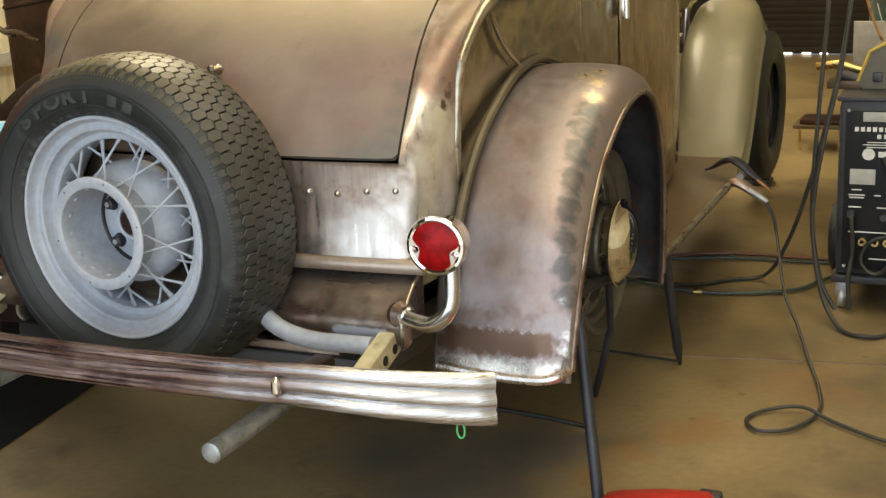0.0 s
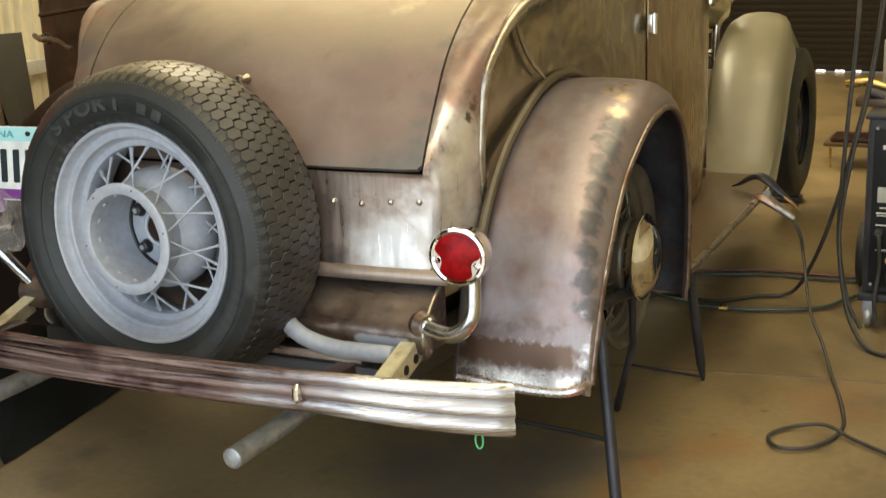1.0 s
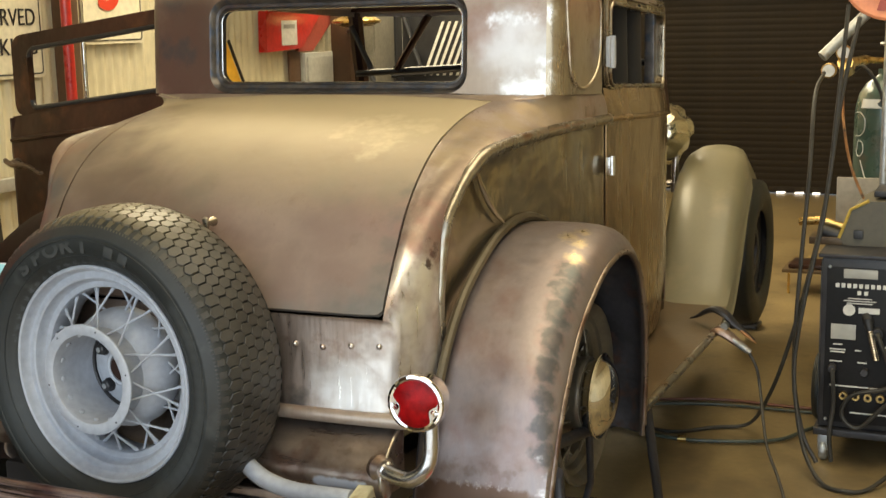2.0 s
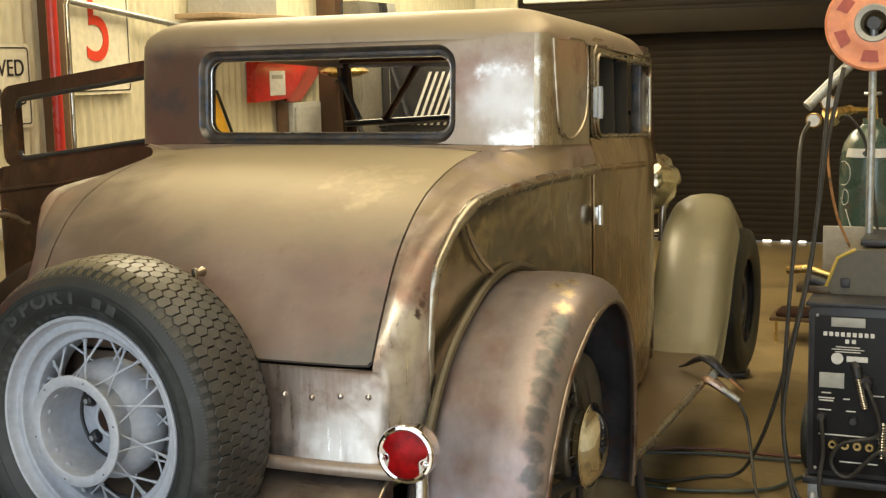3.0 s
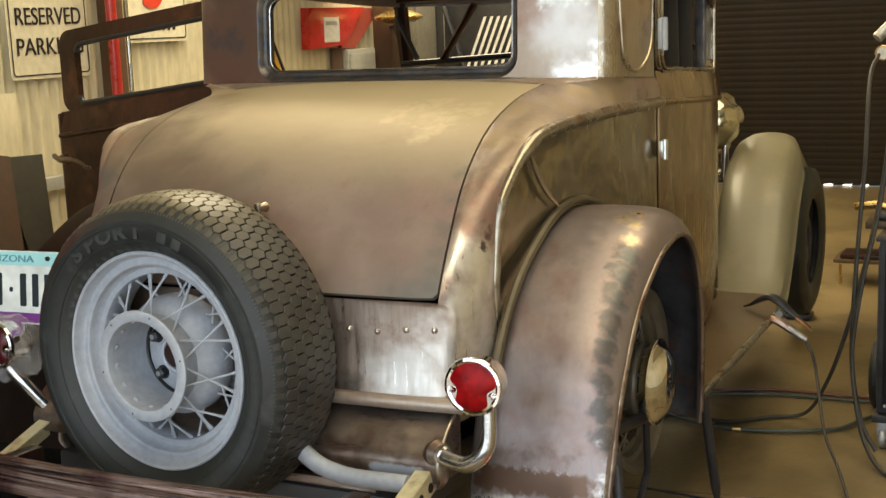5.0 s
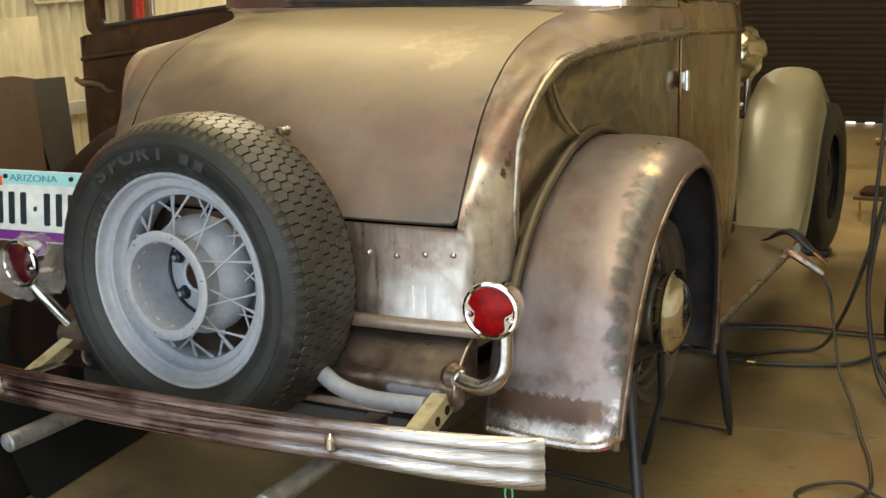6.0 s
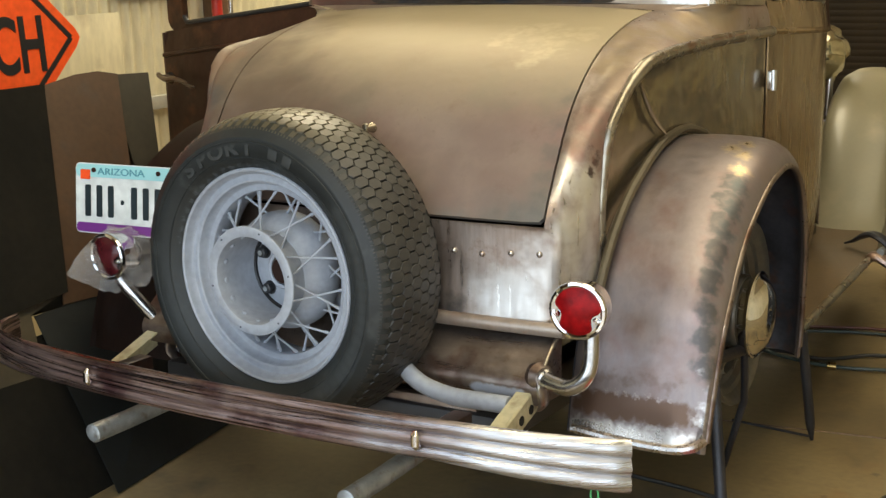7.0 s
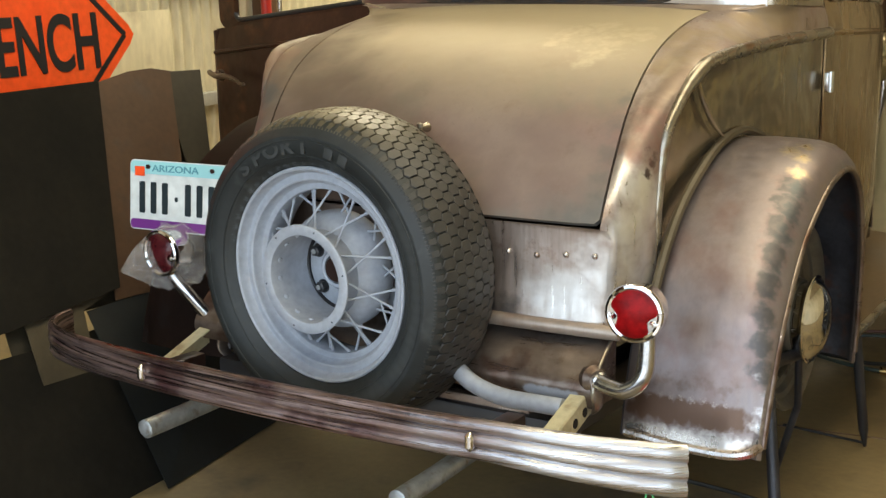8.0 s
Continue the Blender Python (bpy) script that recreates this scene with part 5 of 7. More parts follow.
def tread(n=84):
    """Scale-like blocks round the crown and square shoulder blocks on one carcass of rubber."""
    V, F = [], []
    crown = lambda h: float(np.interp(abs(h), (0, 0.03, 0.06, 0.078, 0.090, 0.098, 0.106), (TR, TR - 0.001, TR - 0.004, TR - 0.0085, TR - 0.0132, TR - 0.0172, TR - 0.0238)))
    st = 2 * math.pi / n

    def put(r, h, a):
        V.append(SPARE_M @ Vector((r * math.cos(a), -(TYRE_C + h), r * math.sin(a))))

    # worn scale-like blocks in six interlocking rows
    pitch, half = 0.0285, 0.0185
    for row in range(6):
        hc = (row - 2.5) * pitch
        for k in range(n):
            a = (k + 0.5 * (row % 2)) * st
            wear = 0.0006 * math.sin(2.1 * k + 2.3 * row)
            i = len(V)
            corners = ((-half, 0.05), (-half * 0.58, 0.43), (-0.004, 0.475), (half * 0.60, 0.43), (half, -0.05), (half * 0.60, -0.455), (0.004, -0.44), (-half * 0.58, -0.455))
            for size, low in ((1.0, 0.0040), (0.985, 0.0011), (0.91, 0.0)):
                for dh, du in corners:
                    put(crown(hc + dh * size) + wear - low, hc + dh * size, a + du * size * st)
            put(crown(hc) + wear, hc, a)
            for e in range(8):
                g = (e + 1) % 8
                F.extend([(i + e, i + g, i + 8 + g, i + 8 + e), (i + 8 + e, i + 8 + g, i + 16 + g, i + 16 + e), (i + 16 + e, i + 16 + g, i + 24)])
    for k in range(n):
        for sg in (-1, 1):
            i = len(V)
            a = (k + 0.25) * st
            for h, lift in ((0.0915, 0.0004), (0.1045, -0.0006)):
                for u in (0.0, 0.07, 0.58, 0.65):
                    put(crown(h) + (lift if 0.01 < u < 0.6 else -0.006), sg * h, a + u * st)
            F.extend([(i + e, i + e + 1, i + e + 5, i + e + 4) for e in range(3)] + [(i, i + 1, i + 2, i + 3), (i + 4, i + 5, i + 6, i + 7)])
    for k in range(3 * n):
        # low ribs down the shoulder
        i = len(V)
        a = k * st / 3
        for h in (0.1070, 0.1135):
            for u in (0.0, 0.15, 0.45, 0.60):
                rr = 0.3315 - 2.0 * (h - 0.1070)
                put(rr + (0.0010 if 0.1 < u < 0.5 else -0.003), h, a + u * st / 3)
        F.extend([(i + e, i + e + 1, i + e + 5, i + e + 4) for e in range(3)])
    me_bm = bmesh.new()
    vs = [me_bm.verts.new(v) for v in V]
    for f in F:
        me_bm.faces.new([vs[i] for i in f])
    return me_bm


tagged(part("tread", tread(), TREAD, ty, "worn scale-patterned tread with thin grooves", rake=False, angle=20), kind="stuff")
# golden overhead light painted onto the top of the tread
lit_top(TREAD, 1.00, 1.13, (0.095, 0.080, 0.044), 0.40, 0.0)
# raised lettering and small marks on the sidewall
for q, ch in enumerate("SPORT"):
    a = radians(128 - 9.4 * q)
    m = SPARE_M @ Matrix.Rotation(-(a - math.pi / 2), 4, "Y") @ Matrix.Translation((0, -0.0262, 0.285)) @ Matrix.Rotation(radians(90), 4, "X")
    lettering("sidewall_letter", ch, 0.041, m, RUBBER_PALE, ty, 1.45).data.offset = 0.0016
for q in range(2):
    a = radians(76 - 8.0 * q)
    m = SPARE_M @ Matrix.Rotation(-(a - math.pi / 2), 4, "Y")
    part("sidewall_mark", box((-0.012, -0.0280, 0.273), (0.012, -0.0240, 0.297), 0.001, m), RUBBER_PALE, ty, rake=False)
part("spare_carrier", tube([SPARE_M @ Vector((0, 0.06, 0)), SPARE_M @ Vector((0, 0.30, 0))], 0.028, 20), STEEL_DARK, car, rake=False)

# rear wheels without tyres, with domed caps
for sg in (1, -1):
    cen = Vector((sg * 0.655, 0.03, 0.505))
    rw = wire_wheel("rear_wheel", cen, (sg, 0, 0), GREY_CREAM, car, "bare wire rear wheel with a chrome cap", 0.075, 0.101)
    part("hub_cap", lathe([(0.001, sg * 0.1475), (0.018, sg * 0.1472), (0.036, sg * 0.146), (0.054, sg * 0.1435), (0.069, sg * 0.139), (0.081, sg * 0.1325), (0.091, sg * 0.1245), (0.098, sg * 0.117), (0.101, sg * 0.113), (0.104, sg * 0.111), (0.110, sg * 0.112), (0.113, sg * 0.110), (0.1125, sg * 0.105), (0.095, sg * 0.100), (0.09, sg * 0.07)], cen, "x", 72), CHROME, rw, "domed chrome hub cap", rake=False)
    part("brake_drum", lathe([(0.02, -sg * 0.05), (0.15, -sg * 0.05), (0.155, -sg * 0.06), (0.155, -sg * 0.12), (0.02, -sg * 0.12)], cen, "x", 40), STEEL_DARK, rw, rake=False)
part("rear_axle", tube([(-0.66, 0.03, 0.505), (-0.2, 0.03, 0.505), (0.2, 0.03, 0.505), (0.66, 0.03, 0.505)], 0.04, 12), BLACK, car, rake=False)
for sg in (1, -1):
    cen = Vector((sg * 0.632, 2.60, 0.43))
    fw = wire_wheel("front_wheel", cen, (sg, 0, 0), STAND, car, "dark front wire wheel with a black tyre", 0.05)
    part("tyre", tyre_mesh(0.325, 0.185, 0.178, cen, "x", sg, 64), RUBBER, fw, "black front tyre", rake=False)
part("front_axle", tube([(-0.6, 2.60, 0.42), (0, 2.60, 0.34), (0.6, 2.60, 0.42)], 0.03, 10), BLACK, car, rake=False)

# ---- rear end: bumper, tank, horns, lamps, pipes ----
bx = [(-0.945, -0.86), (-0.925, -0.92), (-0.88, -0.98), (-0.80, -1.03), (-0.65, -1.075), (-0.43, -1.108), (-0.2, -1.124), (0.0, -1.128), (0.2, -1.124), (0.43, -1.108), (0.6, -1.075), (0.71, -1.033), (0.78, -0.997), (0.813, -0.973)]
path = spline([(x, y, 0) for x, y in bx], 90)
bprof = [(0.010, 0.0), (0.010, 0.041), (0.004, 0.043), (-0.003, 0.040), (-0.008, 0.030), (-0.007, 0.020), (-0.001, 0.0145), (-0.007, 0.009), (-0.010, 0.0), (-0.007, -0.009), (-0.001, -0.0145), (-0.007, -0.020), (-0.008, -0.030), (-0.003, -0.040), (0.004, -0.043), (0.010, -0.041)]
rows = []
for i, p in enumerate(path):
    d = (path[min(i + 1, 89)] - path[max(i - 1, 0)]).normalized()
    nrm = Vector((-d.y, d.x, 0))
    zc = 0.457 - 0.037 * max(0, (p.x - 0.45) / 0.4) ** 1.3 - 0.012 * max(0, (-p.x - 0.5) / 0.4)
    flare = 1.0 + 0.26 * max(0.0, min(1.0, (p.x - 0.45) / 0.35))
    rows.append([Vector((p.x, p.y, zc + h * flare)) + nrm * o * flare for o, h in bprof])
bmr = grid(rows, close_v=True)
bmr.verts.ensure_lookup_table()
bmr.faces.new(bmr.verts[:16])
bmr.faces.new(bmr.verts[-16:])
bumper = part("rear_bumper", bmr, BUMPER, car, "ribbed steel bumper, half rusty and half polished", angle=50)
for bxx in (-0.427, 0.433):
    part("bumper_bolt", tube([(bxx, -1.119, 0.437), (bxx, -1.121, 0.445), (bxx, -1.121, 0.467), (bxx, -1.119, 0.475)], [0.004, 0.010, 0.010, 0.004], 12), CHROME, bumper, rake=True)
    part("bumper_bracket", box((bxx - 0.022 if bxx > 0 else bxx - 0.02, -1.085, 0.428), (bxx + 0.02, -0.93, 0.462), 0.004), STEEL_DARK, car)

for sg in (1, -1):
    # pressed channel frame horns with lightening holes
    a, b = Vector((sg * 0.514, -0.785, 0.466)), Vector((sg * 0.512, -0.985, 0.396))
    d = (b - a).normalized()
    sd = Vector((sg * 1, 0, 0))
    up = Vector((0, 0, 1))
    prof = [(-0.018, 0.027), (0.014, 0.029), (0.017, 0.025), (0.017, -0.025), (0.013, -0.028), (0.012, 0.022), (-0.018, 0.023)]
    horn = part("frame_horn", grid([[p + sd * u + up * v for u, v in prof] for p in (a, a.lerp(b, 0.5), b)], close_v=True), BEIGE, car, "beige primed frame horn with round holes")
    for k in range(4):
        p = a.lerp(b, 0.16 + 0.22 * k) + sd * 0.0135 + up * (-0.006 + 0.003 * (k % 2))
        part("horn_hole", tube([p, p + sd * 0.0045], 0.011, 12), DARK_HOLE, horn, rake=True)

# fuel tank cover between the horns
marks(STEEL_TANK, [(0.40 + 0.013 * q, -0.817, 0.520) for q in range(9)], 0.017, (0.32, 0.34, 0.38), 0.4, 0.4, 0.55, 0.0, amount=0.85)
tank_line = [(p.x, p.y) for p in spline([(-0.700, 0.592, 0), (-0.735, 0.578, 0), (-0.775, 0.548, 0), (-0.803, 0.516, 0), (-0.814, 0.498, 0), (-0.815, 0.480, 0), (-0.806, 0.455, 0)], 22)]
rows = [[Vector((x, y, z)) for x in (lerp(-0.545, 0.545, j / 16) for j in range(17))] for y, z in tank_line]
part("fuel_tank", grid(rows), STEEL_TANK, car, "bare steel fuel tank between the frame horns", thick=0.01, angle=50)
part("tank_seam", tube([(x, -0.738 - 0.014 * (1 - (x / 0.55) ** 4), 0.606) for x in (lerp(-0.55, 0.57, j / 24) for j in range(25))], 0.016, 12), STEEL, car)
part("spreader_tube", tube(spline([(-0.365, -0.846, 0.467), (-0.31, -0.847, 0.478), (-0.25, -0.85, 0.52), (-0.17, -0.84, 0.60), (0.0, -0.79, 0.64), (0.17, -0.84, 0.58), (0.225, -0.85, 0.526), (0.262, -0.85, 0.492), (0.302, -0.848, 0.471), (0.36, -0.845, 0.459), (0.43, -0.845, 0.459), (0.494, -0.845, 0.460)], 70), 0.0195, 14), GREY_PAINT, car, "grey primed frame tube")
part("rear_crossmember", box((-0.40, -0.815, 0.388), (0.40, -0.775, 0.440), 0.008), STEEL_TANK, car, "brown steel cross member")
part("under_pan", box((-0.46, -0.83, 0.35), (0.46, -0.5, 0.42), 0.01), BLACK, car)
for sg in (1, -1):
    part("frame_rail", box((min(sg * 0.40, sg * 0.47), -0.75, 0.36), (max(sg * 0.40, sg * 0.47), 2.3, 0.47), 0.006), BLACK, car)
for k, rx in enumerate((-0.49, -0.425, -0.36, -0.30, 0.314, 0.381, 0.448, 0.511)):
    yy = -0.7285 - 0.016 * (1 - abs(rx / 0.52) ** 5)
    part("rivet", lathe([(0.0005, -0.006), (0.004, -0.005), (0.007, -0.001), (0.007, 0.004)], (rx, yy - 0.001, (0.758, 0.758, 0.758, 0.758, 0.758, 0.756, 0.763, 0.765)[k]), "y", 12), STEEL_BRIGHT, car)

# boot handle
part("boot_handle", join(tube([(0.047, -0.640, 1.004), (0.047, -0.662, 1.004), (0.047, -0.668, 1.004)], [0.012, 0.007, 0.006], 12), tube([(0.046, -0.668, 1.016), (0.046, -0.669, 1.012), (0.047, -0.670, 1.004), (0.048, -0.669, 0.988), (0.048, -0.668, 0.980)], [0.004, 0.008, 0.0075, 0.006, 0.003], 12)), MOULDM, car, "small dull brass boot handle")

# tail lamps on bent brackets
for sg in (1, -1):
    lc = Vector((sg * 0.652, -0.845, 0.685)) if sg > 0 else Vector((-0.602, -0.845, 0.672))
    axis_m = Matrix.Translation(lc) @ Matrix.Rotation(radians(4 * sg), 4, "Z")
    br = spline([(sg * 0.550, -0.80, 0.517), (sg * 0.585, -0.815, 0.512), (sg * 0.622, -0.825, 0.513), (sg * 0.654, -0.825, 0.536), (sg * 0.666, -0.82, 0.570), (sg * 0.666, -0.815, 0.64)], 30)
    if sg < 0:
        br = spline([(-0.500, -0.76, 0.475), (-0.520, -0.785, 0.505), (-0.565, -0.815, 0.572), (-0.598, -0.83, 0.62)], 30)
    part("lamp_bracket", tube(br, [0.0185 - 0.002 * k / 29 for k in range(30)], 14), POLISHED, car, "polished bent tube lamp bracket")
    k0 = Vector(br[0])
    part("bracket_flange", tube([k0 + Vector((sg * 0.002, 0, 0)), k0 + Vector((sg * 0.006, -0.001, -0.001)), k0 + Vector((sg * 0.012, -0.003, -0.002))], [0.020, 0.0225, 0.019], 18), POLISHED, car)
    part("bracket_knuckle", tube([k0 + Vector((-sg * 0.032, 0.022, -0.006)), k0 + Vector((-sg * 0.022, 0.016, -0.004)), k0 + Vector((-sg * 0.008, 0.006, 0.0)), k0 + Vector((sg * 0.003, 0.0, 0.0))], [0.015, 0.029, 0.031, 0.023], 20), STEEL_TANK, car, "worn steel bracket knuckle")
    part("bracket_plate", tube(spline([k0 + Vector((-sg * 0.010, 0.004, 0.012)), k0 + Vector((-sg * 0.002, 0.0, -0.020)), k0 + Vector((sg * 0.004, -0.002, -0.052)), k0 + Vector((-sg * 0.012, 0.006, -0.074))], 14), [0.020, 0.021, 0.021, 0.021, 0.021, 0.020, 0.020, 0.019, 0.018, 0.017, 0.016, 0.015, 0.012, 0.008], 12, flat=0.45), STEEL_TANK, car, "dark forged foot of the lamp bracket")
    part("tank_end", grid([[Vector((sg * 0.545, y, z)) for y, z in tank_line], [Vector((sg * 0.547, -0.70, 0.58 - 0.006 * k)) for k in range(22)]]), STEEL_TANK, car, thick=0.003)
    if sg > 0:
        part("tank_rim", tube([Vector((sg * 0.549, y - 0.003, z + 0.003)) for y, z in tank_line], 0.0042, 8), MOULDM, car, "bright folded rim of the tank")
    shell = lathe([(0.044, 0.064), (0.052, 0.050), (0.057, 0.03), (0.058, 0.0), (0.060, -0.004), (0.060, -0.010), (0.058, -0.0145), (0.053, -0.0165), (0.0485, -0.014), (0.044, 0.06), (0.002, 0.066)], (0, 0, 0), "y", 44)
    bmesh.ops.transform(shell, matrix=axis_m, verts=shell.verts)
    lamp = part("tail_lamp", shell, CHROME, car, "round chrome tail lamp with a red lens" if sg > 0 else "round tail lamp wrapped in clear plastic film")
    # lens: domed, pinched at both sides where the screws sit
    rows = []
    for i in range(9):
        f = i / 8
        row = []
        for k in range(96):
            a = 2 * math.pi * k / 96
            b1 = sum(math.exp(-((((a - radians(q)) + math.pi) % (2 * math.pi) - math.pi) / 0.32) ** 2) for q in (192, -24))
            r = 0.0505 * (1 - 0.50 * b1 * f ** 4) * f
            row.append(axis_m @ Vector((sg * r * math.cos(a), -0.0135 - 0.012 * (1 - f * f), r * math.sin(a))))
        rows.append(row)
    part("lens", grid(rows, close_v=True), RED_LENS if sg > 0 else RED_DARK, lamp, "ruby red lens", rake=True)
    part("bezel_plate", tube([axis_m @ Vector((0, -0.011, 0)), axis_m @ Vector((0, -0.0135, 0))], 0.051, 36), CHROME, lamp, rake=True)
    for a in (radians(192), radians(-24)):
        q = Vector((sg * 0.043 * math.cos(a), -0.015, 0.041 * math.sin(a)))
        bz = join(tube([axis_m @ q, axis_m @ (q + Vector((0, -0.006, 0)))], [0.0070, 0.005], 14), tube([axis_m @ (q + Vector((0, -0.005, 0))), axis_m @ (q + Vector((0, -0.010, 0)))], [0.005, 0.003], 8))
        part("lens_screw", bz, CHROME, lamp, rake=True)
    if sg < 0:
        # crumpled film pulled to a point
        rows = []
        for i in range(26):
            f = i / 25
            row = []
            for k in range(52):
                a = 2 * math.pi * k / 52
                r = lerp(0.079, 0.006, max(0, (f - 0.5) / 0.5) ** 1.1) * (0.55 + 0.45 * min(1, f / 0.25))
                r *= 1 + 0.26 * noise.noise(Vector((math.cos(a) * 2.6, math.sin(a) * 2.6, f * 5))) + 0.18 * noise.noise(Vector((math.cos(a) * 7, math.sin(a) * 7, f * 11)))
                row.append(lc + Vector((-0.085 * f ** 1.6 + 0.03 * (1 - f) + r * math.cos(a) * 0.9, lerp(0.09, -0.062, f), r * math.sin(a) - 0.01 - 0.035 * f ** 2)))
            rows.append(row)
        part("plastic_film", grid(rows, close_v=True), PLASTIC, lamp, "crumpled clear plastic bag", rake=True, angle=25)

# number plate on the left lamp bracket
pm = facing((-0.60, -0.775, 0.802), (0.10, -1, 0.12))
np_ = part("number_plate", plate_mesh(rounded_rect(0.315, 0.178, 0.014), 0.002, pm), PLATE_WHITE, car, "white and teal number plate with a purple foot")
part("plate_header", plate_mesh(rounded_rect(0.309, 0.032, 0.012), 0.002, pm @ Matrix.Translation((0, 0.070, 0.002))), PLATE_TEAL, np_, rake=True)
part("plate_foot", plate_mesh(rounded_rect(0.309, 0.024, 0.010), 0.002, pm @ Matrix.Translation((0, -0.074, 0.002))), PLATE_PURPLE, np_, rake=True)
for k in range(7):
    part("plate_bar", plate_mesh(rounded_rect(0.017 if k != 3 else 0.009, 0.080 if k != 3 else 0.012, 0.004), 0.002, pm @ Matrix.Translation((-0.118 + 0.0355 * k, -0.006, 0.003))), PLATE_INK, np_, rake=True)
part("plate_sticker", plate_mesh(rounded_rect(0.030, 0.024, 0.002), 0.001, pm @ Matrix.Translation((-0.125, 0.060, 0.0045))), ORANGE, np_, rake=True)
zz = lambda m: Matrix.Translation((0, 0, -RAKE * m.translation.y)) @ m
lettering("state_name", "ARIZONA", 0.024, zz(pm @ Matrix.Translation((-0.015, 0.069, 0.0045))), PLATE_BLUE, np_, 1.35)
for bxx in (-0.098, 0.098):
    part("plate_bolt", tube([pm @ Vector((bxx, 0.072, 0.003)), pm @ Vector((bxx, 0.072, 0.008))], 0.006, 8), STEEL_DARK, np_, rake=True)
part("plate_bracket", box((-0.66, -0.77, 0.62), (-0.63, -0.76, 0.80), 0.003), BLACK, car)

# tail pipes
for ex, ey, ez, x2 in ((-0.553, -1.0, 0.262, -0.50), (0.18, -1.0, 0.238, 0.20)):
    ring_o = [(ex, ey, ez), (lerp(ex, x2, 0.1), ey + 0.12, ez + 0.006), (lerp(ex, x2, 0.5), ey + 0.4, ez + 0.03), (x2, ey + 1.0, ez + 0.07)]
    pipe = tube(ring_o, 0.0235, 18, cap=False)
    ep = part("tail_pipe", pipe, GALV, car, "galvanised exhaust tail pipe", thick=0.002)
    part("pipe_end", tube([(ex, ey - 0.004, ez), (ex, ey, ez), (ex, ey + 0.01, ez + 0.001)], [0.018, 0.0235, 0.0225], 18), GALV, ep, rake=True)

# headlamps in film
for sg in (1, -1):
    hc = (sg * 0.338, 2.33, 1.118)
    hb = lathe([(0.003, -0.105), (0.02, -0.103), (0.04, -0.098), (0.058, -0.088), (0.075, -0.073), (0.087, -0.055), (0.095, -0.032), (0.099, -0.008), (0.101, 0.02), (0.104, 0.035), (0.097, 0.05), (0.002, 0.07)], hc, "y", 56)
    for v in hb.verts:
        q = v.co - Vector(hc)
        v.co += q * 0.12
        v.co += q.normalized() * (0.014 * noise.noise(q * 24) + 0.007 * noise.noise(q * 60))
        v.co.z -= 0.05 * max(0, -q.z / 0.1) ** 2 * (0.6 + 0.4 * noise.noise(q * 15))
    hl = part("headlamp", hb, FILM, car, "chrome headlamp wrapped in shiny film", angle=70)
    part("lamp_post", tube([(sg * 0.39, 2.33, 1.02), (sg * 0.385, 2.33, 0.85)], 0.016, 10), CHROME, hl, rake=True)
    part("lamp_clip", lathe([(0.001, 0.0), (0.02, 0.003), (0.026, 0.012), (0.02, 0.02)], (sg * 0.305, 2.225, 1.09), "y", 14), CHROME, hl, rake=True)
part("lamp_bar", tube([(-0.5, 2.33, 0.90), (0, 2.33, 0.86), (0.5, 2.33, 0.90)], 0.014, 8), CHROME, car)
part("wing_bolt", join(tube([(0.405, 1.80, 0.60), (0.435, 1.82, 0.665)], 0.006, 8), tube([(0.420, 1.82, 0.668), (0.465, 1.80, 0.650)], 0.005, 8), tube([(0.395, 1.80, 0.575), (0.41, 1.80, 0.605)], 0.011, 8)), CHROME, car)
# open door handle: a rosette and a wavy lever
lever = spline([swing @ Vector((0.664 + d, y, z)) for d, y, z in ((0.030, 1.262, 1.045), (0.036, 1.245, 1.036), (0.040, 1.215, 1.026), (0.040, 1.185, 1.030), (0.038, 1.150, 1.024), (0.034, 1.115, 1.006), (0.032, 1.095, 1.002))], 28)
dh = part("door_handle", tube(lever, [0.007, 0.009, 0.010] + [0.010] * 12 + [0.008] * 10 + [0.007, 0.006, 0.004], 10), STEEL_TANK, ld, "dull bent door handle", rake=True)
part("rosette", tube([swing @ Vector((0.660, 1.235, 1.030)), swing @ Vector((0.674, 1.235, 1.030)), swing @ Vector((0.704, 1.235, 1.032))], [0.022, 0.019, 0.009], 16), STEEL_TANK, ld, rake=True)

# inside of the right door window: run channels widened to stand for cabin shade, dark trim and a pale taped pillar
part("window_channel", tube([(0.60, 0.70, 1.30), (0.595, 0.70, 1.56)], 0.040, 14), DARK_HOLE, car)
part("window_channel", tube([(0.605, 0.86, 1.30), (0.60, 0.86, 1.56)], 0.034, 14), DARK_HOLE, car)
part("bright_strip", tube([(0.615, 0.775, 1.31), (0.61, 0.775, 1.55)], 0.003, 8), CHROME, car)
part("taped_pillar", box((0.565, 1.16, 1.30), (0.60, 1.22, 1.56), 0.006), STEEL_LEAD, car, "pillar covered in pale crinkled tape")
part("cabin_lining", box((-0.60, 1.06, 1.00), (0.52, 1.08, 1.29), 0.004), DARK_HOLE, car)

# ---- stands, tools and hoses round the car ----
stand = thing("axle_stand", "dark steel tube stand propping the rear of the car", "stand")
part("leg", tube([(0.845, -0.45, 0.0), (0.770, -0.34, 0.43)], 0.0145, 12), STAND, stand)
part("leg", tube([(0.632, 0.20, 0.0), (0.735, 0.03, 0.27), (0.74, 0.0, 0.42)], 0.010, 10), STAND, stand)
part("head", tube([(0.775, -0.36, 0.43), (0.70, -0.22, 0.435), (0.74, 0.0, 0.42)], 0.016, 10), STAND, stand)
front_stand = thing("axle_stand", "small black stand under the front axle", "stand")
part("base", box((0.525, 2.87, 0.0), (0.655, 3.0, 0.022), 0.006), STAND, front_stand)
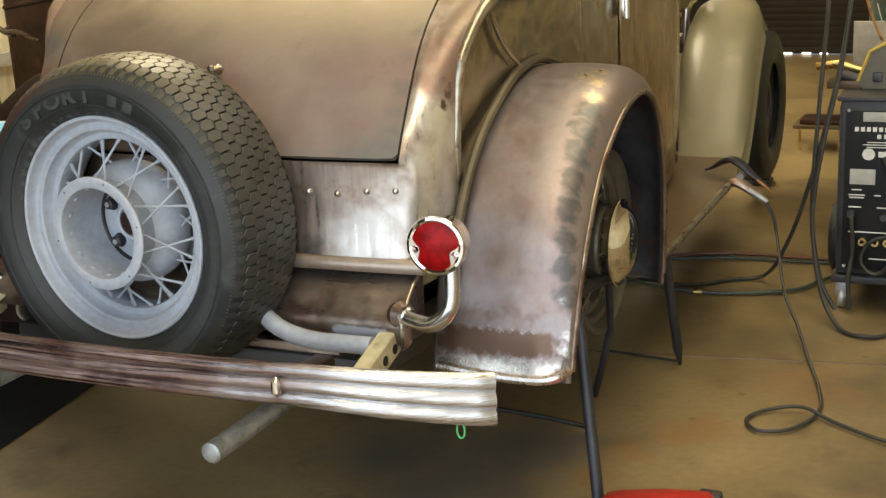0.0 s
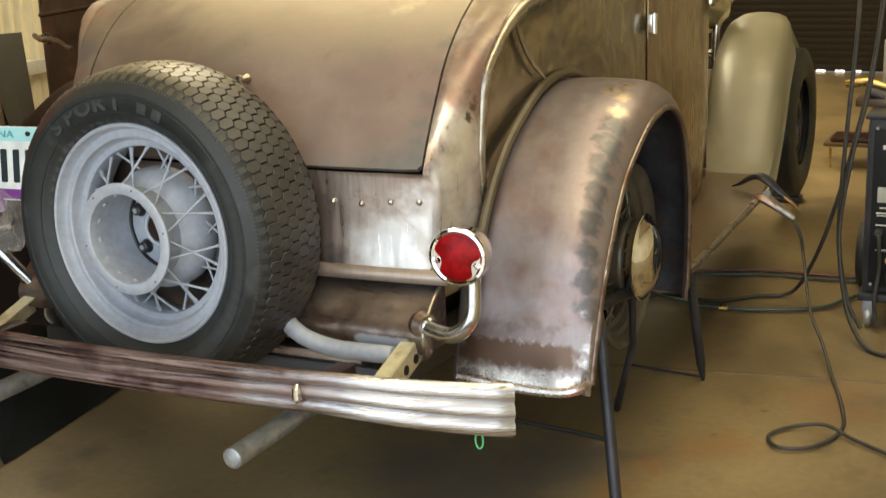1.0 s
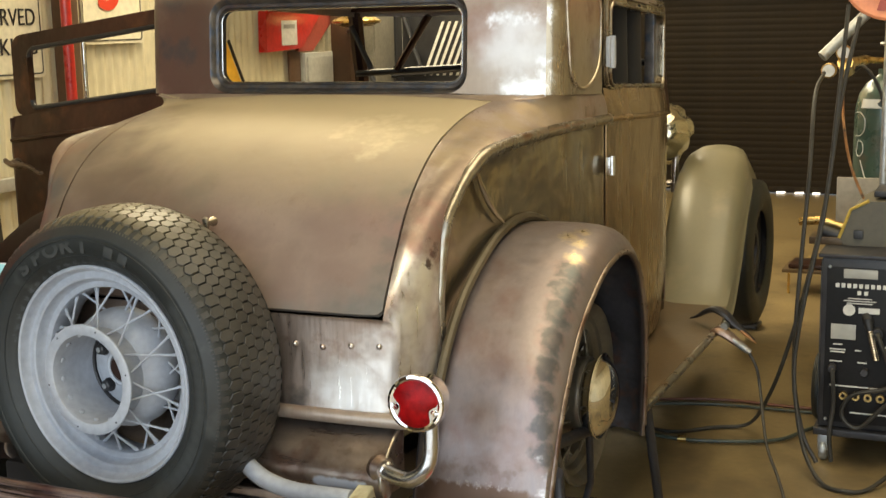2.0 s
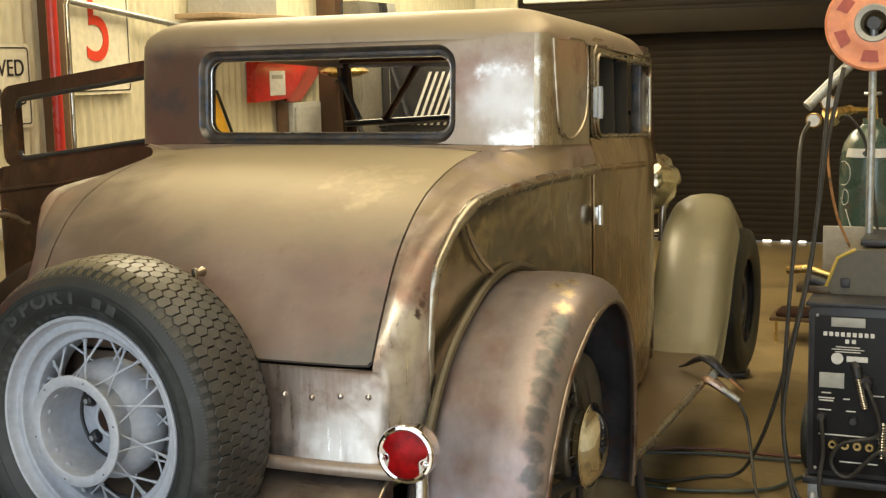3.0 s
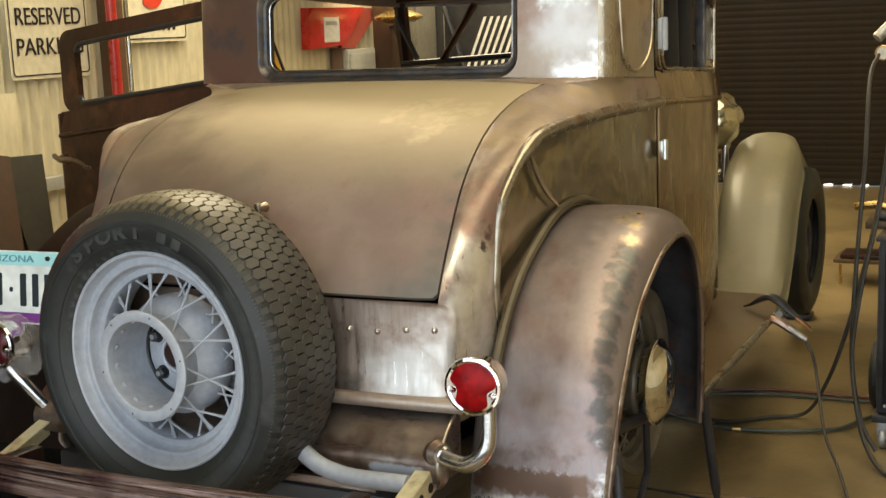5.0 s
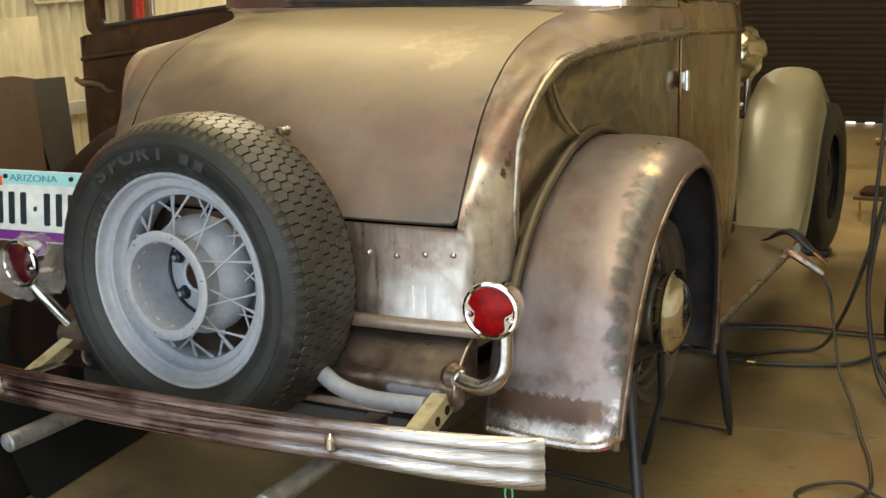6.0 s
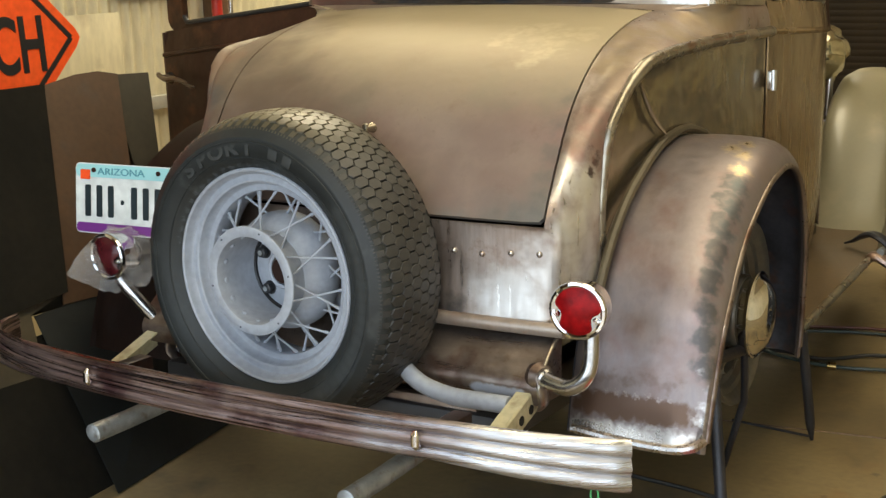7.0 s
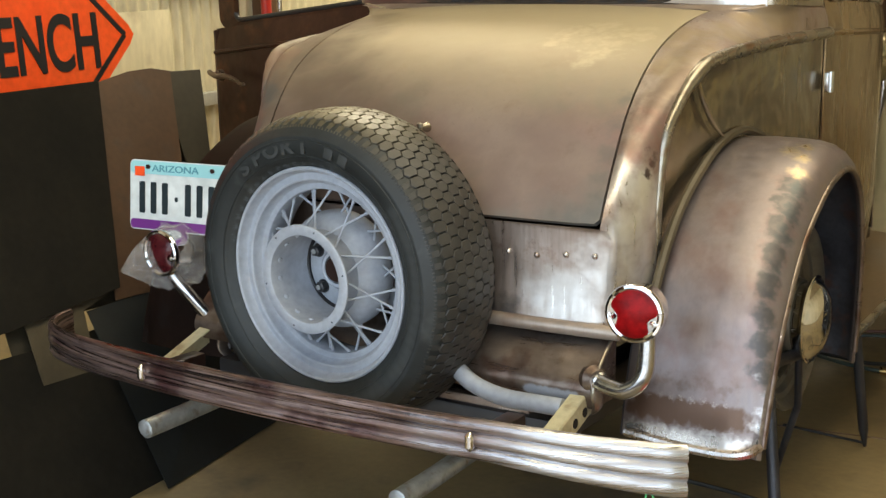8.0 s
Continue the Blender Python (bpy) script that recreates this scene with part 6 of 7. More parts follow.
part("foot", box((0.60, 2.90, 0.022), (0.65, 2.96, 0.055), 0.008), STAND, front_stand)
part("foot", box((0.53, 2.90, 0.022), (0.57, 2.96, 0.050), 0.008), STAND, front_stand)
part("post", tube([(0.57, 2.93, 0.02), (0.56, 2.78, 0.22), (0.55, 2.62, 0.385)], 0.018, 10), STAND, front_stand)
prop = thing("board_prop", "thin black steel prop under the running board", "stand")
part("tube", tube([(0.785, 0.40, 0.378), (0.80, 0.49, 0.06)], 0.0145, 12), BLACK, prop)
part("point", tube([(0.80, 0.49, 0.06), (0.803, 0.508, 0.0)], [0.0145, 0.005], 12), STAND, prop)
part("foot_bar", tube([(0.803, 0.508, 0.010), (0.55, 0.55, 0.006)], 0.004, 8), STAND, prop)

jack = thing("floor_jack", "red painted low trolley jack on the floor", "jack")
prof = [(0.87, 0.03), (0.87, 0.062), (0.90, 0.071), (1.00, 0.090), (1.10, 0.098), (1.13, 0.080), (1.13, 0.03)]
rows = [[Vector((x, y, z)) for x, z in prof] for y in (-0.92, -0.88, -0.52, -0.46, -0.43)]
for i, r in enumerate(rows):
    for p in r:
        p.z -= (0.02, 0.0, 0.0, 0.008, 0.03)[i]
part("body", grid(rows), RED, jack, thick=0.004)
for wx, wy in ((0.97, -0.85), (0.97, -0.50), (1.08, -0.85), (1.08, -0.50)):
    part("wheel", lathe([(0.004, -0.015), (0.026, -0.015), (0.030, -0.010), (0.030, 0.010), (0.026, 0.015), (0.004, 0.015)], (wx, wy, 0.030), "x", 20), STAND, jack)
part("end_cap", box((1.075, -0.475, 0.035), (1.128, -0.432, 0.085), 0.01), STAND, jack, "chipped bare end")

# ground clamp biting the running board, with its lead coiled on the floor
clamp = thing("ground_clamp", "copper welding ground clamp gripping the running board", "clamp")
part("jaw", tube(spline([(0.690, 1.36, 0.408), (0.722, 1.33, 0.424), (0.765, 1.285, 0.455), (0.805, 1.245, 0.472), (0.841, 1.233, 0.458), (0.865, 1.233, 0.434), (0.903, 1.233, 0.404), (0.938, 1.233, 0.375)], 30), [0.006 + 0.015 * math.sin(math.pi * k / 29) ** 1.5 for k in range(30)], 8, flat=0.6), STAND, clamp, "dark upper jaw")
part("jaw", tube(spline([(0.765, 1.24, 0.366), (0.79, 1.235, 0.380), (0.815, 1.225, 0.402), (0.845, 1.223, 0.392), (0.885, 1.223, 0.365), (0.928, 1.223, 0.338)], 24), [0.013 + 0.014 * math.sin(math.pi * k / 23) for k in range(24)], 10, flat=0.65), COPPER_WORN, clamp, "worn pale copper lower jaw")
part("handle_tip", tube([(0.893, 1.229, 0.409), (0.92, 1.229, 0.388), (0.946, 1.229, 0.366)], [0.010, 0.009, 0.003], 8, flat=0.6), COPPER, clamp, "bright copper handle tip")
part("cable_lug", tube([(0.868, 1.212, 0.378), (0.90, 1.212, 0.356), (0.93, 1.21, 0.338)], [0.011, 0.012, 0.009], 10), GALV, clamp)
part("pivot", tube([(0.838, 1.212, 0.420), (0.840, 1.246, 0.420)], 0.013, 12), GALV, clamp)
cable("clamp_lead", [(0.925, 1.208, 0.342), (0.955, 1.20, 0.285), (0.972, 1.18, 0.215), (1.03, 0.98, 0.10), (1.10, 0.80, 0.05), (1.16, 0.62, 0.012), (1.22, 0.40, 0.011), (1.24, 0.24, 0.011), (1.19, 0.11, 0.011), (1.11, 0.075, 0.011), (1.07, 0.14, 0.011), (1.11, 0.215, 0.011), (1.20, 0.235, 0.022), (1.29, 0.18, 0.012), (1.43, 0.10, 0.011), (1.65, 0.05, 0.011), (2.0, 0.2, 0.011)], 0.0052, CABLE, "black rubber welding lead looped on the floor", n=130)
HB = "hoses on the floor"
cable("air_hose", [(0.30, 1.38, 0.012), (0.48, 1.24, 0.012), (0.67, 1.18, 0.012), (0.83, 1.20, 0.012), (1.01, 1.28, 0.012), (1.09, 1.42, 0.012), (1.2, 1.62, 0.012)], 0.0068, HOSE_GREEN, "dull green air hose lying on the floor", "hose", group=HB)
tagged(part("hose_joint", tube([(0.69, 1.18, 0.013), (0.72, 1.182, 0.013)], 0.013, 10), BRASS), "small brass hose coupling on the green hose", "coupling")
cable("air_hose", [(0.30, 1.40, 0.010), (0.40, 1.45, 0.010), (0.50, 1.55, 0.010), (0.74, 1.63, 0.010), (1.01, 1.64, 0.010), (1.3, 1.66, 0.010)], 0.0062, HOSE_GREEN, "thin dark green hose lying on the floor", "hose", group=HB)
cable("air_hose", [(0.32, 1.50, 0.008), (0.50, 1.62, 0.008), (0.74, 1.70, 0.008), (1.01, 1.70, 0.008), (1.3, 1.72, 0.008)], 0.006, HOSE_RED, "thin red hose lying on the floor", "hose", group=HB)
cable("torch_lead", [(1.21, 1.25, 1.50), (1.20, 1.21, 1.30), (1.19, 1.19, 1.14), (1.17, 1.18, 0.90), (1.13, 1.16, 0.66), (1.07, 1.14, 0.40), (1.00, 1.20, 0.20), (0.90, 1.38, 0.03), (0.78, 1.35, 0.011), (0.65, 1.25, 0.011), (0.46, 1.27, 0.011), (0.36, 1.05, 0.011)], 0.0068, CABLE, "black torch lead hanging down to the floor", n=110)
cable("gas_hose", [(1.10, 1.55, 1.27), (1.10, 1.35, 1.20), (1.11, 1.2, 0.95), (1.10, 1.15, 0.70), (1.09, 1.12, 0.42), (1.10, 1.08, 0.26), (1.14, 1.02, 0.09), (1.21, 0.92, 0.014), (1.29, 0.87, 0.011), (1.36, 0.92, 0.011), (1.45, 1.1, 0.05)], 0.007, CABLE, "black gas hose hanging beside the welder", "hose", n=100)
cable("torch_lead", [(1.24, 1.30, 1.46), (1.20, 1.22, 1.20), (1.165, 1.14, 0.82), (1.12, 1.10, 0.56), (1.095, 1.09, 0.32), (1.13, 1.07, 0.12), (1.18, 1.05, 0.03)], 0.0075, CABLE, "thick black torch lead beside the welder", n=70)

# ---- welder on its cart ----
welder = thing("welding_machine", "black cabinet welding machine on a wheeled cart", "welder")
WX0, WX1, WY0, WY1, WZ_0, WZ_1 = 1.165, 1.62, 1.15, 1.85, 0.125, 0.695
part("cabinet", box((WX0, WY0, WZ_0), (WX1, WY1, WZ_1), 0.008), BLACK, welder, "black sheet metal cabinet")
part("blue_side", box((WX0 - 0.004, WY0 + 0.02, WZ_0 + 0.03), (WX0 - 0.001, WY1 - 0.02, WZ_1 - 0.02), 0.001), SIDE_BLUE, welder, "dark blue side panel")
part("front_panel", box((WX0 + 0.018, WY0 - 0.006, WZ_0 + 0.02), (WX1 - 0.018, WY0 - 0.001, WZ_1 - 0.03), 0.002), PANEL_BLACK, welder)
part("top_lip", box((WX0 - 0.01, WY0 - 0.012, WZ_1), (WX1 + 0.01, WY1, WZ_1 + 0.014), 0.004), STAND, welder)


def on_panel(px, py):
    """A spot on the welder's face: fractions across and down."""
    return Vector((lerp(WX0, WX1, px), WY0 - 0.0095, lerp(WZ_1, WZ_0, py)))


def panel_bar(name, px, py, w, h, mat, label=""):
    p = on_panel(px, py)
    part(name, box(p - Vector((w / 2, 0, h / 2)), p + Vector((w / 2, 0.0025, h / 2)), 0.0006), mat, welder, label)


panel_bar("name_plate", 0.27, 0.085, 0.105, 0.030, GREY_SHEET, "grey maker's label")
for k in range(9):
    panel_bar("title_bar", 0.115 + 0.040 * k, 0.155, 0.012, 0.014, PALE)
for k in range(2):
    panel_bar("title_bar", 0.265 + 0.045 * k, 0.195, 0.012, 0.013, PALE)
for k, w in enumerate((0.075, 0.10, 0.08)):
    panel_bar("small_print", 0.27, 0.228 + 0.014 * k, w, 0.003, PALE)
part("logo_disc", lathe([(0.0005, -0.002), (0.019, -0.002), (0.019, 0.002)], on_panel(0.20, 0.295), "y", 24), PALE, welder)
for k in range(3):
    panel_bar("logo_bar", 0.185 + 0.016 * k, 0.295, 0.004, 0.016, INK)
panel_bar("logo_word", 0.335, 0.295, 0.065, 0.018, PALE)
panel_bar("paper_label", 0.165, 0.425, 0.078, 0.050, GREY_SHEET, "pale paper label")
for k, (px, py, w) in enumerate(((0.13, 0.50, 0.03), (0.13, 0.53, 0.05), (0.13, 0.545, 0.045), (0.27, 0.53, 0.02), (0.12, 0.60, 0.04), (0.30, 0.60, 0.03), (0.48, 0.50, 0.04), (0.30, 0.745, 0.20), (0.36, 0.90, 0.12))):
    panel_bar("small_print", px, py, w, 0.004, PALE)
for k in range(6):
    p = on_panel(0.18 + 0.085 * k, 0.80)
    part("brass_socket", lathe([(0.006, 0.004), (0.014, 0.004), (0.015, -0.004), (0.013, -0.009), (0.007, -0.009), (0.006, -0.002)], p, "y", 18), BRASS, welder)
for px, py, r in ((0.40, 0.42, 0.022), (0.10, 0.64, 0.014), (0.32, 0.65, 0.014), (0.62, 0.52, 0.016), (0.72, 0.30, 0.02), (0.72, 0.42, 0.014)):
    part("knob", lathe([(0.0005, -0.02), (r * 0.8, -0.02), (r, -0.012), (r, 0.004)], on_panel(px, py), "y", 18), BLACK, welder)
for px, py in ((0.06, 0.05), (0.62, 0.05), (0.06, 0.95), (0.94, 0.05)):
    part("screw", lathe([(0.0005, -0.003), (0.004, -0.003), (0.006, 0.002)], on_panel(px, py), "y", 10), GALV, welder)
part("torch_grip", tube([on_panel(0.315, 0.325) + Vector((0, 0.004, 0)), (1.316, 1.128, 0.500), (1.324, 1.124, 0.468)], [0.014, 0.017, 0.013], 12), BLACK, welder, "black torch plug")
for (a, b, n) in (((1.325, 1.123, 0.466), (1.347, 1.118, 0.376), 13), ((1.404, 1.12, 0.324), (1.402, 1.115, 0.217), 13)):
    for k in range(n):
        q = Vector(a).lerp(Vector(b), k / (n - 1))
        part("spring_coil", lathe([(0.0105 + 0.0026 * math.cos(w), 0.0026 * math.sin(w)) for w in (2 * math.pi * e / 6 for e in range(6))], q, "z", 14, closed=True), CHROME, welder)
    part("spring_core", tube([a, b], 0.008, 8), CABLE, welder)
part("plug_lead", tube(spline([on_panel(0.40, 0.42), on_panel(0.42, 0.43) + Vector((0, -0.05, 0)), on_panel(0.50, 0.62) + Vector((0, -0.04, 0)), on_panel(0.48, 0.72) + Vector((0, -0.03, 0)), on_panel(0.25, 0.78) + Vector((0, -0.03, 0)), on_panel(0.18, 0.90) + Vector((0, -0.03, 0)), on_panel(0.30, 0.97) + Vector((0, -0.03, 0)), on_panel(0.52, 0.80) + Vector((0, -0.04, 0)), on_panel(0.60, 1.0) + Vector((0, -0.03, 0))], 70), 0.007, 8), CABLE, welder)
part("plug_lead", tube(spline([on_panel(0.10, 0.64), on_panel(0.11, 0.67) + Vector((0, -0.03, 0)), on_panel(0.12, 0.85) + Vector((0, -0.02, 0)), on_panel(0.10, 1.02) + Vector((0, -0.03, 0)), (1.22, 1.10, 0.02)], 40), 0.007, 8), CABLE, welder)
part("cart_tray", box((WX0 - 0.01, WY0 - 0.02, 0.098), (WX1 + 0.01, WY1 + 0.45, 0.122), 0.004), STAND, welder, "dark steel cart tray")
for wx in (WX0 + 0.02, WX1 - 0.05):
    part("caster", lathe([(0.006, -0.012), (0.034, -0.012), (0.038, -0.006), (0.038, 0.006), (0.034, 0.012), (0.006, 0.012)], (wx, WY0 + 0.03, 0.038), "x", 20), GALV, welder)
    part("caster_fork", box((wx - 0.018, WY0 + 0.005, 0.038), (wx + 0.018, WY0 + 0.055, 0.098), 0.003), GALV, welder)
for wx in (WX0 - 0.05, WX1 + 0.05):
    part("rear_wheel", lathe([(0.01, -0.025), (0.09, -0.025), (0.115, -0.020), (0.125, -0.008), (0.125, 0.008), (0.115, 0.020), (0.09, 0.025), (0.01, 0.025)], (wx, WY0 + 0.48, 0.125), "x", 32), RUBBER, welder)
part("mast", tube([(1.312, 1.52, 0.70), (1.312, 1.52, 1.62)], 0.013, 12), GALV, welder, "steel mast")
part("boom", tube([(1.11, 1.42, 1.33), (1.245, 1.50, 1.475)], 0.019, 12), GALV, welder, "short galvanised boom tube")

reel = thing("wire_reel", "faded orange plastic wire reel on a mast", "reel")
rcn = Vector((1.315, 1.49, 1.605))
rows = []
for r, h in ((0.058, -0.01), (0.062, -0.02), (0.085, -0.022), (0.10, -0.016), (0.135, -0.016), (0.150, -0.021), (0.158, -0.018), (0.160, -0.010), (0.157, 0.0), (0.10, 0.004), (0.10, 0.07), (0.157, 0.074), (0.160, 0.084), (0.10, 0.09), (0.06, 0.09)):
    rows.append((r, h))
part("flange", lathe(rows, rcn, "y", 56), PEACH, reel)
part("hub_ring", lathe([(0.044, -0.022), (0.060, -0.026), (0.064, -0.02), (0.060, 0.0), (0.044, 0.0), (0.042, 0.09)], rcn, "y", 36), GREY_SHEET, reel, "grey hub ring")
for k in range(6):
    a = radians(25 + 60 * k)
    e, t_ = Vector((math.cos(a), 0, math.sin(a))), Vector((-math.sin(a), 0, math.cos(a)))
    q = [rcn + e * r + t_ * s + Vector((0, -0.0195, 0)) for r, s in ((0.090, -0.022), (0.128, -0.030), (0.128, 0.030), (0.090, 0.022))]
    part("slot", grid([[q[0], q[1]], [q[3], q[2]]]), RED_DULL, reel, "recessed dull red slot", thick=0.001)
part("axle", tube([rcn + Vector((0, -0.02, 0)), rcn + Vector((0, 0.10, 0))], 0.022, 16), BLACK, reel)

tank = thing("gas_cylinder", "scuffed green gas cylinder standing behind the welder", "gas cylinder")
TC = (1.275, 1.98, 0.0)
part("shell", lathe([(0.002, 0.125), (0.10, 0.125), (0.115, 0.14), (0.116, 1.075), (0.113, 1.12), (0.100, 1.175), (0.075, 1.215), (0.045, 1.235), (0.035, 1.245), (0.035, 1.265), (0.002, 1.266)], TC, "z", 44), GREEN_TANK, tank)
part("valve", join(tube([(1.275, 1.98, 1.25), (1.275, 1.98, 1.345)], [0.022, 0.016], 12), tube([(1.275, 1.98, 1.295), (1.20, 1.93, 1.30)], 0.012, 10)), BRASS, tank, "brass cylinder valve")
part("hand_wheel", lathe([(0.004, 0.0), (0.03, 0.0), (0.034, 0.006), (0.03, 0.012), (0.004, 0.010)], (1.275, 1.98, 1.352), "z", 24), GALV, tank)
for pts in (((-62, 1.105), (-48, 1.108), (-36, 1.085), (-36, 1.045), (-46, 1.022), (-62, 1.020)), ((-50, 1.005), (-40, 0.995), (-38, 0.965), (-46, 0.945), (-56, 0.955), (-52, 1.0)), ((-44, 0.93), (-36, 0.89), (-30, 0.86))):
    part("chalk_mark", tube(spline([(1.275 + 0.1168 * math.sin(radians(a)), 1.98 - 0.1168 * math.cos(radians(a)), z) for a, z in pts], 24), 0.0018, 5), PALE, tank)
lb = [[Vector((1.275 + 0.1175 * math.sin(a), 1.98 - 0.1175 * math.cos(a), z)) for z in (1.125, 1.158)] for a in (radians(-45 + 90 * k / 12) for k in range(13))]
for r in lb:
    r[1].x = 1.275 + (r[1].x - 1.275) * 0.93
    r[1].y = 1.98 + (r[1].y - 1.98) * 0.94
part("label", grid(lb), PALE, tank, "white paper label", thick=0.001)
lg = facing((1.265, 1.8605, 1.142), (0, -1, 0.15))
part("label_mark", plate_mesh([(0.014, 0), (0, 0.014), (-0.014, 0), (0, -0.014)], 0.0015, lg), HOSE_GREEN, tank)
reg = thing("gas_regulator", "brass gas regulator with two round white gauges", "regulator")
part("body", join(tube([(1.20, 1.93, 1.30), (1.15, 1.75, 1.295)], 0.018, 12), tube([(1.15, 1.80, 1.27), (1.15, 1.72, 1.30)], 0.028, 14)), BRASS, reg)
for gx, gy, gz in ((1.098, 1.70, 1.272), (1.145, 1.72, 1.335)):
    part("gauge", lathe([(0.0005, -0.016), (0.022, -0.016), (0.024, -0.020), (0.027, -0.018), (0.027, 0.012), (0.01, 0.014)], (gx, gy, gz), "y", 24), BRASS, reg)
    part("dial", lathe([(0.0005, -0.018), (0.022, -0.0178)], (gx, gy, gz), "y", 20), PALE, reg)
cable("regulator_hose", [(1.18, 1.78, 1.27), (1.22, 1.72, 1.28), (1.28, 1.70, 1.18), (1.32, 1.66, 0.95), (1.35, 1.6, 0.75)], 0.006, CABLE, "thin black hose from the gas regulator", "hose")
cable("regulator_hose", [(1.15, 1.70, 1.25), (1.16, 1.62, 1.12), (1.20, 1.55, 0.95), (1.27, 1.50, 0.80), (1.30, 1.48, 0.71)], 0.005, COPPER, "thin brown hose hanging from the regulator", "hose")

bd = thing("pale_board", "pale grey board standing on the welder", "board")
part("board", box((1.125, 1.80, 0.71), (1.62, 1.815, 0.875), 0.002, None), PALE_BOARD, bd)
feeder = thing("wire_feeder", "dark olive angular wire feeder box with a yellow edge", "wire feeder")
pr = [(1.215, 0.71), (1.20, 0.735), (1.235, 0.83), (1.29, 0.86), (1.60, 0.87), (1.60, 0.71)]
part("case", plate_mesh([(x, z) for x, z in pr], 0.36, Matrix.Translation((0, 1.66, 0)) @ Matrix.Rotation(radians(90), 4, "X")), OLIVE_BOX, feeder)
part("edge_tape", tube([(1.198, 1.298, 0.735), (1.233, 1.298, 0.832), (1.29, 1.298, 0.863)], 0.006, 6), YELLOW_DULL, feeder)
part("catch", box((1.245, 1.288, 0.735), (1.275, 1.30, 0.765), 0.003), BLACK, feeder)
part("lid_pad", box((1.30, 1.34, 0.868), (1.56, 1.62, 0.892), 0.008), BLACK, feeder)
clut = thing("brass_torch", "brass cutting torch lying beside the feeder box", "torch")
part("barrel", tube([(1.06, 1.36, 0.775), (1.13, 1.35, 0.785), (1.21, 1.34, 0.765)], [0.014, 0.016, 0.010], 10), BRASS, clut)
part("grip", tube([(1.13, 1.33, 0.755), (1.20, 1.33, 0.735)], 0.022, 10), BLACK, clut)
rest = thing("torch_rest", "small brown steel torch rest on the welder top", "rest")
part("plate", box((1.10, 1.30, 0.709), (1.21, 1.42, 0.735), 0.004), BOARD_BROWN, rest)

trolley = thing("workshop_trolley", "small chrome workshop trolley on the floor far behind", "trolley")
for tx in (0.66, 0.86):
    part("post", tube([(tx, 3.75, 0.0), (tx, 3.75, 0.12)], 0.007, 8), BRASS, trolley)
part("shelf", box((0.63, 3.70, 0.12), (0.90, 3.95, 0.14), 0.005), BOARD_BROWN, trolley)
part("pad", box((0.66, 3.72, 0.14), (0.86, 3.92, 0.165), 0.01), STEEL_DARK, trolley)

# ---- sheet metal stacked against the wall side ----
LEAN0, LEANU = Vector((-0.90, 0, 0)), Vector((-1.35 + 0.90, 0, 1.07)).normalized()
LEANN = Vector((LEANU.z, 0, -LEANU.x))


def leaning(name, pts, off, mat, label):
    """A metal sheet lying in the leaning plane: (along y, up the slope)."""
    bm = bmesh.new()
    c = [LEAN0 + LEANU * s + Vector((0, y, 0)) + LEANN * off for y, s in pts]
    for p, (y, s) in zip(c, pts):
        p.x += (0.03 + 0.12 * min(1.0, -y)) * (s < 0.1)
    f = bm.faces.new([bm.verts.new(p) for p in c])
    ex = bmesh.ops.extrude_face_region(bm, geom=[f])
    bmesh.ops.translate(bm, vec=-LEANN * 0.003, verts=[v for v in ex["geom"] if isinstance(v, bmesh.types.BMVert)])
    return tagged(part(name, bm, mat), label, "metal sheet", "sheets leaning in a stack")


leaning("metal_sheet", [(-2.6, 0.0), (-0.05, 0.0), (0.15, 0.03), (0.05, 0.44), (-0.9, 0.44), (-2.6, 0.52)], 0.0, SHEET_BLACK, "dark steel sheet leaning at the bottom of the stack")
leaning("metal_sheet", [(-0.95, 0.27), (-0.72, 0.28), (-0.68, 0.5), (-0.1, 0.48), (0.0, 1.10), (-0.9, 1.10)], -0.02, SHEET_OLIVE, "tan-olive steel sheet leaning behind the black one")
leaning("metal_sheet", [(-0.905, 0.27), (-0.725, 0.28), (-0.685, 0.50), (-0.555, 0.53), (-0.50, 0.80), (-0.87, 0.80)], 0.008, SHEET_TAN, "dull tan steel offcut leaning in the stack")
leaning("metal_sheet", [(-0.72, 0.0), (0.0, 0.0), (-0.10, 0.50), (-0.68, 0.495)], 0.012, SHEET_BLUE, "blue-black steel sheet leaning in the stack")
leaning("metal_sheet", [(-0.57, 0.50), (-0.20, 0.48), (-0.12, 0.84), (-0.02, 1.155), (-0.10, 1.172), (-0.20, 1.170), (-0.34, 1.148)], 0.016, SHEET_RUST, "rust-brown steel sheet with a wavy top edge")
leaning("metal_sheet", [(-0.12, 0.50), (-0.05, 0.50), (0.035, 0.87), (0.13, 1.150), (-0.06, 1.158)], 0.006, SHEET_OLIVE, "dark olive steel sheet leaning in the stack")
leaning("metal_sheet", [(-2.6, 0.50), (-0.97, 0.505), (-0.55, 0.53), (-0.345, 1.148), (-2.6, 1.15)], 0.030, SHEET_BLACK, "large black steel sheet leaning on the stack")
rack = thing("sheet_rack", "dark steel rack behind the leaning sheets", "rack")
for ry in (-2.2, -1.2, -0.1):
    part("post", box((-1.47, ry, 0), (-1.42, ry + 0.05, 1.05), 0.004), STEEL_DARK, rack)
part("rail", box((-1.42, -2.4, 0.98), (-1.385, 0.05, 1.02), 0.004), STEEL_DARK, rack)

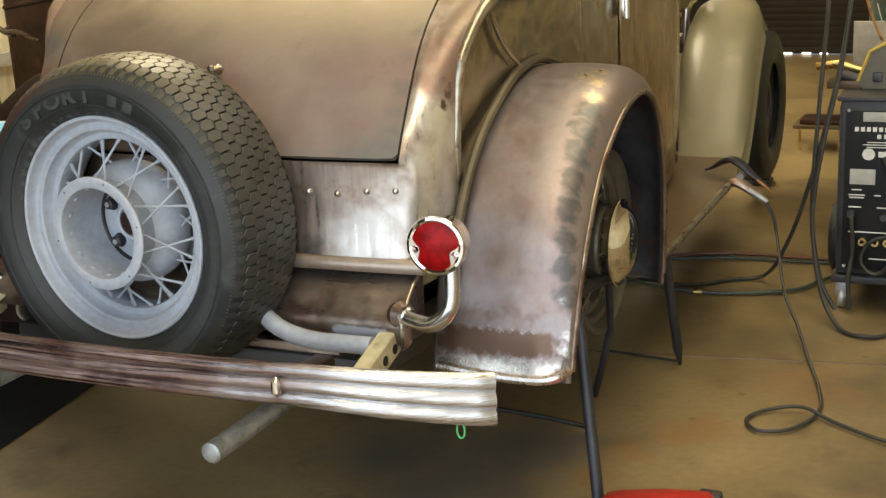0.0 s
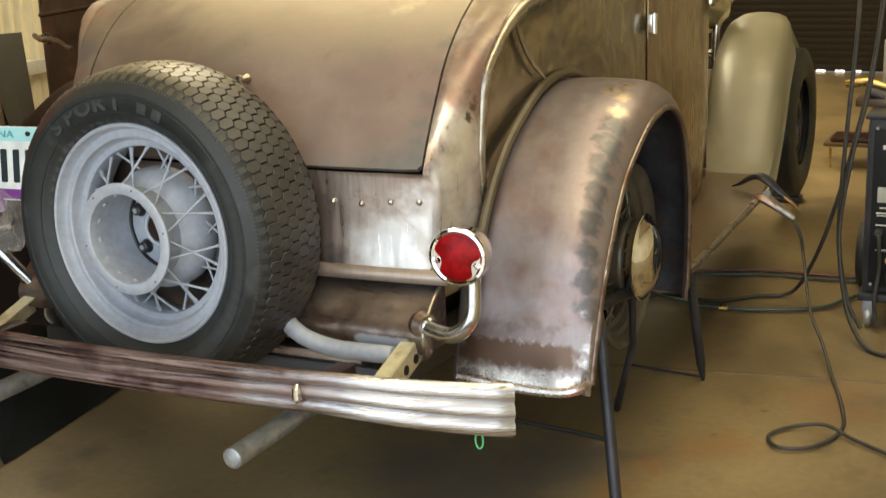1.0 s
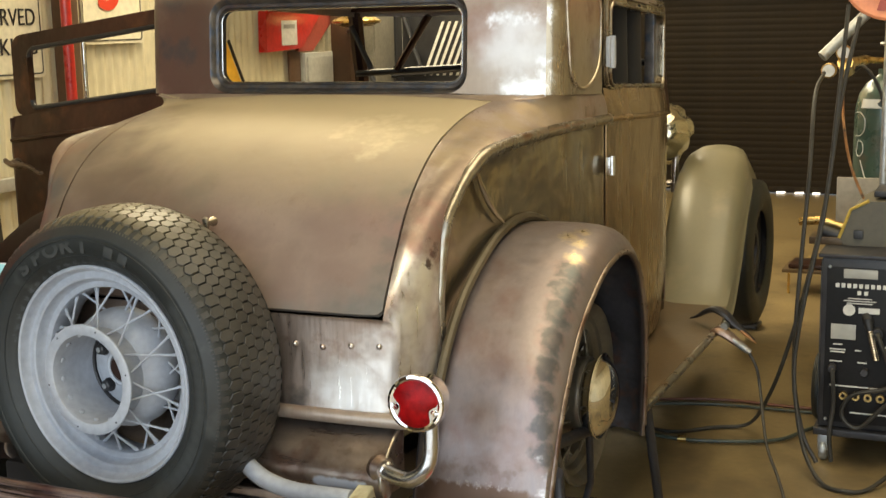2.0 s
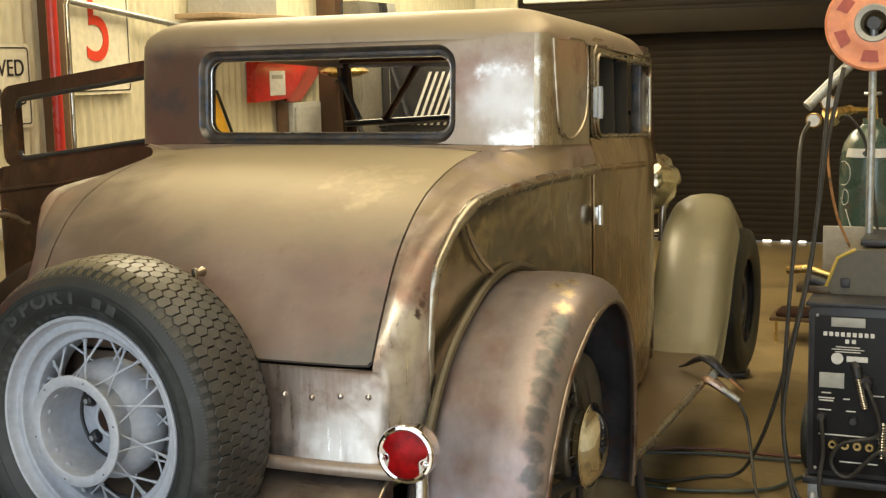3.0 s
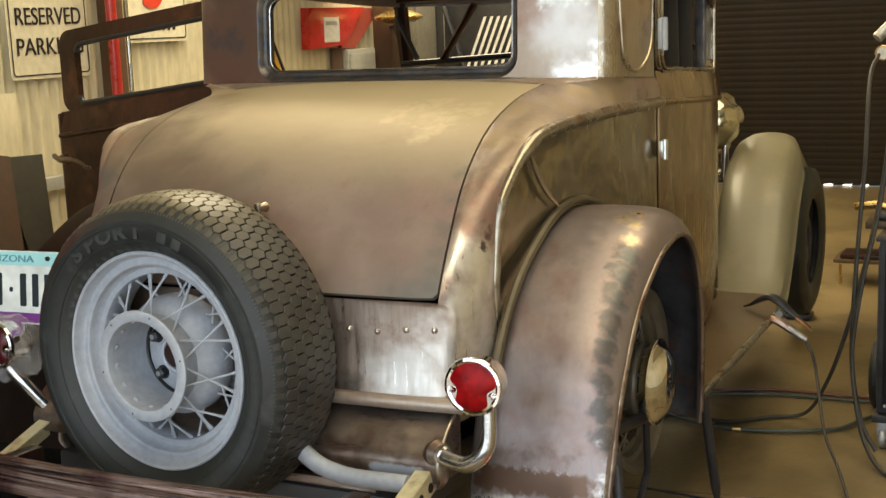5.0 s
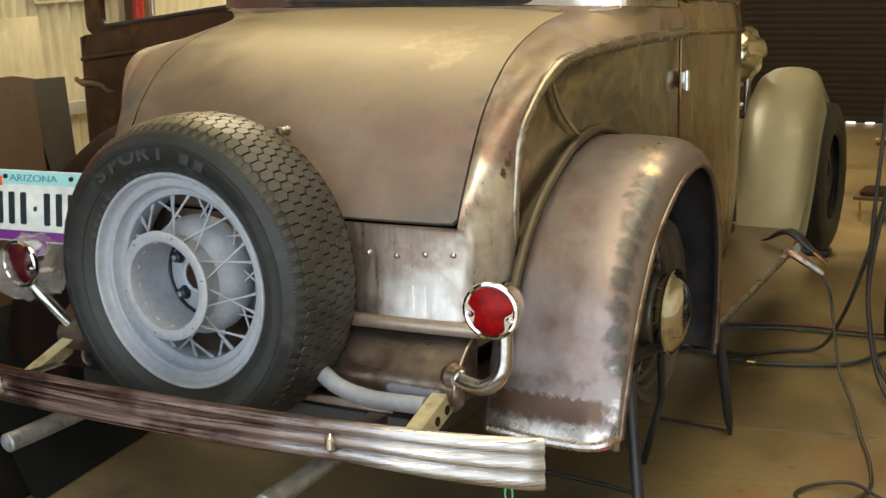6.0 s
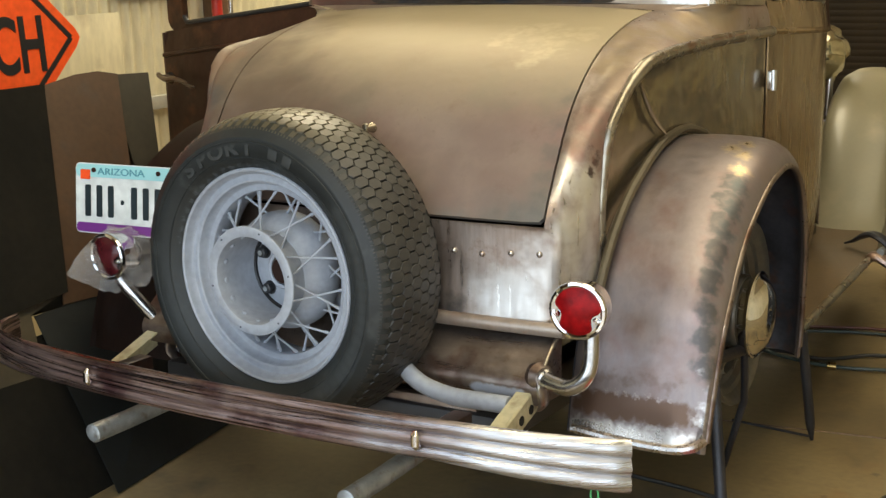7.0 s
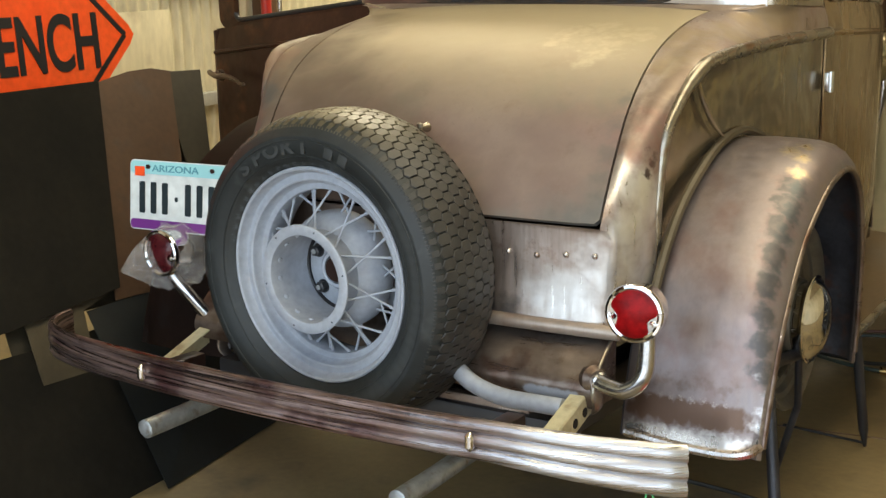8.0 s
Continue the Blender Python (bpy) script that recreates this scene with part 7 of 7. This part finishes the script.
# orange roadworks sign standing on the rack
sgn = thing("roadworks_sign", "orange diamond roadworks sign with black letters", "sign")
SM = facing((-1.425, -0.645, 1.195), (1, -0.06, 0.06))
hd = 0.545
part("panel", plate_mesh([(hd - 0.03, -0.03), (hd - 0.012, 0.0), (hd - 0.03, 0.03), (0.03, hd - 0.03), (-0.03, hd - 0.03), (-hd + 0.03, 0.03), (-hd + 0.03, -0.03), (-0.03, -hd + 0.03), (0.03, -hd + 0.03)], 0.003, SM), ORANGE, sgn)
b0 = hd - 0.05
for a, b in (((b0, 0.0), (0.0, b0)), ((b0, 0.0), (0.0, -b0))):
    d = (Vector(b) - Vector(a)).normalized() * 0.5
    a, b = Vector(a), Vector(b)
    n2 = Vector((-d.y, d.x)).normalized() * 0.008
    part("border", plate_mesh([tuple(a - n2), tuple(b - n2), tuple(b + n2), tuple(a + n2)][::1], 0.002, SM @ Matrix.Translation((0, 0, 0.0035))), INK, sgn)
lettering("lettering", "ENCH", 0.235, SM @ Matrix.Translation((0.395, -0.020, 0.006)), INK, sgn, 0.60, align="RIGHT").data.offset = 0.005

# ---- the west wall ----
col = thing("wall_column", "dark brown steel wall column", "column", kind="structure")
part("web", box((XL + 0.02, 1.885, 0), (XL + 0.14, 1.936, H), 0.004), COLUMN, col)
tagged(part("red_pipe", tube([(XL + 0.17, 1.813, 0), (XL + 0.17, 1.813, H)], 0.026, 16), RED), "glossy red vertical pipe beside the column", "pipe", kind="structure")
tagged(part("conduit", tube([(XL + 0.10, 2.0, 1.0), (XL + 0.10, 2.005, 1.84), (XL + 0.10, 2.03, 1.90)], 0.013, 10), CHROME), "shiny steel conduit on the wall", "conduit", kind="structure")
tagged(part("wall_rail", tube([(XL + 0.06, 2.02, 1.871), (XL + 0.06, 3.3, 1.73)], 0.016, 10), GALV), "sloping metal rail fixed along the wall", "rail", kind="structure")
tagged(part("girt", box((XL + 0.02, -2.0, 0.74), (XL + 0.07, 1.73, 0.80), 0.003), GREY_SHEET), "grey horizontal wall rail", "rail", kind="structure")
tagged(part("wall_seam_sheet", box((XL + 0.013, 0.2, 0.8), (XL + 0.017, 1.30, 1.20), 0.001), WALL_PAINT), "cream metal patch sheet on the wall", "sheet", kind="structure")


def wall_sign(name, y0, y1, z0, z1, label):
    s = thing(name, label, "sign")
    m = facing((XL + 0.03, (y0 + y1) / 2, (z0 + z1) / 2), (1, 0, 0))
    w, h = y1 - y0, z1 - z0
    part("panel", plate_mesh(rounded_rect(w, h, 0.025), 0.003, m), WHITE, s)
    o, i = rounded_rect(w - 0.03, h - 0.03, 0.02), rounded_rect(w - 0.042, h - 0.042, 0.016)
    part("border", grid([[m @ Vector((x, y, 0.0045)) for x, y in o], [m @ Vector((x, y, 0.0045)) for x, y in i]], close_v=True), INK, s, thick=0.001)
    return s, m


s, m = wall_sign("parking_sign", 1.27, 1.80, 1.255, 1.65, "off-white parking sign with black letters and border")
lettering("lettering", "RESERVED", 0.112, m @ Matrix.Translation((0.0, 0.082, 0.006)), INK, s, 0.86)
lettering("lettering", "PARKING", 0.112, m @ Matrix.Translation((0.0, -0.055, 0.006)), INK, s, 0.94)
s, m = wall_sign("speed_sign", 2.06, 2.578, 1.398, 2.03, "off-white speed sign with a large red numeral")
lettering("numeral", "5", 0.54, m @ Matrix.Translation((-0.008, 0.02, 0.006)), INK_RED, s, 0.84)
for k in range(6):
    part("small_print", plate_mesh(rounded_rect(0.022, 0.026, 0.003), 0.002, m @ Matrix.Translation((-0.07 + 0.042 * k, -0.245, 0.004))), INK, s)

shelf = thing("wall_shelf", "brown wooden shelf with boxes high on the wall", "shelf")
part("plank", box((XL + 0.03, 3.0, 1.80), (XL + 0.33, 4.1, 1.83), 0.004), CARD, shelf)
bx1 = thing("storage_box", "grey storage box on the wall shelf", "box")
part("case", box((XL + 0.05, 3.1, 1.83), (XL + 0.28, 3.7, 2.02), 0.006), GREY_SHEET, bx1)

# seen through the cabin: cabinets and hangings by the far wall
rc_ = thing("red_cabinet", "red sloping steel cabinet on the wall with a paper label", "cabinet")
rp = [(3.725, 1.56), (4.42, 1.56), (4.17, 1.345), (4.125, 1.322), (3.715, 1.308)]
part("case", plate_mesh(rp, 0.06, facing((XL + 0.03, 0, 0), (1, 0, 0))), RED, rc_)
part("hopper", plate_mesh([(4.40, 1.555), (4.64, 1.555), (4.60, 1.48), (4.34, 1.30), (4.15, 1.30), (4.18, 1.345)], 0.025, facing((XL + 0.03, 0, 0), (1, 0, 0))), RED_DULL, rc_)
part("label", box((XL + 0.091, 3.892, 1.345), (XL + 0.094, 4.08, 1.50), 0.001), PALE, rc_)
part("label_print", box((XL + 0.0945, 3.915, 1.45), (XL + 0.096, 4.05, 1.475), 0.0), GREY_SHEET, rc_)
part("bracket", box((XL + 0.03, 4.05, 1.0), (XL + 0.05, 4.18, 1.306), 0.003), COLUMN, rc_)
gc = thing("steel_cabinet", "tall grey steel cabinet by the wall", "cabinet")
part("case", box((XL + 0.03, 4.195, 0), (XL + 0.08, 4.92, 1.29), 0.008), GREY_SHEET, gc)
part("door", box((XL + 0.082, 4.21, 0.05), (XL + 0.092, 4.54, 1.26), 0.003), GREY_SHEET, gc)
part("door", box((XL + 0.082, 4.56, 0.05), (XL + 0.092, 4.90, 1.26), 0.003), DULL_SHEET, gc)
part("handle", box((XL + 0.092, 4.52, 0.85), (XL + 0.105, 4.535, 1.0), 0.003), CHROME, gc)
ys = thing("yellow_sign", "yellow triangular warning sign leaning on the wall", "sign")
part("panel", plate_mesh([(3.20, 1.1), (3.49, 1.1), (3.33, 1.38), (3.20, 1.38)], 0.004, facing((XL + 0.05, 0, 0), (1, 0, 0))), YELLOW, ys)
part("edge", tube([(XL + 0.06, 3.505, 1.1), (XL + 0.06, 3.34, 1.39)], 0.010, 6), INK, ys)
post = thing("brown_post", "rusty brown steel post near the far wall", "post")
part("post", box((-2.53, 4.56, 0), (-2.385, 4.68, 2.6), 0.006), SHEET_RUST, post)
hl_ = thing("hanging_lamp", "bronze oval shade of a hanging workshop lamp", "lamp")
part("shade", lathe([(0.004, 0.05), (0.05, 0.048), (0.13, 0.02), (0.165, 0.0), (0.16, -0.012), (0.10, -0.035), (0.004, -0.045)], (-2.246, 4.4, 1.488), "z", 32), BRASS, hl_)
part("stem", tube([(-2.246, 4.4, 1.53), (-2.246, 4.4, 2.6)], 0.008, 8), BLACK, hl_)
lv = thing("louvred_panel", "dark panel with bright diagonal slots, tilted upright", "panel")
part("panel", box((-2.36, 5.32, 0.85), (-1.70, 5.34, 1.62), 0.004), BLACK, lv)
# pale bars stand in for light shining through the louvre
for k in range(9):
    a, b = Vector((-2.19 + 0.052 * k, 5.312, 1.09)), Vector((-2.03 + 0.052 * k, 5.312, 1.47))
    d = Vector((0.011, 0, 0))
    part("slot", grid([[a - d, a + d], [b - d, b + d]]), PALE, lv, thick=0.002)
part("top_plate", box((-2.352, 5.308, 1.575), (-2.05, 5.3185, 1.616), 0.002), PALE, lv, "white plate along the top edge")
part("cross_bar", tube([(-2.45, 5.29, 1.085), (-1.75, 5.29, 1.14)], 0.013, 8), BLACK, lv)
part("tilt_bar", tube([(-2.36, 5.29, 1.60), (-2.20, 5.29, 1.12)], 0.020, 8), BLACK, lv)
for lx in (-2.33, -1.75):
    part("leg", tube([(lx, 5.33, 0.0), (lx, 5.33, 0.86)], 0.014, 8), BLACK, lv)
sb = thing("leaning_bar", "black steel bar leaning on the grey cabinet", "bar")
part("bar", tube([(-2.275, 4.40, 1.424), (-2.06, 4.40, 0.935), (-1.66, 4.40, 0.02)], 0.017, 8), BLACK, sb)
part("brace", tube([(-2.275, 4.40, 1.424), (-2.40, 4.57, 1.42)], 0.012, 8), BLACK, sb)
dk = thing("tool_cabinet", "dark tool cabinet with drawers by the far wall", "cabinet")
part("case", box((-2.5, 6.3, 0), (-1.3, 6.9, 1.5), 0.01), GREY_SHEET, dk)
for k in range(6):
    part("drawer", box((-2.46, 6.285, 0.12 + 0.22 * k), (-1.34, 6.298, 0.31 + 0.22 * k), 0.004), BLACK if k % 2 else STEEL_DARK, dk)

# lockers in a row along the wall behind the louvred panel; the black one stands in for a dark gap
for y0, y1, z1, mat, words in ((5.025, 5.355, 1.98, DULL_SHEET, "tall dull grey steel locker by the wall"), (5.360, 5.490, 1.98, BLACK, "narrow black box standing for the dark gap between lockers"), (5.495, 5.630, 1.98, GREY_SHEET, "narrow pale grey steel locker by the wall")):
    lk = thing("locker", words, "locker", "lockers along the wall")
    part("case", box((XL + 0.03, y0, 0), (XL + 0.15, y1, z1), 0.006), mat, lk)
    part("door", box((XL + 0.151, y0 + 0.012, 0.06), (XL + 0.160, y1 - 0.012, z1 - 0.03), 0.003), mat, lk)
    part("handle", box((XL + 0.160, y1 - 0.035, 1.02), (XL + 0.172, y1 - 0.022, 1.16), 0.002), STAND, lk)
rbx = thing("hose_box", "dull red steel box on the wall beside the lockers", "box")
part("case", box((XL + 0.03, 5.64, 1.22), (XL + 0.17, 5.87, 1.56), 0.006), RED_DULL, rbx)
part("lid", box((XL + 0.171, 5.65, 1.23), (XL + 0.178, 5.86, 1.55), 0.003), RED_DULL, rbx)

tagged(part("door_valance", box((-2.2, 7.44, 1.74), (1.55, 7.598, 1.93), 0.01), VALANCE), "brown sheet valance over the roller door", "valance", kind="structure")
# battens under the roof at the far end
for (x0, x1, y, z) in ((-1.75, -0.98, 6.5, 1.985), (0.06, 1.5, 6.5, 1.955)):
    bt = thing("batten_light", "white batten light hung near the roller door", "lamp", "batten lights")
    part("housing", box((x0, y, z), (x1, y + 0.12, z + 0.06), 0.006), PALE, bt)
    part("chain", tube([(x0 + 0.1, y + 0.06, z + 0.06), (x0 + 0.1, y + 0.06, H)], 0.004, 6), GALV, bt)
    part("chain", tube([(x1 - 0.1, y + 0.06, z + 0.06), (x1 - 0.1, y + 0.06, H)], 0.004, 6), GALV, bt)
# glowing strips stand in for daylight under the roller door
for (x0, x1) in ((-0.22, -0.15), (-0.05, 0.02), (0.10, 0.17), (0.24, 0.30)):
    tagged(part("door_gap_glow", box((x0, YF - 0.01, 0.004), (x1, YF + 0.004, 0.016), 0.0), DAYLIGHT_GLOW), "daylight showing under the roller door", "gap", kind="structure")

# floor joint and dirt line
tagged(part("floor_joint", tube([(0.45, 0.535, 0.0), (3.6, 0.98, 0.0)], 0.0028, 6), COLUMN), "dark joint in the concrete floor", "joint", kind="structure")
tagged(part("extension_cord", tube(spline([(0.30, 0.06, 0.006), (0.41, 0.02, 0.006), (0.58, 0.0, 0.006), (0.682, -0.022, 0.006)], 14), 0.006, 6), CABLE), "dark cord lying on the floor under the car", "cable")
# green tag under the bumper
tg = thing("green_tag", "small loop of green wire hanging from the bumper", "wire")
part("loop", tube([Vector((0.745, -0.985, 0.412)) + Vector((0.008 * math.cos(a), 0, 0.016 * math.sin(a))) for a in (2 * math.pi * k / 14 for k in range(15))], 0.002, 6), GREEN_WIRE, tg)
